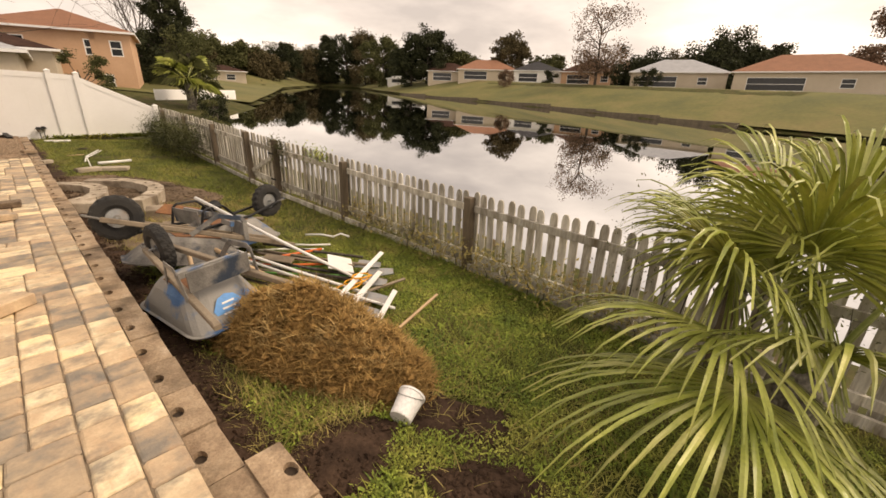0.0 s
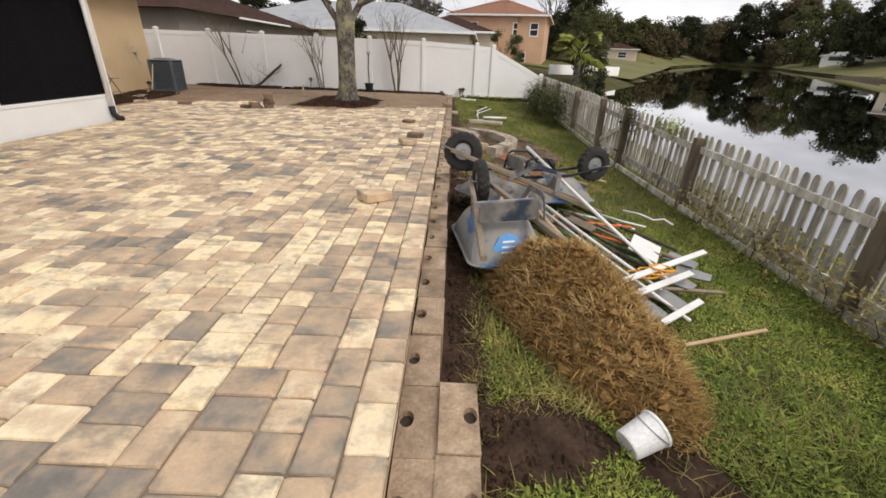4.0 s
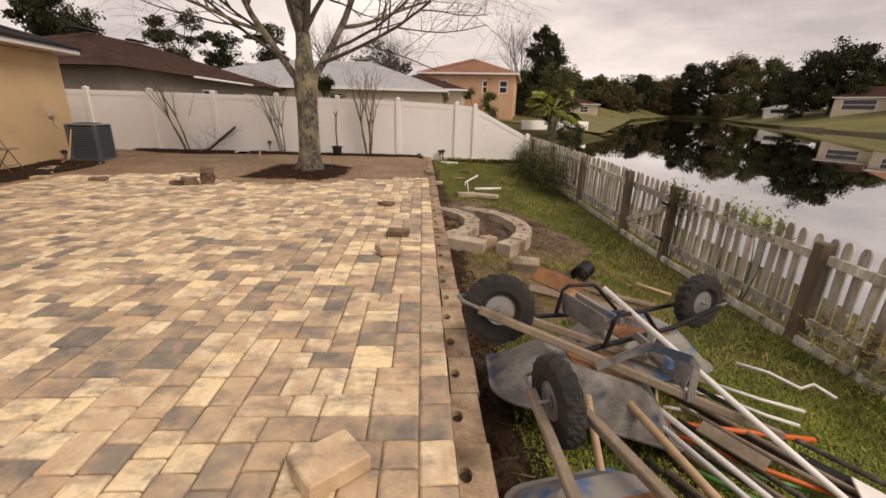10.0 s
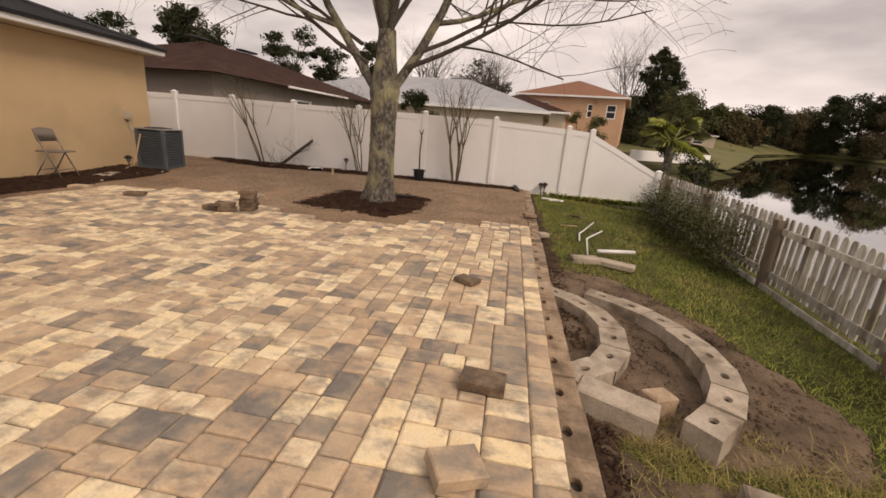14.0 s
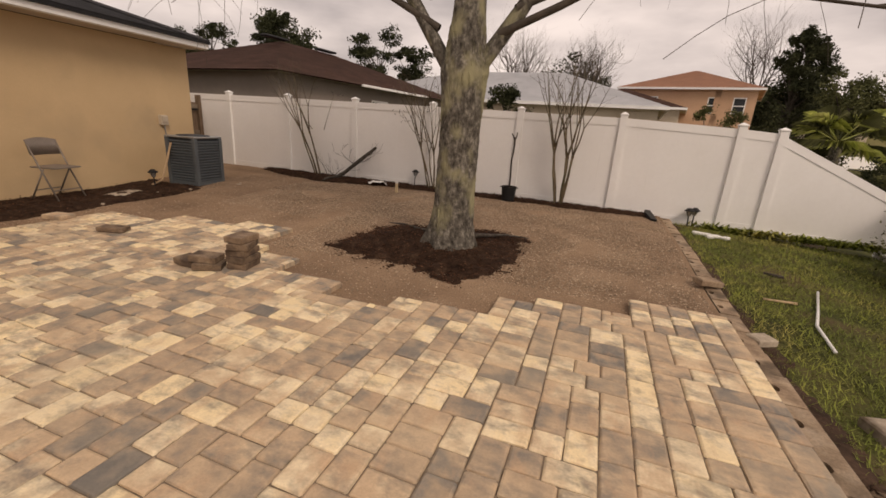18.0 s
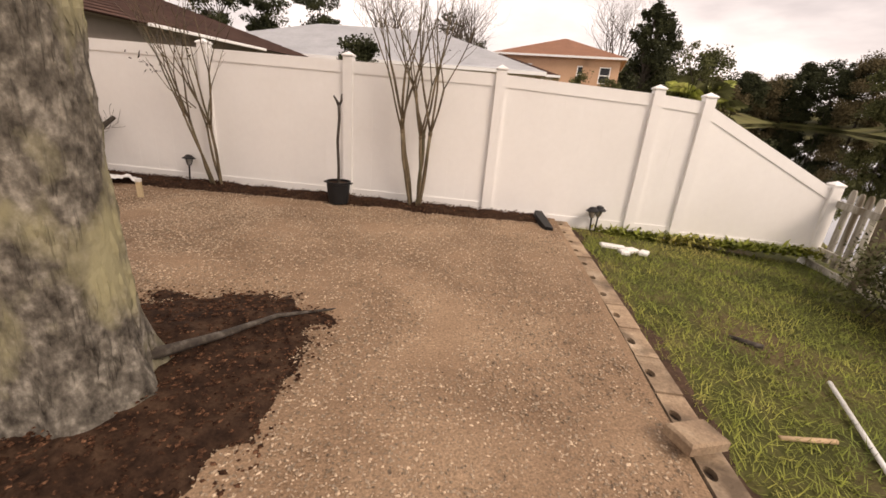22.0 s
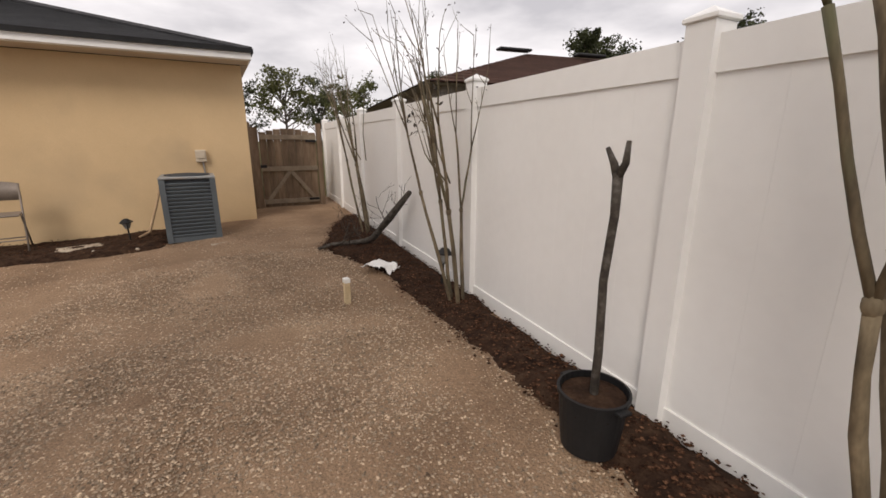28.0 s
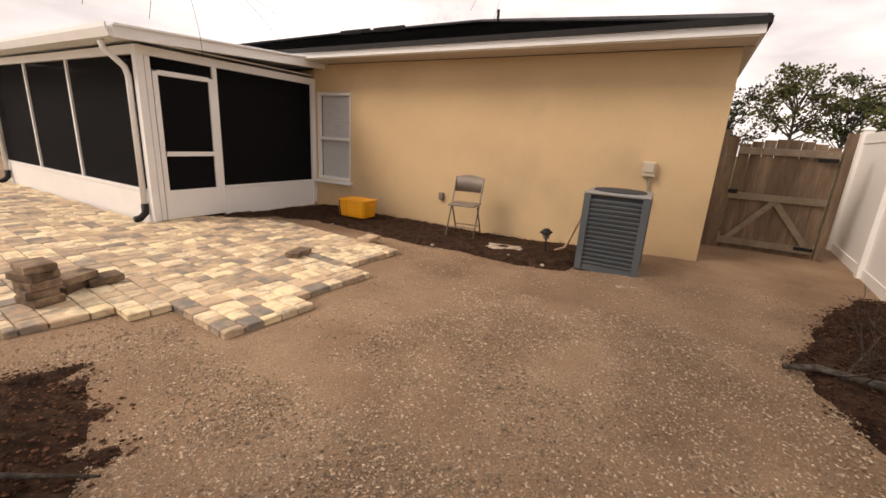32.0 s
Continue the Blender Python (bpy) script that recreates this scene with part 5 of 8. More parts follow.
tote()

for x, y, rz, sx, sy, sz, nm, lab in ((-9.05, 11.35, 12, 0.26, 0.55, 0.05, "stone_slab", "flat pale stone slab in the mulch"), (-8.2, 13.25, 20, 0.26, 0.34, 0.035, "stone_slab", "flat pale stone slab by the condenser"), (-9.75, 13.85, 10, 0.35, 0.4, 0.03, "stone_slab", "flat pale stone slab at the house corner")):
    ob = part(nm, Shape().box((0, 0, sz / 2), (sx, sy, sz), bev=0.012), M_CONCRETE)
    ob.matrix_basis = pose(x, y, yard_z(x, y) - 0.045, 2, 2, rz)
    tagged(ob, lab, "stone")
litter = [(-8.6, 11.623), (-8.35, 10.564), (-8.2, 8.652), (-7.7, 7.692), (-8.45, 12.155)]
for i, (x, y) in enumerate(litter):
    r = random.Random(i)
    ob = part("stone_chip", Shape().lathe((0, 0, 0), [(0.015, -0.01), (0.03, 0.004), (0.02, 0.018), (0.004, 0.02)], 7, Matrix.Rotation(r.random(), 4, "X")), M_CONCRETE)
    ob.matrix_basis = pose(x, y, yard_z(x, y) + 0.005, 0, 0, 50 * i)
    tagged(ob, "pale broken stone chip on the mulch", "stone", "stone chips in the bed")


# ---- lawn strip: patches of soil, grass and weeds ----
def rim_gap(x, y, outline):
    """Distance inside an outline, negative outside it."""
    d = 1e9
    for (ax, ay), (bx, by) in zip(outline, outline[1:] + outline[:1]):
        ux, uy = bx - ax, by - ay
        t = min(1, max(0, ((x - ax) * ux + (y - ay) * uy) / max(1e-9, ux * ux + uy * uy)))
        d = min(d, math.hypot(x - ax - t * ux, y - ay - t * uy))
    return d if in_poly(x, y, outline) else -d


def soil_patch(name, outline, material, label, lift=0.012, rough=0.03, step=0.055):
    """Uneven bare soil whose rim runs out under the turf."""
    s = Shape()
    xs, ys = [p[0] for p in outline], [p[1] for p in outline]
    idx = {}
    for j in range(-3, int((max(ys) - min(ys)) / step) + 5):
        for i in range(-3, int((max(xs) - min(xs)) / step) + 5):
            x, y = max(0.12, min(xs) + i * step), min(ys) + j * step
            d = rim_gap(x, y, outline) + 0.13 * noise.noise((x * 2.5, y * 2.5, 3)) + 0.06 * noise.noise((x * 9, y * 9, 3))
            if d > -0.12:
                idx[i, j] = len(s.v)
                s.v.append((x, y, lawn_z(x, y) + 0.022 + (lift + rough * noise.noise((x * 5, y * 5, 0)) + 0.4 * rough * noise.noise((x * 15, y * 15, 0))) * smooth01((d + 0.1) / 0.15) - 0.09 * smooth01(-d / 0.12)))
    for (i, j) in idx:
        q = [(i, j), (i + 1, j), (i + 1, j + 1), (i, j + 1)]
        if all(k in idx for k in q):
            s.f.append(tuple(idx[k] for k in q))
    return tagged(part(name, s, material, smooth=True), label, "soil", kind="structure")


ARC_PATCH = [(0.0, 5.923), (0.9, 5.786), (1.7, 5.877), (2.1, 6.06), (2.3, 6.444), (2.05, 7.116), (1.8, 7.788), (1.4, 8.46), (0.95, 8.844), (0.0, 8.844)]
TRENCH = [(0.0, 0.078), (0.5, 0.145), (0.88, 0.126), (1.02, -0.085), (0.75, -0.277), (0.45, -0.335), (0.0, -0.258)]
SPOIL = [(1.28, 0.107), (1.48, -0.162), (1.65, -0.47), (1.3, -0.47), (1.1, -0.143)]
PUDDLE = [(0.86, -0.45), (1.2, -0.6), (1.32, -0.9), (0.95, -0.95), (0.78, -0.7)]
TRAMPLED = [(0.3, 5.7), (0.7, 5.45), (1.2, 5.6), (1.9, 5.3), (2.2, 4.6), (1.8, 4.1), (1.2, 4.3), (0.6, 4.0), (0.3, 4.2)]
KERB_STRIP = [(0.0, -1.55), (0.4, -1.45), (0.46, -1.15), (0.42, 0.955), (0.5, 2.76), (0.4, 5.603), (0.4, 8.94), (0.32, 10.85), (0.26, 15.17), (0.0, 15.17)]
soil_patch("dug_soil", ARC_PATCH, M_SOIL, "bare sandy soil dug round the block arcs")
soil_patch("trench_soil", TRENCH, M_DARKSOIL, "freshly dug dark damp soil", 0.006)
soil_patch("spoil", SPOIL, M_DARKSOIL, "reddish-brown dug spoil beside the bucket", 0.02, 0.06)
soil_patch("damp_soil", PUDDLE, M_DARKSOIL, "damp dark brown bare soil", 0.004, 0.01)
soil_patch("trampled_soil", TRAMPLED, M_SOIL, "trampled brown soil with dead grass", 0.008, 0.04)
soil_patch("kerb_soil", KERB_STRIP, M_DARKSOIL, "dark damp soil against the kerb", 0.004, 0.02)

for beds, soil_m, count in (((ARC_PATCH,), M_SOIL, 2600), ((TRENCH, SPOIL, PUDDLE, KERB_STRIP), M_DARKSOIL, 3000)):
    crumbs = []
    while len(crumbs) < count:
        x, y = RNG.uniform(0.2, 2.3), RNG.uniform(-1.4, 8.9)
        if any(in_poly(x, y, p) for p in beds):
            crumbs.append((x, y, lawn_z(x, y) + 0.035))
    tagged(part("soil_crumbs", chips("soil_crumbs", np.array(crumbs), (0.005, 0.024), (0.5, 0.9), soil_m, RNG)), "crumbs of dug soil", "soil", kind="stuff")

HEAP_C, HEAP_A = Vector((1.03, 0.9)), radians(-69)


def heap_h(x, y):
    """Height of the thatch heap over the lawn."""
    d = Vector((x, y)) - HEAP_C
    u, v = d.x * math.cos(HEAP_A) + d.y * math.sin(HEAP_A), -d.x * math.sin(HEAP_A) + d.y * math.cos(HEAP_A)
    r = (u / 0.98) ** 2 + (v / 0.44) ** 2
    n = 0.2 * noise.noise((x * 2.6, y * 2.6, 7)) + 0.16 * noise.noise((x * 7, y * 7, 2)) + 0.08 * noise.noise((x * 16, y * 16, 2))
    return 0.5 * max(0.0, 1 - r) ** 0.75 * (1 + 1.2 * n) if r < 1 else 0.0


def open_soil(x, y):
    w = 0.1 * noise.noise((x * 4, y * 4, 9))
    return any(in_poly(x + w, y + w, p) for p in (ARC_PATCH, TRENCH, SPOIL, PUDDLE)) or x < 0.36 + w and y < 9.5


roots = []
while len(roots) < 120000:
    x = RNG.uniform(0.24, 3.6)
    y = RNG.uniform(-3.5, 3.4) if len(roots) % 2 else 3.0 + 12.5 * RNG.random() ** 1.2
    if y < 15.4 and (not open_soil(x, y) or RNG.random() < 0.03) and (RNG.random() < 0.3 or not in_poly(x, y, TRAMPLED)) and heap_h(x, y) < 0.02:
        if noise.noise((x * 1.1, y * 1.1, 0)) > -0.45 or RNG.random() < 0.4:
            roots.append((x, y, lawn_z(x, y) + 0.005))
roots = np.array(roots)
n = len(roots)
tagged(part("grass", blades("grass", roots, RNG.uniform(0.035, 0.09, n), RNG.uniform(0.004, 0.009, n), 1.1, M_BLADE, RNG, segs=1)), "short patchy green lawn grass", "grass", kind="stuff")
# dry yellow tufts by the pile and the arcs
roots = []
while len(roots) < 8000:
    x, y = RNG.uniform(0.3, 2.5), RNG.uniform(4.3, 6.1)
    if noise.noise((x * 2, y * 2, 5)) > -0.05:
        roots.append((x, y, lawn_z(x, y) + 0.005))
for _ in range(2500):
    roots.append((RNG.uniform(0.32, 0.95), RNG.uniform(0.05, 1.8), -0.37))
roots = np.array(roots)
n = len(roots)
tagged(part("dry_grass", blades("dry_grass", roots, RNG.uniform(0.05, 0.12, n), RNG.uniform(0.003, 0.006, n), 1.1, M_DRYGRASS, RNG, segs=2)), "dry yellowed grass tufts", "grass", kind="stuff")
# broad-leaved weeds near the start and along the pickets
roots = []
while len(roots) < 75000:
    x, y = RNG.uniform(0.4, 3.7), RNG.uniform(-3.5, 3.6)
    if noise.noise((x * 1.6, y * 1.6, 11)) > -0.3 and not open_soil(x, y) and heap_h(x, y) < 0.02:
        roots.append((x, y, lawn_z(x, y) + RNG.uniform(0.005, 0.065)))
roots = np.array(roots)
n = len(roots)
tagged(part("weeds", blades("weeds", roots, RNG.uniform(0.01, 0.026, n), RNG.uniform(0.006, 0.014, n), 1.4, M_WEED, RNG, bend=0.2, segs=2)), "low broad-leaved green weeds in the lawn", "weeds", kind="stuff")

roots = []
while len(roots) < 6000:
    x, y = RNG.uniform(0.5, 3.6), RNG.uniform(-3.2, 2.6)
    if noise.noise((x * 2.3, y * 2.3, 17)) > 0.08 and not open_soil(x, y) and heap_h(x, y) < 0.02:
        roots.append((x, y, lawn_z(x, y) + 0.01))
roots = np.array(roots)
n = len(roots)
tagged(part("tall_weeds", blades("tall_weeds", roots, RNG.uniform(0.03, 0.075, n), RNG.uniform(0.012, 0.024, n), 1.3, M_WEED, RNG, bend=0.5, segs=3)), "taller tufts of broad-leaved weeds", "weeds", kind="stuff")
# dead thatch strewn over the turf
spots = []
while len(spots) < 5000:
    x, y = RNG.uniform(0.35, 3.3), RNG.uniform(-2.5, 6.2)
    if noise.noise((x * 1.9, y * 1.9, 23)) > 0.02 or in_poly(x, y, TRAMPLED):
        spots.append((x, y, lawn_z(x, y) + RNG.uniform(0.02, 0.05)))
spots = np.array(spots)
n = len(spots)
tagged(part("dead_grass", blades("dead_grass", spots, RNG.uniform(0.05, 0.14, n), RNG.uniform(0.003, 0.007, n), 1.5, M_DRYGRASS, RNG, bend=0.2, segs=2)), "dead brown grass lying on the turf", "grass", kind="stuff")


# ---- heap of dry thatch ----
def thatch_heap():
    t = thing("thatch_heap", "heap of dry straw-coloured lawn thatch on the grass", "straw heap", (HEAP_C.x, HEAP_C.y, lawn_z(*HEAP_C)))
    s, idx, tops = Shape(), {}, []
    step = 0.035
    for j in range(-34, 35):
        for i in range(-34, 35):
            x, y = HEAP_C.x + i * step, HEAP_C.y + j * step
            h = heap_h(x, y)
            near = any(heap_h(x + a * step, y + b * step) > 0 for a in (-1, 0, 1) for b in (-1, 0, 1))
            if h > 0 or near:
                idx[i, j] = len(s.v)
                s.v.append((i * step, j * step, lawn_z(x, y) - lawn_z(*HEAP_C) + h - 0.02))
                if h > 0.02:
                    tops.append((i * step, j * step, lawn_z(x, y) - lawn_z(*HEAP_C) + h - 0.02))
    for (i, j) in idx:
        q = [(i, j), (i + 1, j), (i + 1, j + 1), (i, j + 1)]
        if all(k in idx for k in q):
            s.f.append(tuple(idx[k] for k in q))
    part("packed_core", s, M_HAYCORE, t, smooth=True)
    tops = np.array(tops)
    n = 20000
    p = tops[RNG.integers(0, len(tops), n)] + np.column_stack([RNG.uniform(-0.03, 0.03, (n, 2)), RNG.uniform(-0.035, 0.02, n)])
    part("loose_straw", blades("loose_straw", p, RNG.uniform(0.04, 0.13, n), RNG.uniform(0.004, 0.011, n), 1.55, M_HAY, RNG, bend=0.2, segs=2), None, t)["kind"] = "stuff"
    q = tops[RNG.integers(0, len(tops), 1500)]
    q = q + RNG.uniform(-0.03, 0.03, q.shape)
    part("sod_clod", chips("sod_clod", q, (0.015, 0.045), (0.5, 0.9), M_HAYCORE, RNG), None, t, "torn clods of brown sod")["kind"] = "stuff"
    return t


thatch_heap()


# ---- weathered picket fence ----
def picket_top(y):
    return lerp_table(y, [(-4, 0.2), (1.69, 0.29), (4.32, 0.42), (6.4, 0.53), (7.7, 0.59), (15.7, 0.79)])


def picket_x(y):
    return lerp_table(y, [(-4, 3.8), (1.69, 3.72), (4.32, 3.56), (6.37, 3.37), (7.6, 3.34), (10.0, 3.42), (15.6, 3.52)])


def picket_fence():
    f = thing("picket_fence", "weathered grey-white wooden picket fence along the pond", "fence")
    posts = [-3.6, -1.2, 1.69, 4.32, 6.37, 7.6, 9.9, 12.3, 14.6]
    shape = [(-0.045, 0), (0.045, 0), (0.045, 0.9), (0.036, 0.945), (0.018, 0.968), (-0.018, 0.968), (-0.036, 0.945), (-0.045, 0.9)]
    s = Shape().prism(shape, -0.009, 0.009, Matrix(((0, 0, 1, 0), (1, 0, 0, 0), (0, 1, 0, 0), (0, 0, 0, 1))))
    me = s.mesh("picket", M_WEATHERED)
    rng = random.Random(2)
    y = -3.5
    while y < 15.4:
        if all(abs(y - p) > 0.02 for p in posts):
            ob = new("picket", me)
            ob.parent = f
            ob.matrix_basis = pose(picket_x(y) + 0.03, y, picket_top(y) - 0.965 + rng.uniform(-0.012, 0.012), rng.uniform(-1.2, 1.2), rng.uniform(-1, 1), rng.uniform(-2, 2))
        y += 0.139 + rng.uniform(-0.006, 0.006)
    for y in posts:
        ob = part("post", Shape().box((0, 0, 0), (0.1, 0.1, 1.3), bev=0.006), M_POSTWOOD, f)
        ob.matrix_basis = pose(picket_x(y) - 0.05, y, picket_top(y) - 0.66 + (-0.04 if y not in (6.37, 7.6) else 0.02), rng.uniform(-1.5, 1.5), rng.uniform(-1.5, 1.5), 0)
    for y0, y1 in zip(posts, posts[1:] + [15.45]):
        for dz, w in ((-0.2, 0.085), (-0.83, 0.085)):
            a = Vector((picket_x(y0) - 0.002, y0 + 0.05, picket_top(y0) + dz))
            b = Vector((picket_x(y1) - 0.002, y1 - 0.05, picket_top(y1) + dz))
            d = b - a
            m = Matrix.Rotation(math.atan2(-d.x, d.y), 4, "Z") @ Matrix.Rotation(math.atan2(d.z, d.y), 4, "X")
            part("rail", Shape().box((a + b) / 2, (0.036, d.length, w), m=m), M_WEATHERED, f)
        # sleeper board along the ground
        a = Vector((picket_x(y0) - 0.09, y0 + 0.06, lawn_z(3.3, y0) + 0.03))
        b = Vector((picket_x(y1) - 0.09, y1 - 0.06, lawn_z(3.3, y1) + 0.03))
        d = b - a
        m = Matrix.Rotation(math.atan2(-d.x, d.y), 4, "Z") @ Matrix.Rotation(math.atan2(d.z, d.y), 4, "X")
        part("ground_board", Shape().box((a + b) / 2, (0.04, d.length, 0.1), m=m), M_WEATHERED, f)
    # brace of the small gate
    a, b = Vector((picket_x(6.45) - 0.035, 6.45, picket_top(6.45) - 0.3)), Vector((picket_x(7.53) - 0.035, 7.53, picket_top(7.53) - 0.78))
    d = b - a
    m = Matrix.Rotation(math.atan2(-d.x, d.y), 4, "Z") @ Matrix.Rotation(math.atan2(d.z, d.y), 4, "X")
    part("gate_brace", Shape().box((a + b) / 2, (0.03, d.length, 0.08), m=m), M_WEATHERED, f)
    for z in (-0.25, -0.75):
        part("gate_hinge", Shape().box((picket_x(6.4) - 0.105, 6.45, picket_top(6.45) + z), (0.01, 0.2, 0.035)), M_BLACK, f)
    return f


picket_fence()


def leafy_growth(name, label, category, centres, n, size, material, spread, group="", stems=True):
    """A shrub or vine: fine stems with many small leaves, thick and thin in places."""
    c0 = Vector(centres[0])
    t = thing(name, label, category, (c0.x, c0.y, lawn_z(c0.x, c0.y)), group=group)
    base = Vector((c0.x, c0.y, lawn_z(c0.x, c0.y)))
    k = len(centres)
    cs = np.array(centres)[RNG.integers(0, k, n)]
    p = cs + RNG.normal(0, 1, (n, 3)) * np.array(spread)
    p -= np.array(base)
    part("foliage", blades("foliage", p, RNG.uniform(size * 0.6, size * 1.3, n), RNG.uniform(size * 0.35, size * 0.6, n), 1.5, material, RNG, bend=0.3, segs=2), None, t)["kind"] = "stuff"
    if stems:
        s = Shape()
        rng = random.Random(n)
        for c in centres:
            top = Vector(c) - base
            foot = Vector((top.x + rng.uniform(-0.1, 0.1), top.y + rng.uniform(-0.1, 0.1), lawn_z(c[0], c[1]) - base.z - 0.03))
            s.tube([foot, foot.lerp(top, 0.5) + Vector((0.03, -0.03, 0)), top], [0.009, 0.006, 0.003], 5)
        part("stem_growth", s, M_TWIG, t)["kind"] = "stuff"
    return t


leafy_growth("boundary_shrub", "loose dark green shrub against the picket fence", "shrub", [(3.0 + 0.14 * math.sin(k * 2.1), 10.3 + 0.2 * k, -0.05 + 0.3 * abs(math.sin(k * 1.7))) for k in range(20)], 13000, 0.05, M_LEAFMID, (0.17, 0.15, 0.2))
leafy_growth("fence_vine", "green vine climbing over the picket post", "vine", [(3.33, 6.25, 0.4), (3.33, 6.4, 0.5), (3.38, 6.15, 0.35), (3.35, 6.35, 0.2)], 500, 0.05, M_LEAFMID, (0.07, 0.12, 0.09))
leafy_growth("fence_vine", "green vine climbing over the pickets", "vine", [(3.5, 4.9 + 0.2 * k, 0.36) for k in range(4)], 420, 0.05, M_WEED, (0.06, 0.15, 0.08))
leafy_growth("fence_weeds", "pale straggling weeds at the foot of the pickets", "weeds", [(3.5, -0.5 + 0.3 * k, -0.5 + 0.06 * (k % 3)) for k in range(16)], 2600, 0.05, M_DRYGRASS, (0.12, 0.2, 0.12))
leafy_growth("corner_shrub", "wispy green shrub rising over the picket fence", "shrub", [(3.7, -0.4 - 0.25 * k, 0.1 + 0.25 * (k % 3)) for k in range(7)], 1500, 0.03, M_LEAFMID, (0.16, 0.2, 0.2))
leafy_growth("grass_clump", "tall green tufts along the foot of the white fence", "weeds", [(0.9 + 0.35 * k, 15.33, -0.1) for k in range(8)], 1500, 0.09, M_BLADE, (0.16, 0.05, 0.03), stems=False)


# ---- fan palm by the start ----
def fan_palm():
    rng = random.Random(11)
    t = thing("fan_palm", "large green fan palm with long drooping split fronds", "palm", (3.3, -1.75, lawn_z(3.3, -1.75)))
    part("stump", Shape().lathe((0, 0, -0.05), [(0.16, 0), (0.19, 0.15), (0.17, 0.4), (0.08, 0.55)], 12), M_BARK, t, "fibrous stubby trunk")
    aims = [(-1.0, 0.45, 0.75), (-0.9, -0.2, 0.9), (-0.6, 0.6, 1.1), (-0.3, 0.45, 1.5), (-0.15, 0.1, 1.7), (-0.4, -0.3, 1.4), (0.2, 0.5, 1.4), (0.45, 0.1, 1.3), (-0.65, 0.25, 1.3), (0.1, -0.4, 1.4), (-0.7, 0.15, 0.28), (0.3, 0.8, 1.0), (-0.2, 0.8, 1.2), (0.0, 0.3, 1.6)]
    for ax, ay, az in aims:
        d = Vector((ax, ay, az)).normalized()
        ln = rng.uniform(0.85, 1.3)
        foot = Vector((rng.uniform(-0.06, 0.06), rng.uniform(-0.06, 0.06), 0.35))
        mid = foot + d * ln * 0.55
        hub = foot + d * ln + Vector((0, 0, -0.06))
        stalk = part("stalk", Shape().tube([foot, mid, hub], [0.02, 0.014, 0.011], 6), M_PALMSTEM, t, smooth=True)
        fwd = (hub - mid).normalized()
        side = fwd.cross(Vector((0, 0, 1))).normalized()
        nrm = side.cross(fwd)
        s = Shape()
        nb = 50
        R = rng.uniform(1.1, 1.4)
        for k in range(nb):
            a = radians(-115 + 230 * k / (nb - 1)) + rng.uniform(-0.02, 0.02)
            out = fwd * math.cos(a) + side * math.sin(a)
            across = (side * math.cos(a) - fwd * math.sin(a))
            L = R * (0.75 + 0.25 * math.cos(a)) * rng.uniform(0.9, 1.08)
            fold = nrm * (0.012 if k % 2 else -0.012)
            rows = 6
            ids = []
            bow = rng.uniform(0.8, 1.25)
            for j in range(rows + 1):
                u = j / rows
                w = (0.02 if u < 0.45 else 0.02 * (1 - u) / 0.55) + 0.0006
                sag = Vector((0, 0, -1)) * (L * 0.38 * u ** 2.4) * bow
                c = hub + out * L * (u * (1 - 0.1 * u * u)) + sag
                ids.append((c - across * w * (0.3 + u) + fold * u, c + nrm * 0.006 * (1 - u), c + across * w * (0.3 + u) + fold * u))
            base = len(s.v)
            s.v += [tuple(p) for tri in ids for p in tri]
            for j in range(rows):
                b = base + 3 * j
                s.f += [(b, b + 1, b + 4, b + 3), (b + 1, b + 2, b + 5, b + 4)]
        part("frond", s, M_PALM, t)
    return t


fan_palm()


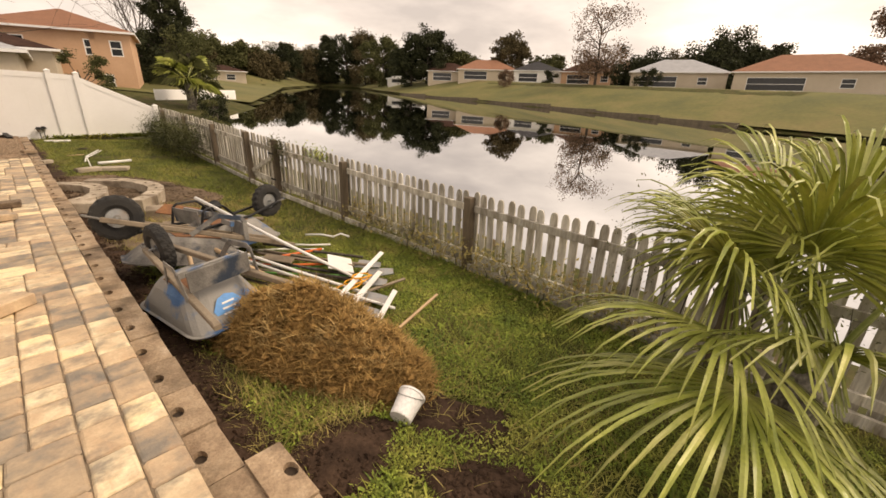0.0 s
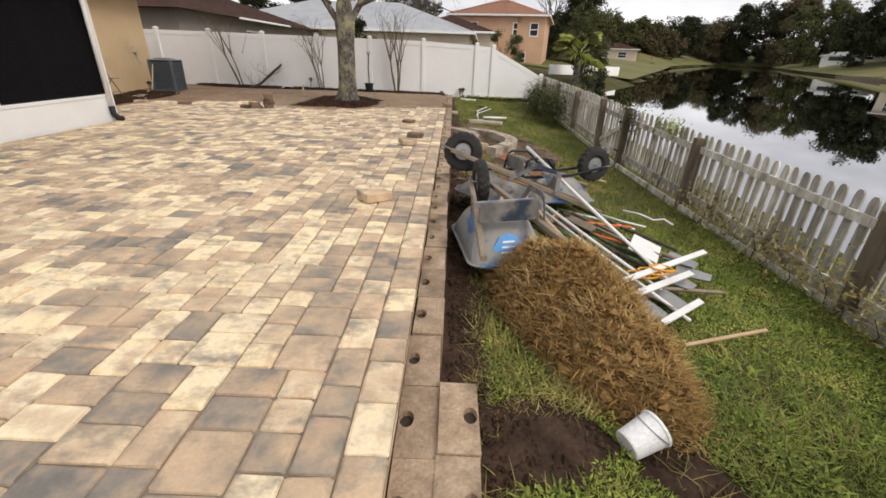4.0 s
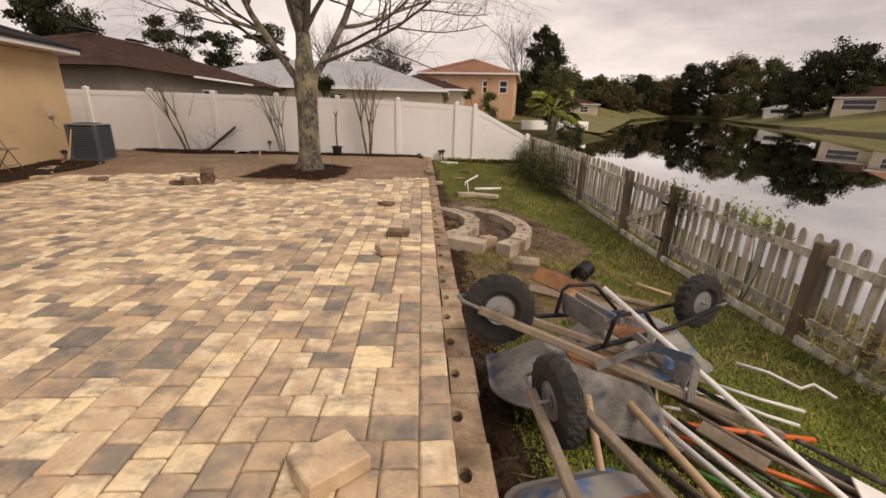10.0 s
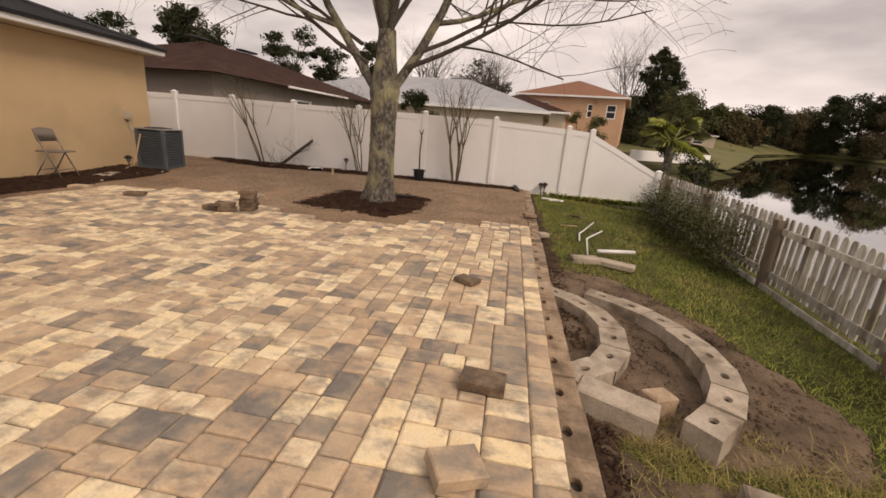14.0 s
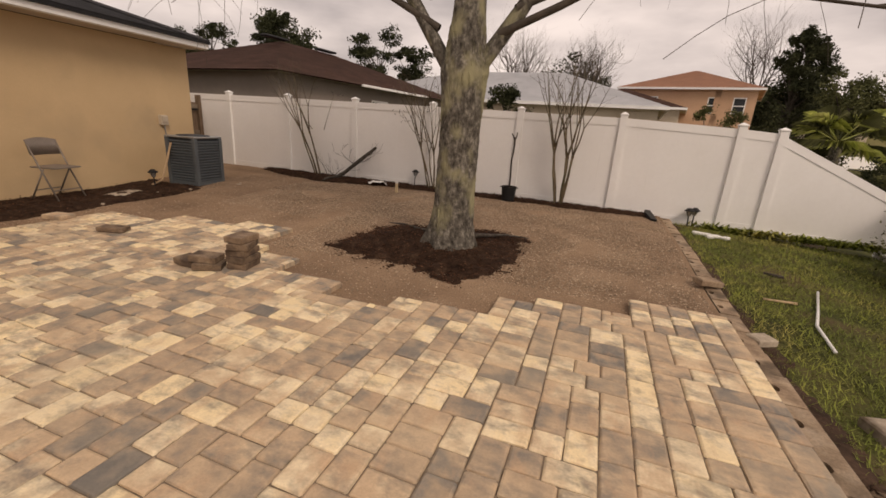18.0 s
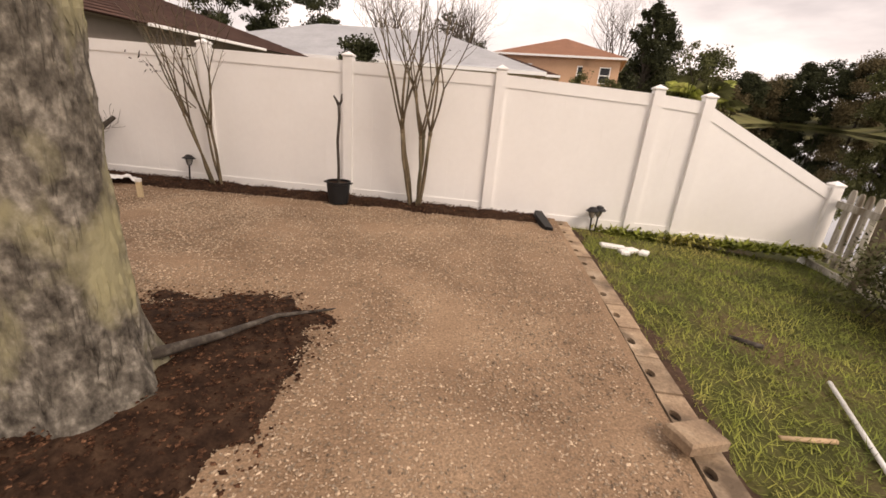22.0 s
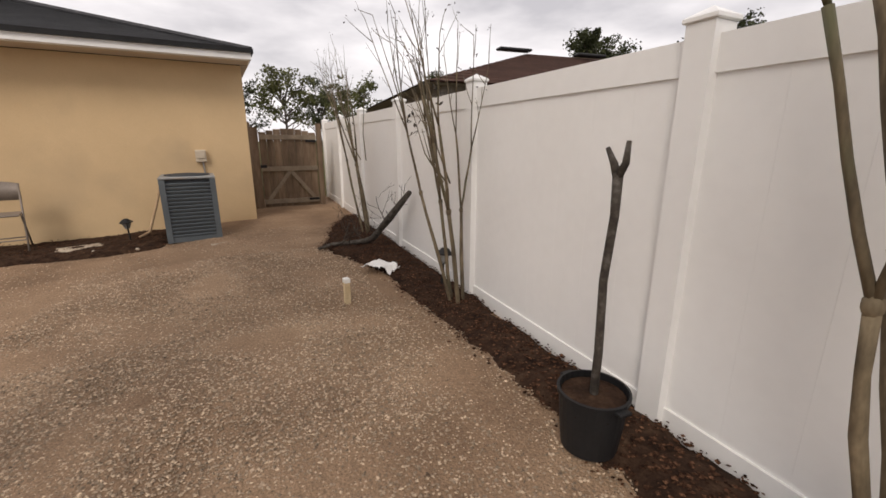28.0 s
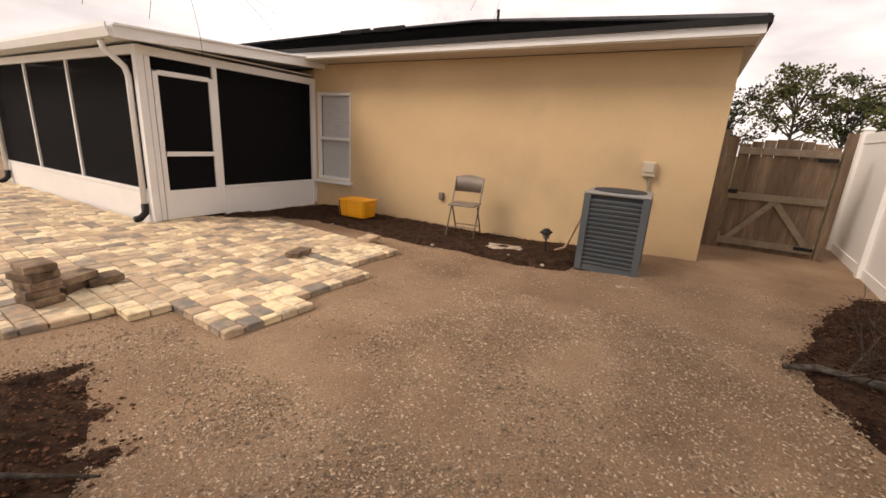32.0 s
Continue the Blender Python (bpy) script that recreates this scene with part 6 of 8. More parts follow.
# ---- concrete block arcs and the loose blocks ----
def block_with_hole(L, W, H, taper=0.0, holes=((0.0, 0.0),), r=0.035, bev=0.006):
    """A concrete block with round cores open at the top; returns the body and the dirt in its cores."""
    s, dirt = Shape(), Shape()
    n = len(holes)
    seg = L / n
    for h, (ox, oy) in enumerate(holes):
        x0, x1 = -L / 2 + h * seg, -L / 2 + (h + 1) * seg
        cx = (x0 + x1) / 2 + ox
        rim, ring, low = [], [], []
        m = 12
        for k in range(m):
            a = 2 * math.pi * k / m
            dx, dy = math.cos(a), math.sin(a)
            t = min((x1 - cx) / dx if dx > 1e-6 else 1e9, (x0 - cx) / dx if dx < -1e-6 else 1e9, (W / 2 - oy) / dy if dy > 1e-6 else 1e9, (-W / 2 - oy) / dy if dy < -1e-6 else 1e9)
            rim.append((cx + dx * t, oy + dy * t, H))
            ring.append((cx + dx * r * 1.25, oy + dy * r * 0.85, H))
            low.append((cx + dx * r * 1.25, oy + dy * r * 0.85, H - 0.045))
        corners = [(x1, W / 2), (x0, W / 2), (x0, -W / 2), (x1, -W / 2)]
        base = len(s.v)
        s.v += rim + ring + low
        for k in range(m):
            q = (k + 1) % m
            s.f += [(base + k, base + q, base + m + q, base + m + k), (base + m + k, base + m + q, base + 2 * m + q, base + 2 * m + k)]
            pa, pb = rim[k], rim[q]
            for c in corners:
                ang = math.atan2(c[1] - oy, c[0] - cx) % (2 * math.pi)
                if 2 * math.pi * k / m < ang < 2 * math.pi * (k + 1) / m:
                    s.v.append((c[0], c[1], H))
                    s.f.append((base + k, len(s.v) - 1, base + q))
        dirt.add([(x, y, H - 0.03) for x, y, _ in low], [tuple(range(m))])
    hw = W / 2
    s.add([(-L / 2, -hw, 0), (L / 2, -hw, 0), (L / 2, hw, 0), (-L / 2, hw, 0), (-L / 2, -hw, H), (L / 2, -hw, H), (L / 2, hw, H), (-L / 2, hw, H)], [(0, 1, 5, 4), (1, 2, 6, 5), (2, 3, 7, 6), (3, 0, 4, 7), (3, 2, 1, 0)])
    if taper:
        s.v = [(x * (1 + taper * y / W), y, z) for x, y, z in s.v]
        dirt.v = [(x * (1 + taper * y / W), y, z) for x, y, z in dirt.v]
    return s, dirt


def block_arc(c, R, a0, a1, n, W, ztop, label):
    t = thing("block_arc", label, "block wall", (c[0], c[1], ztop - 0.22), group="curved block walls")
    step = (a1 - a0) / n
    L = 2 * R * math.sin(radians(step / 2)) * 0.985
    body, dirt = block_with_hole(L, W, 0.22, taper=W / R * 0.9)
    bm, dm = body.mesh("block", M_CONCRETE), dirt.mesh("core_fill", M_HOLE)
    rng = random.Random(n)
    for k in range(n):
        a = radians(a0 + (k + 0.5) * step)
        ob = new("block", bm)
        ob.parent = t
        ob.matrix_basis = Matrix.Translation((R * math.cos(a), R * math.sin(a), rng.uniform(-0.01, 0.01))) @ pose(0, 0, 0, rng.uniform(-1.5, 1.5), rng.uniform(-1.5, 1.5), math.degrees(a) - 90)
        d = new("core_fill", dm)
        d.parent = ob
    return t


block_arc((-0.35, 7.0), 0.96, -60, 66, 6, 0.22, -0.13, "inner curved row of pale concrete wall blocks")
block_arc((0.03, 6.799), 1.3, -50, 66, 8, 0.22, -0.14, "outer curved row of pale concrete wall blocks")


def loose_block(at, rot, size, material, label, name="concrete_block"):
    ob = part(name, Shape().box((0, 0, size[2] / 2), size, bev=0.012), material)
    ob.matrix_basis = pose(*at, *rot)
    return tagged(ob, label, "block")


loose_block((0.42, 5.987, -0.33), (0, 3, -22), (0.5, 0.22, 0.21), M_CONCRETE, "loose pale concrete wall block at the end of the arc")
loose_block((0.72, 6.108, -0.3), (0, 5, 30), (0.2, 0.14, 0.17), M_KERB, "dark red-brown brick leaning on a block", "brick")
loose_block((1.06, 5.348, -0.33), (8, 0, -15), (0.3, 0.2, 0.15), M_CONCRETE, "grey concrete block lying in the dry grass")
loose_block((0.78, 9.468, -0.24), (0, 0, 15), (0.42, 0.2, 0.09), M_CONCRETE, "pale concrete block on the lawn")
loose_block((1.2, 9.439, -0.25), (0, 0, -25), (0.5, 0.2, 0.08), M_CONCRETE, "pale concrete block on the lawn")
loose_block((0.22, 10.278, -0.12), (0, 0, 30), (0.18, 0.14, 0.07), M_CONCRETE, "small stone on the kerb")
loose_block((0.03, 11.382, -0.02), (0, 4, 22), (0.24, 0.16, 0.07), M_KERB, "loose tan paver lying on the kerb", "paver_brick")
for k, (x, y, sx, sy) in enumerate(((0.62, 14.72, 0.3, 0.1), (0.8, 14.63, 0.2, 0.12), (0.95, 14.58, 0.16, 0.1), (0.7, 14.53, 0.14, 0.1))):
    loose_block((x, y, -0.125), (0, 3, 30 * k), (sx, sy, 0.05), M_PVC, "broken white concrete scrap on the grass", "rubble")

# pipes and sticks on the far lawn
for nm, pts, r, m, lab, cat in (("pvc_pipe", [(1.39, 12.3, -0.16), (1.1, 11.527, -0.17), (0.94, 11.121, -0.17), (0.86, 10.564, -0.18)], 0.014, M_PVC, "long thin white pipe lying on the grass", "pipe"),
                                ("pvc_pipe", [(1.0, 9.754, -0.12), (1.62, 10.106, -0.16)], 0.03, M_PVC, "white plastic pipe across the blocks", "pipe"),
                                ("pvc_pipe", [(0.86, 9.706, -0.2), (0.84, 9.897, 0.02), (1.1, 10.183, 0.1)], 0.012, M_PVC, "bent white pipe standing on the lawn", "pipe"),
                                ("stick", [(0.66, 11.672, -0.16), (0.98, 11.701, -0.16)], 0.014, M_PALEWOOD, "short broken yellow stick on the grass", "stick"),
                                ("stick", [(0.98, 12.773, -0.15), (1.15, 12.631, -0.13)], 0.02, M_STAKE, "dark wood scrap on the grass", "stick"),
                                ("timber", [(1.5, 4.964, -0.36), (2.25, 4.642, -0.43)], 0.03, M_OLDWOOD, "thin weathered timber on the grass", "timber"),
                                ("timber", [(2.35, 5.238, -0.43), (2.65, 5.01, -0.47)], 0.02, M_PALEWOOD, "short pale timber offcut on the grass", "timber")):
    tagged(part(nm, Shape().tube(pts, r, 10), m, smooth=True), lab, cat)


pipe = thing("black_pipe", "short black corrugated pipe lying on the grass", "pipe", (1.75, 5.35, lawn_z(1.75, 5.35) + 0.1))
pipe.matrix_basis = pipe.matrix_basis @ pose(0, 0, 0, 90, 0, -38)
prof = []
for k in range(13):
    prof += [(0.088, -0.17 + 0.026 * k), (0.096, -0.16 + 0.026 * k)]
tube_wall = Shape().lathe((0, 0, 0), prof + [(0.08, 0.152), (0.08, -0.17), (0.088, -0.17)], 20)
tube_wall.f = tube_wall.f[:-2]
part("pipe_wall", tube_wall, M_BLACK, pipe)


# ---- overturned wheelbarrows ----
def wheelbarrow(label, tray_mat, rail_mat, logo=False, tube_frame=False):
    """Built standing; x points to the wheel."""
    t = thing("wheelbarrow", label, "wheelbarrow", group="overturned wheelbarrows")
    zb, zr = 0.33, 0.58
    s = Shape()
    bottom, rim = (-0.28, 0.3, 0.24), (-0.52, 0.55, 0.36)

    def ring(x0, x1, w, z, c):
        w, c = w * 0.84, c * 1.4
        pts = []
        for cx, cy, a0 in ((x1 - c, -w + c, -90), (x1 - c, w - c, 0), (x0 + c, w - c, 90), (x0 + c, -w + c, 180)):
            pts += [(cx + c * math.cos(radians(a0 + 22.5 * k)), cy + c * math.sin(radians(a0 + 22.5 * k)), z) for k in range(5)]
        return pts

    outer = [ring(*bottom, zb, 0.09), ring(-0.33, 0.36, 0.28, zb + 0.05, 0.1), ring(-0.46, 0.5, 0.34, zr - 0.06, 0.1), ring(*rim, zr, 0.1), ring(-0.545, 0.575, 0.385, zr, 0.1), ring(-0.54, 0.57, 0.38, zr + 0.012, 0.1)]
    inner = [ring(-0.51, 0.54, 0.352, zr + 0.012, 0.1), ring(-0.32, 0.35, 0.27, zb + 0.06, 0.1), ring(-0.27, 0.29, 0.23, zb + 0.015, 0.09)]
    rings = outer + inner
    for rg in rings:
        s.v += rg
    for k in range(len(rings) - 1):
        for i in range(20):
            s.f.append((20 * k + i, 20 * k + (i + 1) % 20, 20 * k + 20 + (i + 1) % 20, 20 * k + 20 + i))
    s.f += [tuple(range(19, -1, -1)), tuple(20 * (len(rings) - 1) + i for i in range(20))]
    tray = part("tray", s, tray_mat, t, smooth=False)
    part("rust_patch", Shape().box((-0.02, 0, zb - 0.004), (0.4, 0.36, 0.006)), M_RUST, tray, "rusted patch under the tray")
    if logo:
        b = Shape().prism([(-0.1, -0.08), (0.1, -0.08), (0.12, 0.0), (0.06, 0.08), (0.0, 0.1), (-0.06, 0.08), (-0.12, 0.0)], 0, 0.004)
        ob = part("badge", b, M_LOGO, tray, "bright blue badge")
        ob.matrix_basis = Matrix.Translation((-0.425, 0.0, (zb + zr) / 2 + 0.02)) @ Matrix(((0, 0, -1, 0), (-1, 0, 0, 0), (0, 1, 0, 0), (0, 0, 0, 1))) @ pose(0, 0, 0, -30, 0, 180)
        for k in range(3):
            part("badge_bar", Shape().box((0, -0.045 + 0.04 * k, 0.006), (0.13 - 0.02 * k, 0.014, 0.003)), M_PVC, ob)
    for sy in (-1, 1):
        a, b = Vector((0.74, 0.075 * sy, 0.22)), Vector((-0.92, 0.3 * sy, 0.34))
        if tube_frame:
            part("handle_rail", Shape().tube([a, a.lerp(b, 0.3) + Vector((0, 0, 0.05)), b.lerp(a, 0.2), b], 0.017, 8), M_BLACK, t, smooth=True)
        else:
            d = b - a
            m = Matrix.Rotation(math.atan2(d.y, d.x), 4, "Z") @ Matrix.Rotation(-math.atan2(d.z, math.hypot(d.x, d.y)), 4, "Y")
            part("handle_rail", Shape().box((a + b) / 2, (d.length, 0.045, 0.045), m=m, bev=0.006), rail_mat, t)
        # steel leg strap with foot
        leg = [(0.05, 0.2 * sy, 0.3), (-0.12, 0.23 * sy, 0.13), (-0.16, 0.24 * sy, 0.1), (-0.36, 0.26 * sy, 0.1), (-0.4, 0.265 * sy, 0.13), (-0.44, 0.26 * sy, 0.31)]
        strap = Shape()
        if tube_frame:
            strap.tube(leg, 0.014, 7)
        else:
            for p, q in zip(leg, leg[1:]):
                p, q = Vector(p), Vector(q)
                d = q - p
                m = Matrix.Rotation(math.atan2(d.y, d.x), 4, "Z") @ Matrix.Rotation(-math.atan2(d.z, math.hypot(d.x, d.y)), 4, "Y")
                strap.box((p + q) / 2, (d.length + 0.02, 0.008, 0.045), m=m, bev=0.002)
        part("leg", strap, M_BLACK if tube_frame else M_BARROWGREY, t)
    part("leg_brace", Shape().box((-0.3, 0, 0.17), (0.03, 0.46, 0.05), bev=0.004), M_BARROWBLUE, t)
    part("cross_plate", Shape().box((-0.42, 0, 0.2), (0.012, 0.44, 0.16), m=Matrix.Rotation(radians(8), 4, "Y"), bev=0.003), M_BARROWGREY, t)
    part("nose_guard", Shape().tube([(0.7, -0.08, 0.22), (0.84, -0.07, 0.2), (0.87, 0, 0.2), (0.84, 0.07, 0.2), (0.7, 0.08, 0.22)], 0.011, 6), M_BARROWGREY, t)
    w = part("wheel", Shape().lathe((0, 0, 0), [(0.082, -0.03), (0.088, -0.037), (0.092, -0.02), (0.092, 0.02), (0.088, 0.037), (0.082, 0.03)], 24), M_GALV, t)
    w.matrix_basis = Matrix.Translation((0.62, 0, 0.2)) @ pose(0, 0, 0, 90, 0, 0)
    ty = Shape()
    prof = [(0.088, -0.03), (0.12, -0.054), (0.17, -0.052), (0.19, -0.042), (0.198, -0.022), (0.2, 0.0), (0.198, 0.022), (0.19, 0.042), (0.17, 0.052), (0.12, 0.054), (0.088, 0.03)]
    ty.lathe((0, 0, 0), prof, 72)
    ty.f = ty.f[:-2]
    # tread lugs staggered on the two shoulders
    for k in range(72):
        for row, ph in ((3, 0), (4, 0), (5, 1), (6, 2), (7, 2)):
            if (k + ph) % 4 < 2:
                x, y, z = ty.v[row * 72 + k]
                ty.v[row * 72 + k] = (x * 1.055, y * 1.055, z)
    part("tyre", ty, M_RUBBER, w)
    disc = Shape().lathe((0, 0, -0.012), [(0.085, 0.0), (0.055, 0.02), (0.03, 0.025), (0.03, 0.05), (0.01, 0.05)], 20)
    part("rim_disc", disc, M_BARROWGREY, w)
    part("axle", Shape().tube([(0, 0, -0.09), (0, 0, 0.09)], 0.01, 8), M_GALV, w)
    return t


def upturned(t, x, y, yaw, tilt=0.0, lean=0.0, z=None):
    """Lays a wheelbarrow on its tray's rim."""
    g = lawn_z(x, y) if z is None else z
    t.matrix_basis = Matrix.Translation((x, y, g + 0.58)) @ Matrix.Rotation(radians(yaw + 90), 4, "Z") @ pose(0, 0, 0, 180 + lean, tilt, 0)


b1 = wheelbarrow("overturned blue wheelbarrow caked in grey mortar, wheel in the air", M_BARROWBLUE, M_OLDWOOD, logo=True)
upturned(b1, 0.54, 1.84, 8, 3.5, -4, -0.19)
b2 = wheelbarrow("overturned grey mortar-caked wheelbarrow with wooden handles", M_BARROWGREY, M_OLDWOOD)
upturned(b2, 0.95, 3.0, 81.5, -14, 10, -0.23)
b3 = wheelbarrow("overturned blue wheelbarrow with a black tubular frame", M_BARROWBLUE, M_OLDWOOD, tube_frame=True)
upturned(b3, 1.33, 3.45, -74, 2, -2, -0.25)


# ---- pile of tools, pipes and boards ----
def long_tool(name, label, category, a, b, r, m, head=None):
    t = thing(name, label, category, a)
    d = Vector(b) - Vector(a)
    part("shaft", Shape().tube([(0, 0, 0), d * 0.5 + Vector((0, 0, -0.01)), d], r, 9), m, t, smooth=True)
    if head == "shovel":
        sh = Shape()
        for i in range(5):
            u = i / 4
            for j in range(5):
                v = j / 4 - 0.5
                sh.v.append((0.28 * u - 0.02, v * 0.22 * (1 - 0.35 * u * u), 0.03 * (4 * v * v) + 0.01))
        sh.f = [(i * 5 + j, i * 5 + j + 1, i * 5 + 6 + j, i * 5 + 5 + j) for i in range(4) for j in range(4)]
        k = len(sh.v)
        sh.v += [(x, y, z - 0.006) for x, y, z in sh.v]
        sh.f += [(p + k, s_ + k, r_ + k, q + k) for p, q, r_, s_ in list(sh.f)]
        ob = part("blade", sh, M_GALV, t, "worn steel blade", smooth=True)
        ob.matrix_basis = Matrix.Translation(d) @ Matrix.Rotation(math.atan2(d.y, d.x), 4, "Z")
    elif head == "rake":
        ob = part("rake_head", Shape().box((0, 0, 0), (0.025, 0.38, 0.025), bev=0.004), M_RUST, t)
        ob.matrix_basis = Matrix.Translation(d) @ Matrix.Rotation(math.atan2(d.y, d.x), 4, "Z")
        for k in range(12):
            part("tine", Shape().tube([(0.0, -0.18 + 0.0327 * k, 0), (0.03, -0.18 + 0.0327 * k, -0.06)], 0.004, 5), M_RUST, ob)
    return t


g = -0.42
long_tool("pole", "long white pole leaning over the wheelbarrows", "pole", (1.03, 3.308, 0.34), (2.15, 1.594, -0.5), 0.017, M_PVC)
long_tool("pole", "long white pipe lying across the tool pile", "pole", (0.95, 3.096, -0.05), (2.05, 1.266, -0.48), 0.016, M_PVC)
long_tool("pole", "long white pipe lying across the tool pile", "pole", (1.1, 2.712, -0.16), (1.95, 1.088, -0.45), 0.014, M_PVC)
long_tool("pole", "pale wooden pole lying beside the wheelbarrow", "pole", (0.9, 2.856, -0.02), (1.35, 1.62, -0.3), 0.022, M_PALEWOOD)
long_tool("shovel", "long-handled shovel with a grey wooden shaft", "shovel", (0.72, 2.664, 0.0), (0.5, 1.506, -0.31), 0.019, M_PALEWOOD)
long_tool("rake", "orange-handled rake with a black head in the tool pile", "rake", (1.0, 2.95, -0.34), (2.14, 2.72, -0.36), 0.016, M_ORANGE)
long_tool("rake", "orange-handled rake in the tool pile", "rake", (2.15, 2.3, -0.42), (1.3, 2.8, -0.36), 0.015, M_ORANGE, "rake")
black_scoop = thing("black_scoop", "black plastic scoop head lying on the grass", "shovel", (2.13, 2.62, lawn_z(2.13, 2.62) + 0.06), -55)
part("scoop", Shape().box((0, 0, 0), (0.24, 0.16, 0.03), bev=0.01), M_BLACK, black_scoop)
part("socket", Shape().tube([(0.1, 0, 0.01), (0.24, 0, 0.03)], 0.022, 8), M_BLACK, black_scoop)
long_tool("shovel", "green-handled shovel in the tool pile", "shovel", (1.25, 2.52, -0.34), (2.25, 1.884, -0.47), 0.014, M_GREEN, "shovel")
long_tool("shovel", "green-handled shovel in the tool pile", "shovel", (1.25, 2.616, -0.36), (2.3, 2.376, -0.48), 0.012, M_GREEN)
for k in range(12):
    a = (0.98 + 0.06 * k, 2.42 + 0.07 * k + 0.1 * math.sin(k * 2.3), -0.36 + 0.03 * (k % 3))
    b = (1.6 + 0.075 * k, 1.3 + 0.09 * k + 0.12 * math.sin(k * 1.7), -0.45 + 0.02 * (k % 3))
    long_tool("shovel" if k % 3 == 0 else "pole", "weathered brown wooden tool handle in the pile", "shovel" if k % 3 == 0 else "pole", a, b, 0.016, M_STAKE if k % 2 else M_OLDWOOD, "shovel" if k % 3 == 0 else None)
for a, b, m, lab in (((1.5, 3.39, -0.4), (1.97, 3.21, -0.45), M_PVC, "thin white lath lying on the grass"), ((2.01, 3.35, -0.44), (2.5, 3.13, -0.5), M_PVC, "thin white lath lying on the grass"),
                     ((1.98, 3.14, -0.43), (2.3, 2.96, -0.47), M_PVC, "thin white lath lying on the grass"), ((1.44, 3.07, -0.4), (1.72, 3.03, -0.41), M_PVC, "short white pipe offcut on the grass"),
                     ((1.48, 3.25, -0.38), (1.3, 2.89, -0.36), M_BRASSWOOD, "short yellow stick in the pile")):
    long_tool("pole", lab, "pole", a, b, 0.013, m)


def board(a, b, w, th, m, label):
    a, b = Vector(a), Vector(b)
    d = b - a
    t = Matrix.Rotation(math.atan2(d.y, d.x), 4, "Z") @ Matrix.Rotation(-math.atan2(d.z, math.hypot(d.x, d.y)), 4, "Y") @ Matrix.Rotation(radians(18), 4, "X")
    ob = part("board", Shape().box((0, 0, 0), (d.length, w, th), bev=0.003), m)
    ob.matrix_basis = Matrix.Translation((a + b) / 2) @ t
    return tagged(ob, label, "board", "loose boards in the pile")


board((1.5, 1.355, -0.3), (2.55, 2.06, -0.32), 0.05, 0.02, M_PVC, "white-painted board poking out of the pile")
board((1.62, 1.293, -0.36), (2.3, 1.77, -0.4), 0.055, 0.02, M_PVC, "white-painted board poking out of the pile")
board((1.7, 1, -0.42), (2.15, 1.329, -0.42), 0.05, 0.02, M_PVC, "short white-painted board on the grass")
board((1.78, 0.821, -0.47), (2.6, 1.177, -0.56), 0.025, 0.02, M_PALEWOOD, "thin pale lath lying on the grass")
board((1.6, 1.488, -0.4), (2.45, 1.532, -0.45), 0.03, 0.02, M_OLDWOOD, "thin weathered lath in the pile")
board((0.95, 4.736, -0.28), (1.9, 4.303, -0.36), 0.1, 0.04, M_OLDWOOD, "weathered timber under the wheelbarrows")
board((1.98, 2.04, -0.38), (2.16, 2.36, -0.36), 0.28, 0.012, M_PVC, "flat pale sheet lying in the pile")
board((1.47, 2.78, -0.3), (1.66, 2.5, -0.32), 0.09, 0.02, M_OLDWOOD, "short grey board lying on the tools")
board((0.9, 4.4, 0.02), (1.2, 4.062, -0.02), 0.2, 0.015, M_RUST, "orange-brown plywood offcut on the wheelbarrows")
tagged(part("yellow_cord", Shape().tube([(1.75 + 0.12 * math.cos(a * 0.7) + 0.01 * a, 1.62 + 0.08 * math.sin(a * 0.7), -0.38 + 0.004 * a) for a in range(26)], 0.009, 6), M_YELLOW, smooth=True), "coil of yellow cord in the tool pile", "cord")
tagged(part("garden_hose_end", Shape().tube([(2.45, 3.72, -0.5), (2.62, 3.58, -0.5), (2.7, 3.38, -0.5), (2.85, 3.43, -0.5), (2.9, 3.29, -0.52)], 0.014, 7), M_PVC, smooth=True), "short bent piece of white hose on the grass", "hose")

# tipped white bucket
bk = thing("bucket", "white plastic bucket tipped over on the dug soil", "bucket", (1.1, -0.06, lawn_z(1.1, -0.06) + 0.09))
bk.matrix_basis = bk.matrix_basis @ pose(0, 0, 0, 72, 0, 112) @ Matrix.Scale(0.64, 4)
part("pail", Shape().lathe((0, 0, -0.13), [(0.105, 0), (0.11, 0.01), (0.13, 0.25), (0.14, 0.255), (0.14, 0.275), (0.128, 0.275), (0.122, 0.24), (0.1, 0.02), (0.02, 0.018)], 26), M_CLOTH, bk, smooth=False)
part("bail_handle", Shape().tube([(0.14 * math.cos(a), 0.14 * math.sin(a) * 0.9, 0.12 - 0.08 * math.sin(a)) for a in [math.pi * k / 10 for k in range(11)]], 0.004, 5), M_GALV, bk)


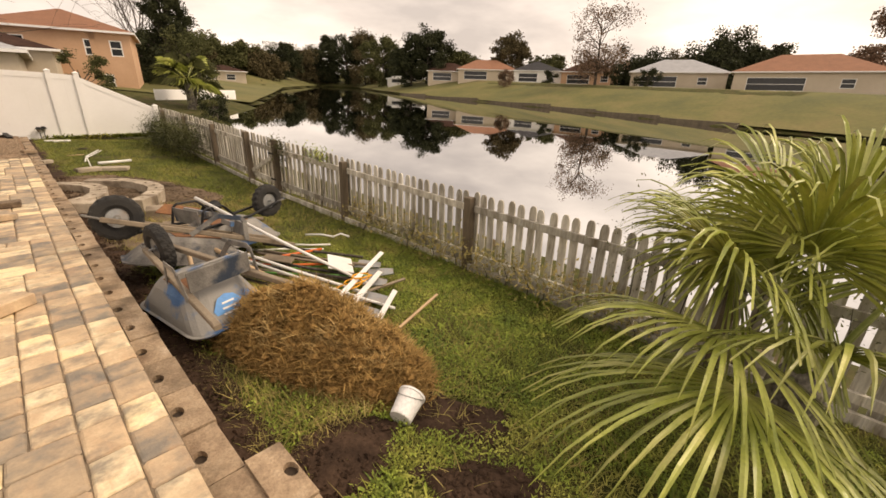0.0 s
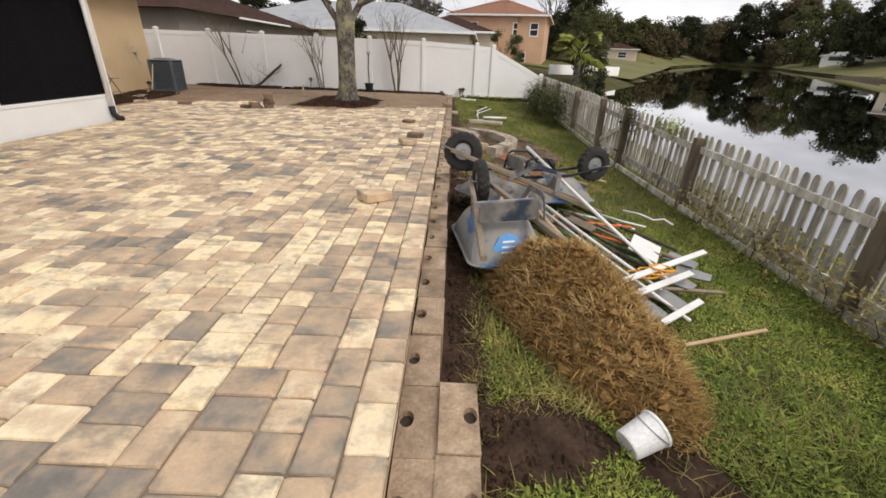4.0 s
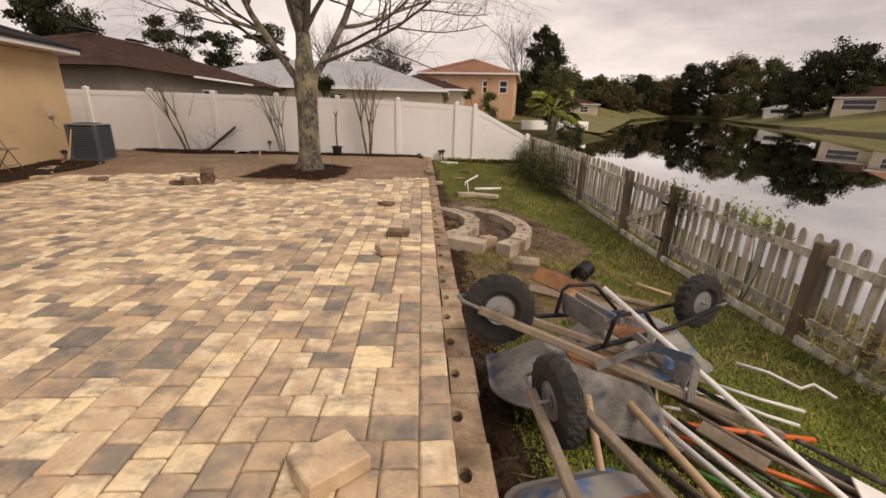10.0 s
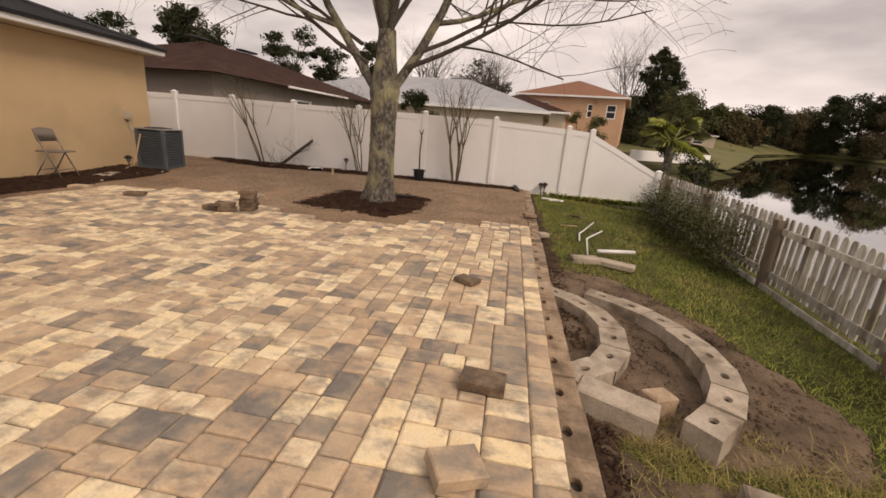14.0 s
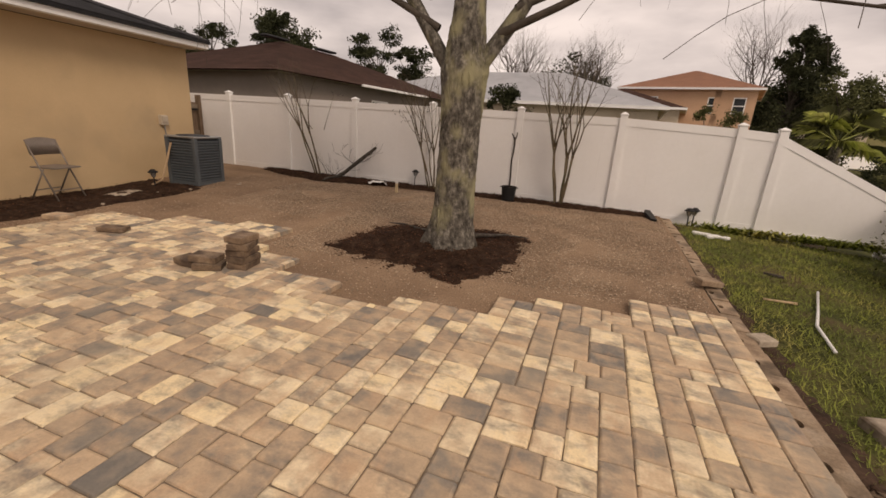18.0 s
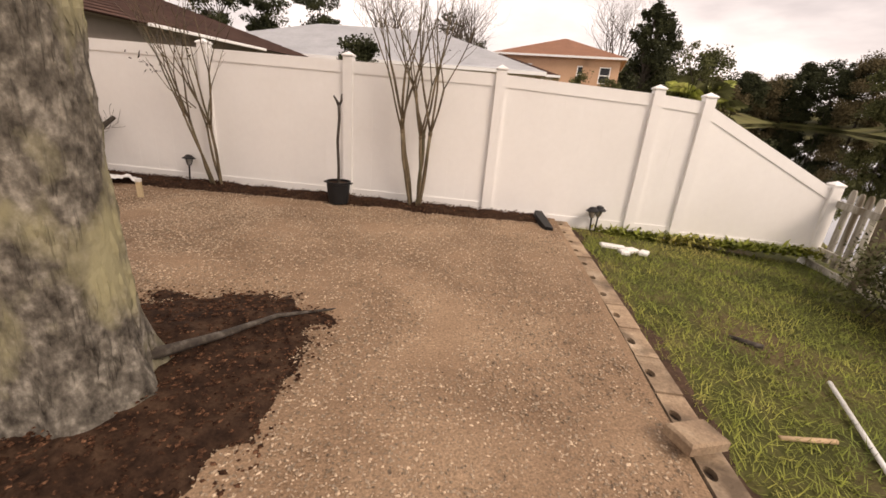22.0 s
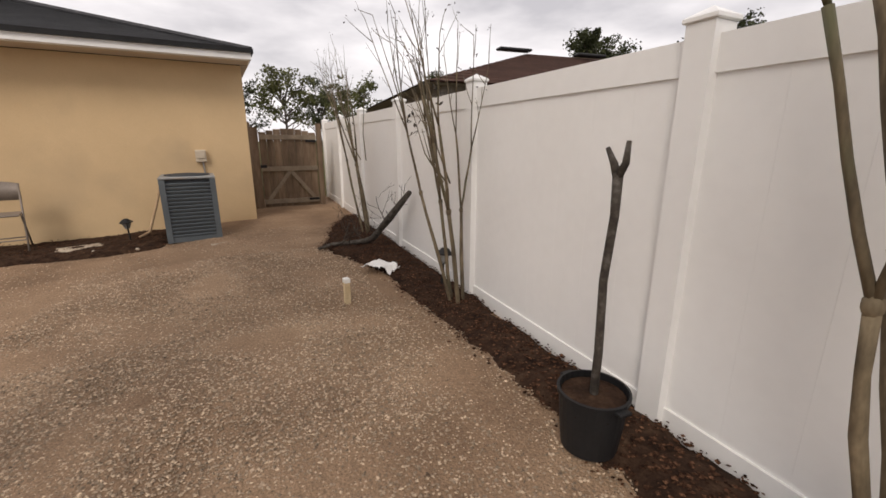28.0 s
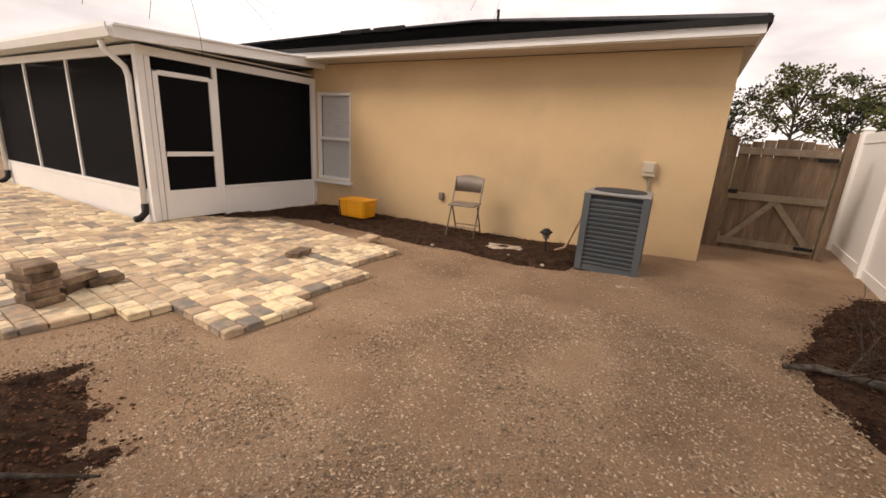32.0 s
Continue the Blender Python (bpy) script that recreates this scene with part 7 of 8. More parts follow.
# ---- kerb of cored blocks along the patio's edge ----
def kerb():
    k = thing("kerb", "stained concrete block kerb with open cores along the patio", "kerb", (0, 0, 0))
    L = 0.36
    body, dirt = block_with_hole(L - 0.008, 0.155, 0.34, holes=((0.0, 0.045),), r=0.034)
    bm, dm = body.mesh("kerb_block", M_KERB), dirt.mesh("core_fill", M_HOLE)
    rng = random.Random(9)
    y = -1.0
    while y < 15.3:
        ob = new("kerb_block", bm)
        ob.parent = k
        ob.matrix_basis = pose(0.086 + rng.uniform(-0.008, 0.008), y, lerp_table(y, [(10.5, -0.4), (13.5, -0.35)]) + rng.uniform(-0.01, 0.004), rng.uniform(-0.6, 0.6), rng.uniform(-0.7, 0.7), 90 + rng.uniform(-0.8, 0.8))
        d = new("core_fill", dm)
        d.parent = ob
        y += L
    for n in range(5):
        ob = new("kerb_block", bm)
        ob.parent = k
        ob.matrix_basis = pose(0.236 + rng.uniform(-0.006, 0.006), -0.27 - n * L, -0.385 + rng.uniform(-0.012, 0.004), rng.uniform(-0.8, 0.8), rng.uniform(-0.8, 0.8), -90 + rng.uniform(-1.5, 1.5))
        d = new("core_fill", dm)
        d.parent = ob
    return k


kerb()


# ---- neighbouring houses ----
def far_house(label, at, rz, w, d, eave, rise, wall_m, roof_m, base, windows=(), overhang=0.45, fascia=True):
    """A hip-roofed house: x along its front, y to its back, the front facing -y; windows as (x, z, width, height) on the front."""
    h = thing("house", label, "house", (*at, 0), rz)
    T = 0.25
    cuts = sorted(windows)
    x = -w / 2
    for wx, wz, ww, wh in cuts:
        x0, x1 = wx - ww / 2, wx + ww / 2
        if x0 > x:
            part("wall", Shape().box(((x + x0) / 2, T / 2, (base + eave) / 2), (x0 - x, T, eave - base)), wall_m, h)
        part("wall", Shape().box((wx, T / 2, (base + wz - wh / 2) / 2), (ww, T, wz - wh / 2 - base)), wall_m, h)
        part("wall", Shape().box((wx, T / 2, (wz + wh / 2 + eave) / 2), (ww, T, eave - wz - wh / 2)), wall_m, h)
        win = part("window", Shape().box((wx, 0.15, wz), (ww, 0.02, wh)), M_WINDOWDARK, h)
        fr = Shape()
        for sx in (-1, 1):
            fr.box((wx + sx * (ww / 2 - 0.04), 0.06, wz), (0.08, 0.1, wh))
        for sz in (-1, 0, 1):
            fr.box((wx, 0.061, wz + sz * (wh / 2 - 0.04)), (ww - 0.16, 0.1, 0.08))
        part("frame", fr, M_WHITE, win)
        x = x1
    part("wall", Shape().box(((x + w / 2) / 2, T / 2, (base + eave) / 2), (w / 2 - x, T, eave - base)), wall_m, h)
    for sx in (-1, 1):
        part("wall", Shape().box((sx * (w / 2 - T / 2), d / 2 + T / 2, (base + eave) / 2), (T, d - T, eave - base)), wall_m, h)
    part("wall", Shape().box((0, d, (base + eave) / 2), (w - 2 * T, T, eave - base)), wall_m, h)
    o = overhang
    c = [Vector(p) for p in ((-w / 2 - o, -o, eave), (w / 2 + o, -o, eave), (w / 2 + o, d + o, eave), (-w / 2 - o, d + o, eave))]
    half = min(w, d) / 2 + o
    if w >= d:
        r0, r1 = Vector((-w / 2 - o + half, d / 2, eave + rise)), Vector((w / 2 + o - half, d / 2, eave + rise))
        planes = [(c[0], c[1], r1, r0), (c[1], c[2], r1, r1), (c[2], c[3], r0, r1), (c[3], c[0], r0, r0)]
    else:
        r0, r1 = Vector((0, -o + half, eave + rise)), Vector((0, d + o - half, eave + rise))
        planes = [(c[0], c[1], r0, r0), (c[1], c[2], r1, r0), (c[2], c[3], r1, r1), (c[3], c[0], r0, r1)]
    for a, b, e, f in planes:
        s = Shape()
        n = 16
        for i in range(n):
            u0, u1 = i / n, (i + 1) / n
            p, q, r, t = a.lerp(f, u0), b.lerp(e, u0), b.lerp(e, u1), a.lerp(f, u1)
            up = Vector((0, 0, 0.03))
            m = max(1, int((q - p).length / 0.9))
            for k in range(m):
                s.add([p.lerp(q, k / m) + up, p.lerp(q, (k + 1) / m) + up, t.lerp(r, (k + 1) / m) + 0.3 * up, t.lerp(r, k / m) + 0.3 * up], [(0, 1, 2, 3)])
        s.add([a, b, e, f] if (e - f).length > 0.01 else [a, b, e], [(0, 1, 2, 3)] if (e - f).length > 0.01 else [(0, 1, 2)])
        part("roof", s, roof_m, h)
    s = Shape().add([p - Vector((0, 0, 0.02)) for p in c], [(3, 2, 1, 0)])
    part("soffit", s, wall_m, h)
    if fascia:
        fs = Shape()
        for a, b in zip(c, c[1:] + c[:1]):
            d2 = b - a
            fs.box((a + b) / 2 + Vector((0, 0, -0.06)), (d2.length, 0.06, 0.16), rz=math.degrees(math.atan2(d2.y, d2.x)))
        part("fascia", fs, M_WHITE, h)
    return h


far_house("brown-shingled neighbouring house behind the white fence", (-10.75, 25.0), 84.5, 14.0, 10.6, 2.72, 1.95, M_GREYWALL, M_SHINGLE_BROWN, -0.3, ((-1.2, 1.9, 1.3, 0.7), (3.0, 1.9, 1.6, 0.7)), 0.5, False)
tagged(part("gutter", Shape().box((0, 0, 0), (5.4, 0.1, 0.09), bev=0.01), M_WHITE), "white gutter along the brown roof", "gutter").matrix_basis = pose(-10.18, 24.3, 2.7, 0, 0, 84.5)
for dy in (22.9, 26.2):
    tagged(part("ridge_vent", Shape().box((0, 0, 0.05), (1.3, 0.35, 0.1), bev=0.03), M_BLACK), "dark ridge vent on the brown roof", "roof vent", "vents on the brown roof").matrix_basis = pose(-15.55 + 0.095 * (dy - 25.0), dy, 4.62, 0, 0, 84.5)
far_house("house with a pale grey roof behind the fence", (-8.6, 32.0), -4, 19.5, 12.0, 3.0, 2.3, M_CREAM, M_SHINGLE_GREY, -0.3, ((6.5, 1.7, 1.4, 1.3), (2.0, 1.7, 1.4, 1.3)))
far_house("low house with a brown roof", (-0.9, 43.0), -8, 9.0, 9.0, 3.7, 1.7, M_CREAM, M_SHINGLE_BROWN, -0.3, ((1.5, 1.8, 1.4, 1.2),))
far_house("two-storey peach house with a terracotta roof", (4.6, 49.0), -14, 10.2, 10.0, 5.75, 2.0, M_PEACH, M_TERRACOTTA, -0.3, ((2.2, 4.4, 0.9, 1.3), (4.0, 4.4, 0.9, 1.3), (-2.5, 4.4, 0.9, 1.3), (2.8, 1.6, 1.2, 1.3)))
far_house("far house by the pond bank", (35.5, 100.0), -20, 9.0, 8.0, 4.7, 1.3, M_CREAM, M_SHINGLE_BROWN, 1.5, ((-2.4, 3.5, 1.8, 1.2), (1.5, 3.5, 1.8, 1.2)))


def polar(yaw, dist):
    """A place by heading and distance from the walk's first step."""
    return (-0.25 - dist * math.sin(radians(yaw)), -1.7 + dist * math.cos(radians(yaw)))


for lab, yaw, dist, w, d, wall_h, rise, wm, rm in (("far white house across the pond", -40.6, 134, 10, 8, 1.5, 0.9, M_VINYL, M_SHINGLE_GREY),
                                                   ("far house with a brown roof across the pond", -46.5, 116, 12, 10, 2.6, 2.2, M_CREAM, M_SHINGLE_BROWN),
                                                   ("far house with a terracotta roof across the pond", -51.0, 110, 14, 9, 2.6, 2.4, M_CREAM, M_TERRACOTTA),
                                                   ("far house with a dark roof across the pond", -57.3, 108, 11, 10, 2.8, 2.2, M_VINYL, M_SHINGLE),
                                                   ("far tan house with a brown roof across the pond", -63.5, 104, 12, 10, 2.8, 2.4, M_PEACH, M_SHINGLE_BROWN),
                                                   ("far house with a pale grey roof across the pond", -73.0, 94, 16, 11, 2.9, 2.5, M_CREAM, M_SHINGLE_GREY),
                                                   ("far house with a terracotta roof across the pond", -84.5, 84, 18, 11, 3.0, 2.7, M_CREAM, M_TERRACOTTA),
                                                   ("far house with a brown roof across the pond", -98.0, 84, 16, 11, 3.0, 2.6, M_CREAM, M_SHINGLE_BROWN)):
    x, y = polar(yaw, dist)
    zb = land_z(x, y)
    # the wide first window stands in for a dark screened lanai
    far_house(lab, (x, y), yaw + 4, w, d, zb + wall_h, rise, wm, rm, zb - 1.2, ((-w * 0.2, zb + 1.25, w * 0.4, 1.9), (w * 0.26, zb + 1.4, 1.6, 1.3)))

# low white walls by the near bank
for a, b, hgt in (((8.6, 38.5), (12.6, 42.0), 1.35), ((12.9, 42.2), (17.2, 45.4), 1.35)):
    d = Vector(b) - Vector(a)
    w = part("garden_wall", Shape().box((0, 0, hgt / 2 - 0.3), (d.length, 0.1, hgt + 0.4), bev=0.02), M_VINYL)
    w.matrix_basis = pose((a[0] + b[0]) / 2, (a[1] + b[1]) / 2, -0.1, 0, 0, math.degrees(math.atan2(d.y, d.x)))
    tagged(w, "low white vinyl fence of a neighbouring yard", "fence")

# mown lawns behind the far shore
lawn = Shape()
rim = []
for a, b in zip(SHORE[4:19], SHORE[5:20]):
    for k in range(6):
        rim.append(Vector(a).lerp(Vector(b), k / 6))
for k, p in enumerate(rim):
    out = (p - Vector((35, 40))).normalized()
    for o in (0.2, 1.5, 4, 8, 13, 19, 27):
        q = p + out * o
        lawn.v.append((q.x, q.y, land_z(q.x, q.y) + 0.09))
for k in range(len(rim) - 1):
    for j in range(6):
        lawn.f.append((7 * k + j, 7 * k + j + 1, 7 * k + 8 + j, 7 * k + 7 + j))
tagged(part("far_lawn", lawn, M_FARGRASS, smooth=True), "mown yellow-green lawns sloping to the far side of the pond", "lawn", kind="structure")

# timber bulkhead along the far bank
bulk = thing("bulkhead", "low weathered timber bulkhead along the far bank", "retaining wall")
for a, b in zip(SHORE[12:18], SHORE[13:19]):
    d = Vector(b) - Vector(a)
    part("bulkhead_board", Shape().box(((a[0] + b[0]) / 2, (a[1] + b[1]) / 2, water_z((a[1] + b[1]) / 2) + 0.1), (d.length, 0.3, 0.7), rz=math.degrees(math.atan2(d.y, d.x))), M_BANK, bulk)


# ---- trees around ----
def leaf_cloud(name, p, leaf, material):
    """Many small pointed leaves, each turned its own way, in one mesh."""
    n = len(p)
    u = RNG.normal(0, 1, (n, 3))
    u /= np.linalg.norm(u, axis=1)[:, None]
    w = np.cross(u, RNG.normal(0, 1, (n, 3)))
    w /= np.linalg.norm(w, axis=1)[:, None]
    a = RNG.uniform(0.5, 1.3, (n, 1)) * leaf * 0.5
    b = a * RNG.uniform(0.45, 0.8, (n, 1))
    v = np.stack([p - u * a, p + w * b, p + u * a, p - w * b], 1).reshape(-1, 3)
    me = bpy.data.meshes.new(name)
    me.from_pydata(v.tolist(), [], (np.arange(n)[:, None] * 4 + np.arange(4)).tolist())
    me.materials.append(material)
    return me


def leafy_tree(label, at, z0, height, radius, material, n, leaf, trunk=0.18, lobes=9, low=0.3, squash=0.75, seed=0, cone=False, bark=None):
    """A tapered trunk with limbs, and a crown of separate leaf clumps with gaps between."""
    rng = random.Random(seed)
    t = thing("tree", label, "tree", (*at, z0))
    s = Shape()
    top = Vector((rng.uniform(-0.3, 0.3), rng.uniform(-0.3, 0.3), height * (0.9 if cone else 0.7)))
    s.tube([(0, 0, -0.4), top * 0.4 + Vector((0.1, 0, 0)), top], [trunk, trunk * 0.75, trunk * 0.2], 7)
    cl = []
    for k in range(lobes):
        u = (k + rng.random()) / lobes
        if cone:
            z = height * (low + (0.97 - low) * u)
            r = radius * (1 - u) ** 0.6 * rng.uniform(0.35, 0.95)
        else:
            z = height * (low + (0.92 - low) * rng.random())
            mid = (z / height - low) / (1 - low)
            r = radius * math.sqrt(max(0.05, 1 - (2 * mid - 0.9) ** 2)) * rng.uniform(0.3, 0.85)
        a = rng.uniform(0, 2 * math.pi)
        c = Vector((r * math.cos(a), r * math.sin(a), z))
        cl.append((c, radius * rng.uniform(0.22, 0.4) * ((1.1 - 0.8 * u) if cone else 1)))
        foot = Vector((top.x * 0.5, top.y * 0.5, z * rng.uniform(0.55, 0.8)))
        s.tube([foot, foot.lerp(c, 0.55) + Vector((0, 0, -0.1)), c], [trunk * 0.34, trunk * 0.2, 0.015], 5)
    part("trunk", s, bark or M_TWIG, t)
    per = max(4, n // (lobes * 5))
    pts = []
    for c, r in cl:
        for _ in range(5):
            o = RNG.normal(0, 1, 3)
            o *= r * RNG.uniform(0.2, 0.95) / np.linalg.norm(o)
            q = np.clip(RNG.normal(0, 1, (per, 3)), -1.7, 1.7) * r * RNG.uniform(0.2, 0.38)
            q[:, 2] *= squash
            pts.append(q + o + np.array(c))
    p = np.concatenate(pts)
    part("crown", leaf_cloud("crown", p, leaf, material), None, t)
    return t


def bare_tree(label, at, z0, height, seed, kids=(6, 5, 4), r=0.16):
    rng = random.Random(seed)
    t = thing("tree", label, "tree", (*at, z0))
    s = Shape()
    s.tube([(0, 0, -0.3), (0.05, 0, height * 0.2), (0, 0.05, height * 0.4)], [r * 1.2, r, r * 0.85], 8)
    part("trunk", s, M_TWIG, t)
    for k in range(6):
        a = 2 * math.pi * k / 6 + rng.random()
        b = Shape()
        grow(b, Vector((0, 0.03, height * rng.uniform(0.28, 0.4))), Vector((0.5 * math.cos(a), 0.5 * math.sin(a), 1.0)), r * 0.6, height * 0.36, 0, rng, kids=kids, sides=(5, 4, 3, 3))
        part("limb", b, M_TWIG, t)
    return t


leafy_tree("tall dark evergreen beyond the fence", (16.0, 61), 0.2, 12.6, 5.4, M_LEAFDARK, 36000, 0.26, 0.3, 80, 0.06, 0.9, 1, cone=True)
leafy_tree("olive-brown tree by the bank", (10.6, 36), -0.3, 5.6, 2.4, M_LEAFMID, 14000, 0.14, 0.14, 26, 0.28, 0.8, 2)
leafy_tree("round green shrub tree before the peach house", (3.6, 31), -0.3, 3.5, 1.5, M_LEAFMID, 6000, 0.11, 0.1, 10, 0.2, 0.8, 3)
leafy_tree("dark green oak beyond the grey roof", (-6.5, 62), -0.5, 9.5, 5.5, M_LEAFDARK, 9000, 0.3, 0.3, 14, 0.3, 0.7, 4)
leafy_tree("dark shrub over the fence", (-5.4, 24.5), -0.3, 3.5, 1.2, M_LEAFDARK, 6000, 0.1, 0.08, 16, 0.2, 0.9, 5)
bare_tree("pale bare tree beyond the peach house", (14.0, 66), 0.2, 16.5, 6)
bare_tree("bare tree behind the grey roof", (-9.5, 46), -0.5, 11.0, 7)
bare_tree("bare tree behind the fence", (-3.0, 40), -0.5, 9.0, 8)
leafy_tree("dark shrub on the pond bank", (9.1, 27.2), -0.9, 2.2, 1.3, M_LEAFDARK, 5000, 0.1, 0.08, 10, 0.1, 0.8, 9)
for k, (x, y, hh) in enumerate(((-28, 39, 10.5), (-34, 44, 11.5), (-24, 47, 11), (-39, 40, 10.5), (-17, 52, 11), (-46, 34, 10), (-31, 41, 10.8), (-21, 50, 10.5))):
    leafy_tree("tall dark pine behind the rooftops", (x, y), -0.5, hh, 3.0, M_LEAFDARK, 6500, 0.24, 0.2, 16, 0.55, 0.6, 20 + k)
for k, (x, y, hh) in enumerate(((-40, 13, 6.5), (-37, 16.5, 7.5), (-44, 20, 8), (-34, 21, 6.5))):
    leafy_tree("tall pine beyond the side gate", (x, y), -0.5, hh, 2.6, M_LEAFDARK if k % 2 == 0 else M_LEAFMID, 4200, 0.2, 0.16, 26, 0.4, 0.6, 40 + k)
for k, (x, y, hh) in enumerate(((-34, -26, 8.5), (-30, -34, 8))):
    leafy_tree("dark tree behind the porch roof", (x, y), -0.5, hh, 4.2, M_LEAFDARK, 6000, 0.3, 0.25, 12, 0.35, 0.7, 50 + k)
bare_tree("bare tree behind the house roof", (-37, -8), -0.5, 12.5, 60, kids=(6, 5, 3))


def palm_tree():
    rng = random.Random(21)
    t = thing("palm_tree", "small fan palm on the pond bank", "palm", (9.5, 33.0, -0.3))
    part("trunk", Shape().tube([(0, 0, -0.2), (0.03, 0, 0.7), (0.0, 0, 1.5)], [0.2, 0.17, 0.16], 9), M_BARK, t)
    for k in range(22):
        a, el = 2 * math.pi * k / 22 * 1.618 * 4, rng.uniform(-0.35, 1.1)
        d = Vector((math.cos(a) * math.cos(el), math.sin(a) * math.cos(el), math.sin(el)))
        hub = Vector((0, 0, 1.5)) + d * 0.75
        s = Shape().tube([(0, 0, 1.45), hub], 0.02, 4)
        side = d.cross(Vector((0, 0, 1))).normalized()
        for j in range(13):
            b = radians(-80 + 160 * j / 12)
            o = d * math.cos(b) + side * math.sin(b)
            tip = hub + o * 0.85 + Vector((0, 0, -0.3))
            w = o.cross(Vector((0, 0, 1))).normalized() * 0.03
            s.add([hub, hub + o * 0.5 + w, tip, hub + o * 0.5 - w], [(0, 1, 2), (0, 2, 3)])
        part("frond", s, M_PALM if k % 3 else M_LEAFMID, t)
    t.matrix_basis = t.matrix_basis @ Matrix.Scale(1.5, 4)
    return t


palm_tree()

# woods and single trees over the water
shore_trees = [(-13, 120, 5.2, 8, 1), (-16, 125, 5.4, 8, 3), (-18.5, 128, 5.7, 7, 1), (-21, 130, 5.3, 7, 1), (-23.5, 132, 5.1, 7, 3), (-26, 150, 5.4, 7, 0), (-28.2, 168, 5.0, 8, 3), (-30, 172, 5.5, 7, 0), (-31.5, 165, 6.4, 7, 0), (-33.3, 160, 7.2, 8, 0), (-35.6, 152, 7.2, 8, 3), (-37.8, 146, 7.0, 7, 1), (-39.8, 150, 5.0, 6, 0), (-41.4, 124, 7.4, 6, 0), (-43.4, 122, 7.8, 6.5, 0), (-46, 128, 5.2, 6, 1), (-49, 130, 5.2, 6, 1), (-53.8, 120, 7.4, 6, 3), (-58.5, 126, 5.0, 7, 1), (-69, 118, 5.4, 8, 0), (-73.5, 122, 5.6, 8, 3), (-77, 112, 7.3, 9, 0), (-80, 120, 6.0, 8, 0), (-91, 100, 9.0, 8, 2), (-104, 98, 8.0, 8, 0)]
for k, (yaw, dist, el, rad, mk) in enumerate(shore_trees):
    x, y = polar(yaw, dist)
    while shore_gap(x, y) < 3:
        dist += 2
        x, y = polar(yaw, dist)
    z0 = land_z(x, y)
    leafy_tree(("dark broad tree on the far bank", "olive tree on the far bank", "brownish autumn tree on the far bank", "brown-olive tree on the far bank")[mk], (x, y), z0, 1.5 + dist * math.tan(radians(el)) - z0 - 0.22 * rad, rad, (M_LEAFDARK, M_LEAFMID, M_LEAFBROWN, M_LEAFOLIVE)[mk], 20000, 0.5, 0.35, 30, 0.06, 0.8, 100 + k)
x, y = polar(-64.2, 92)
leafy_tree("tall sparse russet tree on the far bank", (x, y), land_z(x, y), 15.0, 6.4, M_LEAFBROWN, 9000, 0.3, 0.3, 40, 0.12, 1.0, 150)
for k, (yaw, dist) in enumerate(((-58.8, 100), (-66.0, 94), (-53.4, 99), (-70, 88))):
    x, y = polar(yaw, dist)
    leafy_tree("clipped dark shrub before a far house", (x, y), land_z(x, y), 3.2, 2.2, M_LEAFDARK if k != 2 else M_LEAFBROWN, 2500, 0.28, 0.1, 12, 0.02, 0.9, 160 + k)
# low brush down the near bank
for k in range(7):
    leafy_tree("low brush on the bank", (6.6 + 0.85 * k, 20 + 2.6 * k), -1.1, 1.3 + 0.4 * (k % 3), 0.9, M_LEAFDARK if k % 2 else M_LEAFMID, 1800, 0.09, 0.05, 8, 0.05, 0.8, 200 + k)


# ---- loose pavers and the stack ----
def loose_paver(at, rot, size, label, material=M_PAVER):
    ob = part("paver_brick", Shape().box((0, 0, size[2] / 2), size, bev=0.008), material)
    ob.matrix_basis = pose(*at, *rot)
    return tagged(ob, label, "paver", "loose pavers on the patio")


loose_paver((-0.52, 2.2, 0.006), (0, 3, 40), (0.26, 0.2, 0.085), "loose tan paver lying askew on the patio")
loose_paver((-0.5, 4.964, 0.012), (5, 6, 28), (0.23, 0.18, 0.075), "loose cream paver lying on the patio")
loose_paver((-0.43, 5.649, 0.004), (0, 0, -4), (0.26, 0.17, 0.07), "loose brown paver lying on the patio", M_DIRTYPAVER)
loose_paver((-0.71, 7.356, 0.004), (0, 0, -30), (0.22, 0.16, 0.05), "loose dark paver lying on the patio", M_DIRTYPAVER)
loose_paver((-6.75, 9.706, -0.08), (0, 0, 20), (0.3, 0.17, 0.06), "loose dark paver lying on the patio", M_DIRTYPAVER)
loose_paver((-7.9, 9.754, -0.09), (0, 0, 12), (0.3, 0.2, 0.06), "loose pale paver by the mulch bed")
stack = thing("paver_stack", "small stack of soil-stained brown pavers on the patio's unfinished edge", "paver stack", (-4.47, 9.49, yard_z(-4.47, 9.49)), 8)
for k in range(5):
    ob = part("paver", Shape().box((0, 0, 0.034), (0.2, 0.26, 0.066), bev=0.007), M_DIRTYPAVER, stack)
    ob.matrix_basis = pose(0.01 * (k % 2), 0.01 * ((k + 1) % 2), 0.067 * k, 0, 0, (6, -5, 3, 14, -3)[k])
for k, (dx, dy, z, rz) in enumerate(((-0.26, -0.16, 0.0, 25), (-0.5, -0.12, 0.0, -8), (-0.3, -0.14, 0.067, 12))):
    ob = part("paver", Shape().box((0, 0, 0.034), (0.26, 0.19, 0.066), bev=0.007), M_DIRTYPAVER, stack)
    ob.matrix_basis = pose(dx, dy, z, 0, 3, rz)

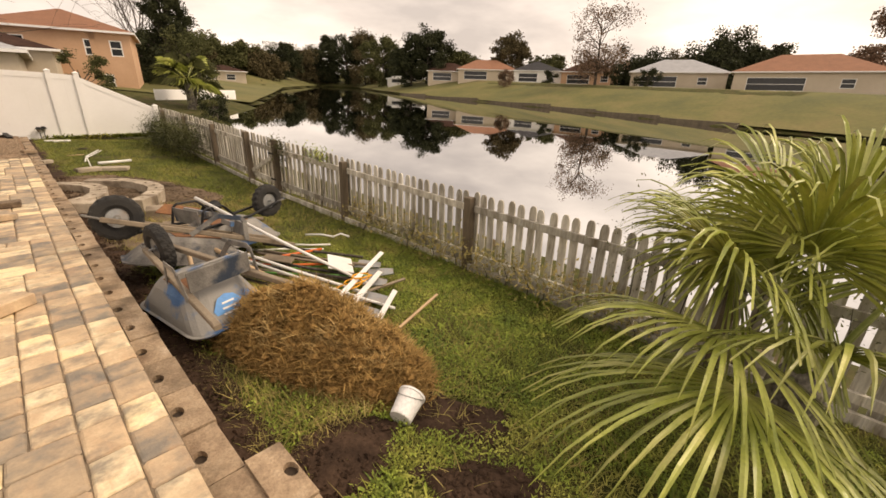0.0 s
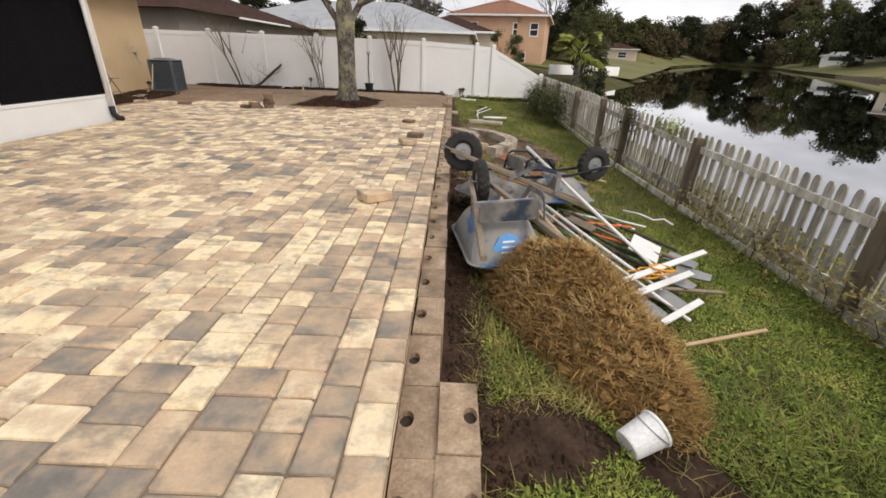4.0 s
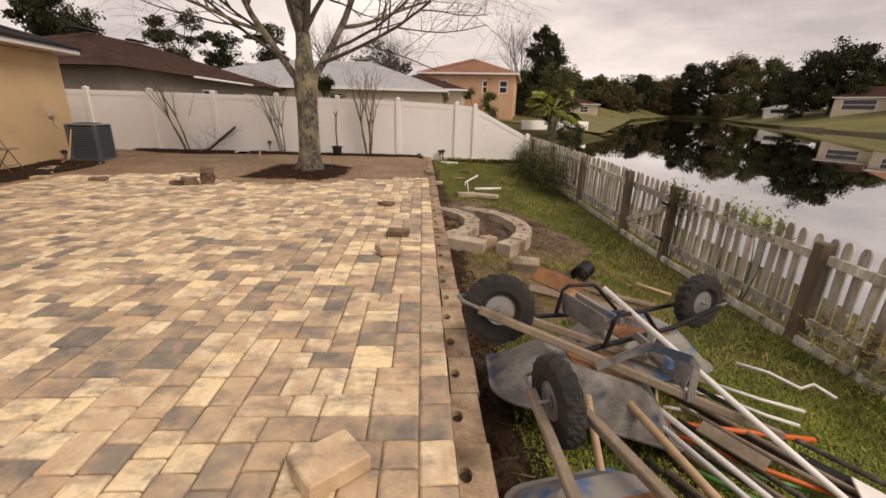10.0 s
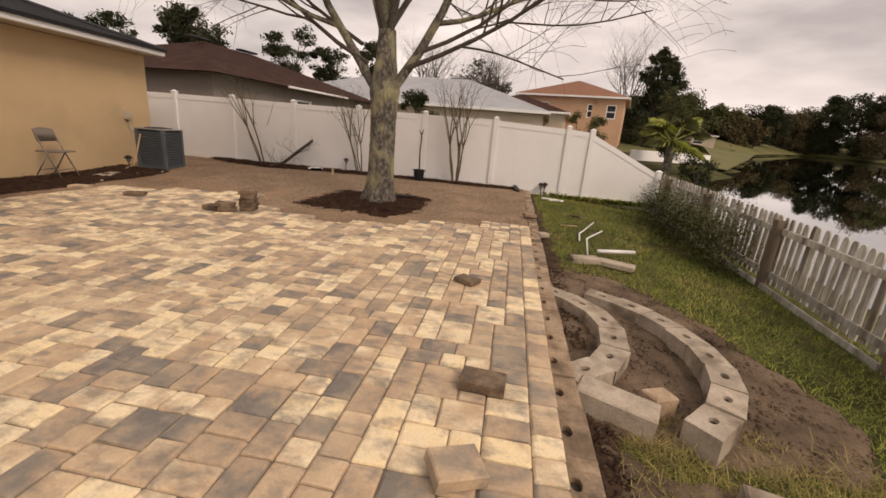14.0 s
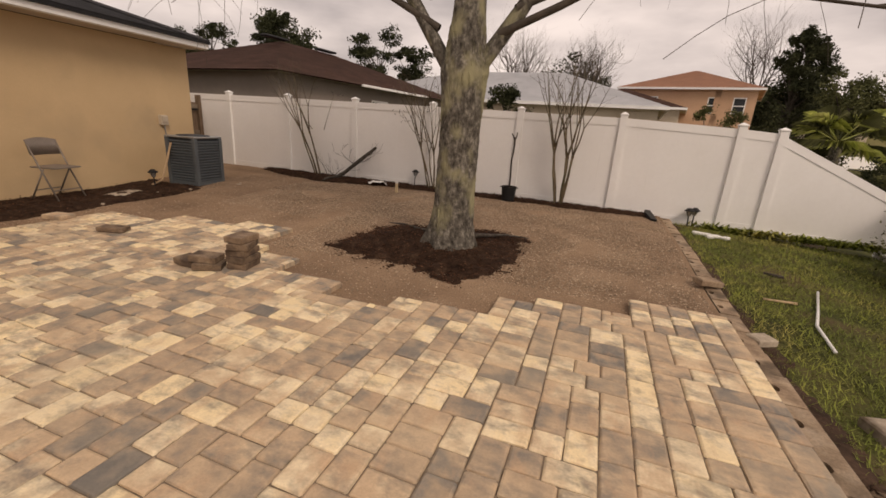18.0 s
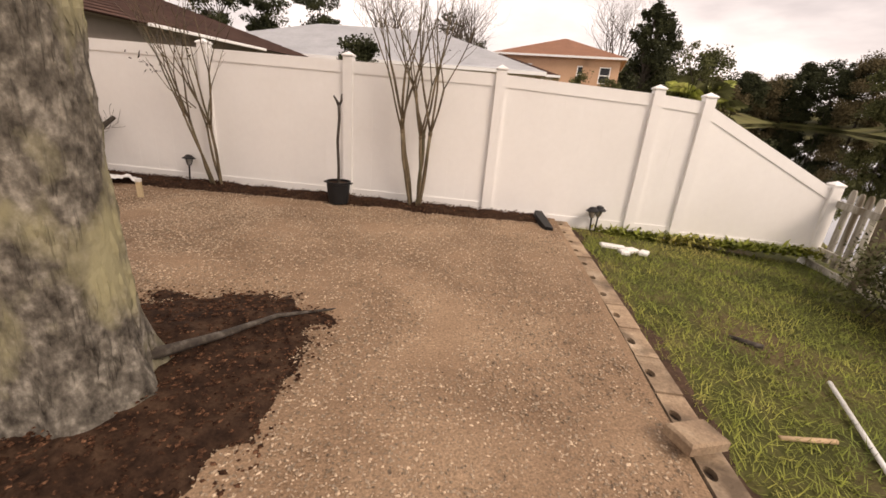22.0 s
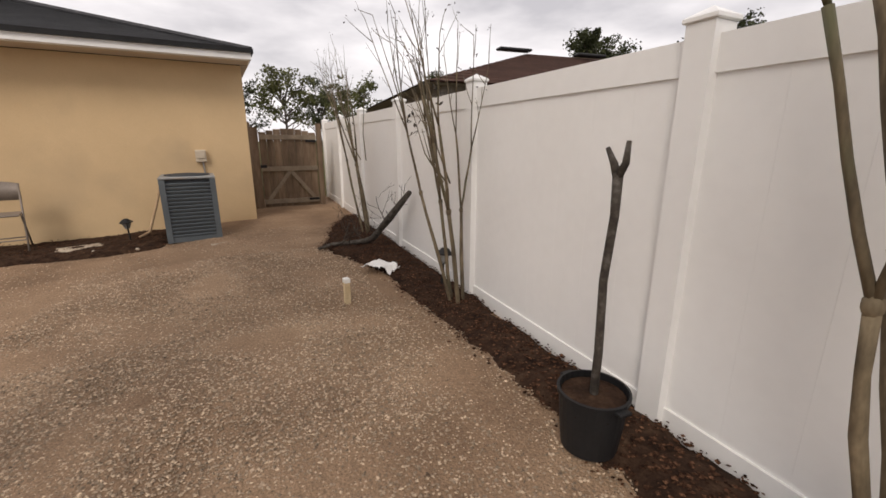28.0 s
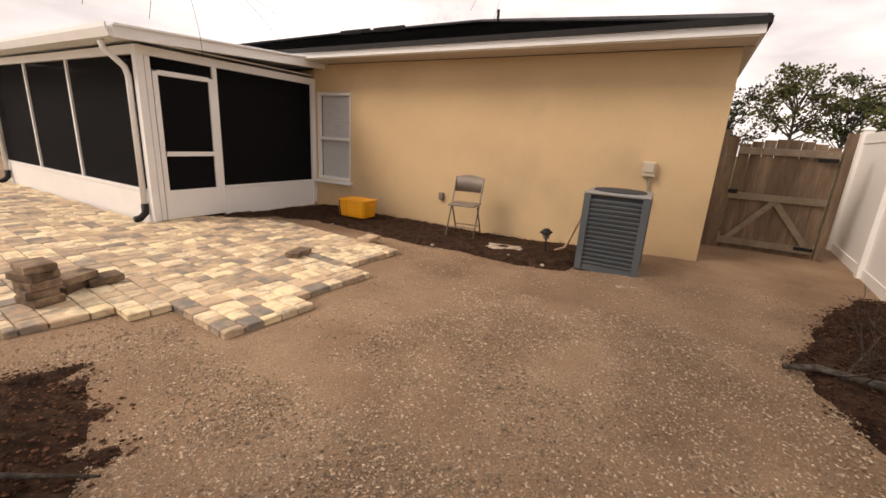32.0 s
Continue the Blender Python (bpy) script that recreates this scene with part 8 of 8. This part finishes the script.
# ---- the paving itself: mixed sizes on one module ----
U = 0.08
GX, GY = int(7.9 / U), int(17.6 / U)
taken = np.zeros((GX, GY), bool)
for i in range(GX):
    for j in range(GY):
        if not paved(-(i + 0.5) * U, -6.5 + (j + 0.5) * U):
            taken[i, j] = True
order = random.Random(1)
laid = []
for j in range(GY):
    i = 0
    while i < GX:
        if taken[i, j]:
            i += 1
            continue
        kinds = [(2, 3)] * 4 + [(3, 2)] * 5 + [(2, 2)] * 4 + [(3, 3)]
        order.shuffle(kinds)
        if i < 2:
            kinds = [(2, 3), (2, 2)] if order.random() < 0.6 else [(2, 2), (2, 3)]
        done = False
        for a, b in kinds + [(2, 2), (2, 1), (1, 2), (1, 1)]:
            if i + a <= GX and j + b <= GY and not taken[i:i + a, j:j + b].any():
                # leave no sliver beside the piece
                if (a, b) in ((2, 3), (3, 2), (2, 2), (3, 3)) and i + a < GX and not taken[i + a, j] and (i + a + 1 >= GX or taken[i + a + 1, j]):
                    continue
                taken[i:i + a, j:j + b] = True
                laid.append((i, j, a, b))
                done = True
                break
        i += 1
GAP = 0.0028


def paver_shape(a, b, rng):
    """One tumbled paver, its top a little uneven and its arrises worn."""
    hx, hy, t = a * U / 2 - GAP, b * U / 2 - GAP, 0.06
    s = Shape()
    cut = rng.uniform(0.004, 0.011)
    for inset, z in ((0.0, -t), (0.0, -0.014), (0.004, -0.005), (0.013, 0.0)):
        x, y = hx - inset, hy - inset
        k = cut + inset * 0.6
        for px, py in ((x - k, -y), (x, -y + k), (x, y - k), (x - k, y), (-x + k, y), (-x, y - k), (-x, -y + k), (-x + k, -y)):
            s.v.append((px + rng.uniform(-0.0025, 0.0025), py + rng.uniform(-0.0025, 0.0025), z + (rng.uniform(-0.0015, 0.001) if z > -0.01 else 0)))
    s.f = [(8 * r + q, 8 * r + (q + 1) % 8, 8 * r + 8 + (q + 1) % 8, 8 * r + 8 + q) for r in range(3) for q in range(8)] + [tuple(range(24, 32))]
    return s


patio = thing("patio_paving", "patio of tumbled cream, tan and charcoal concrete pavers", "paving", kind="structure")
rngp = random.Random(17)
near = sorted(range(len(laid)), key=lambda k: abs(-(laid[k][0] + 1) * U + 0.55) * 1.6 + abs(-6.5 + laid[k][1] * U - 2.4))[:300]
near_set = set(near)
meshes = {}
rest = Shape()
for k, (i, j, a, b) in enumerate(laid):
    x, y = -(i + a / 2) * U, -6.5 + (j + b / 2) * U
    z = yard_z(x, y) + rngp.uniform(-0.003, 0.003)
    m = pose(x, y, z, rngp.uniform(-0.5, 0.5), rngp.uniform(-0.5, 0.5), rngp.uniform(-0.8, 0.8))
    if k in near_set:
        key = (a, b, rngp.randrange(4))
        if key not in meshes:
            meshes[key] = paver_shape(a, b, rngp).mesh("paver", M_PAVER)
        ob = new("paver", meshes[key])
        ob.parent = patio
        ob.matrix_basis = m
    else:
        s = paver_shape(a, b, rngp)
        rest.add([m @ Vector(p) for p in s.v], s.f)
field = part("paver_field", rest, M_PAVER_FIELD, patio)
field["kind"] = "stuff"
# jointing sand between the pieces
sand = Shape()
for k, (i, j, a, b) in enumerate(laid):
    x0, x1, y0, y1 = -(i + a) * U, -i * U, -6.5 + j * U, -6.5 + (j + b) * U
    z = yard_z((x0 + x1) / 2, (y0 + y1) / 2) - 0.014
    sand.add([(x0, y0, z), (x1, y0, z), (x1, y1, z), (x0, y1, z)], [(0, 1, 2, 3)])
part("joint_sand", sand, M_SAND, patio)
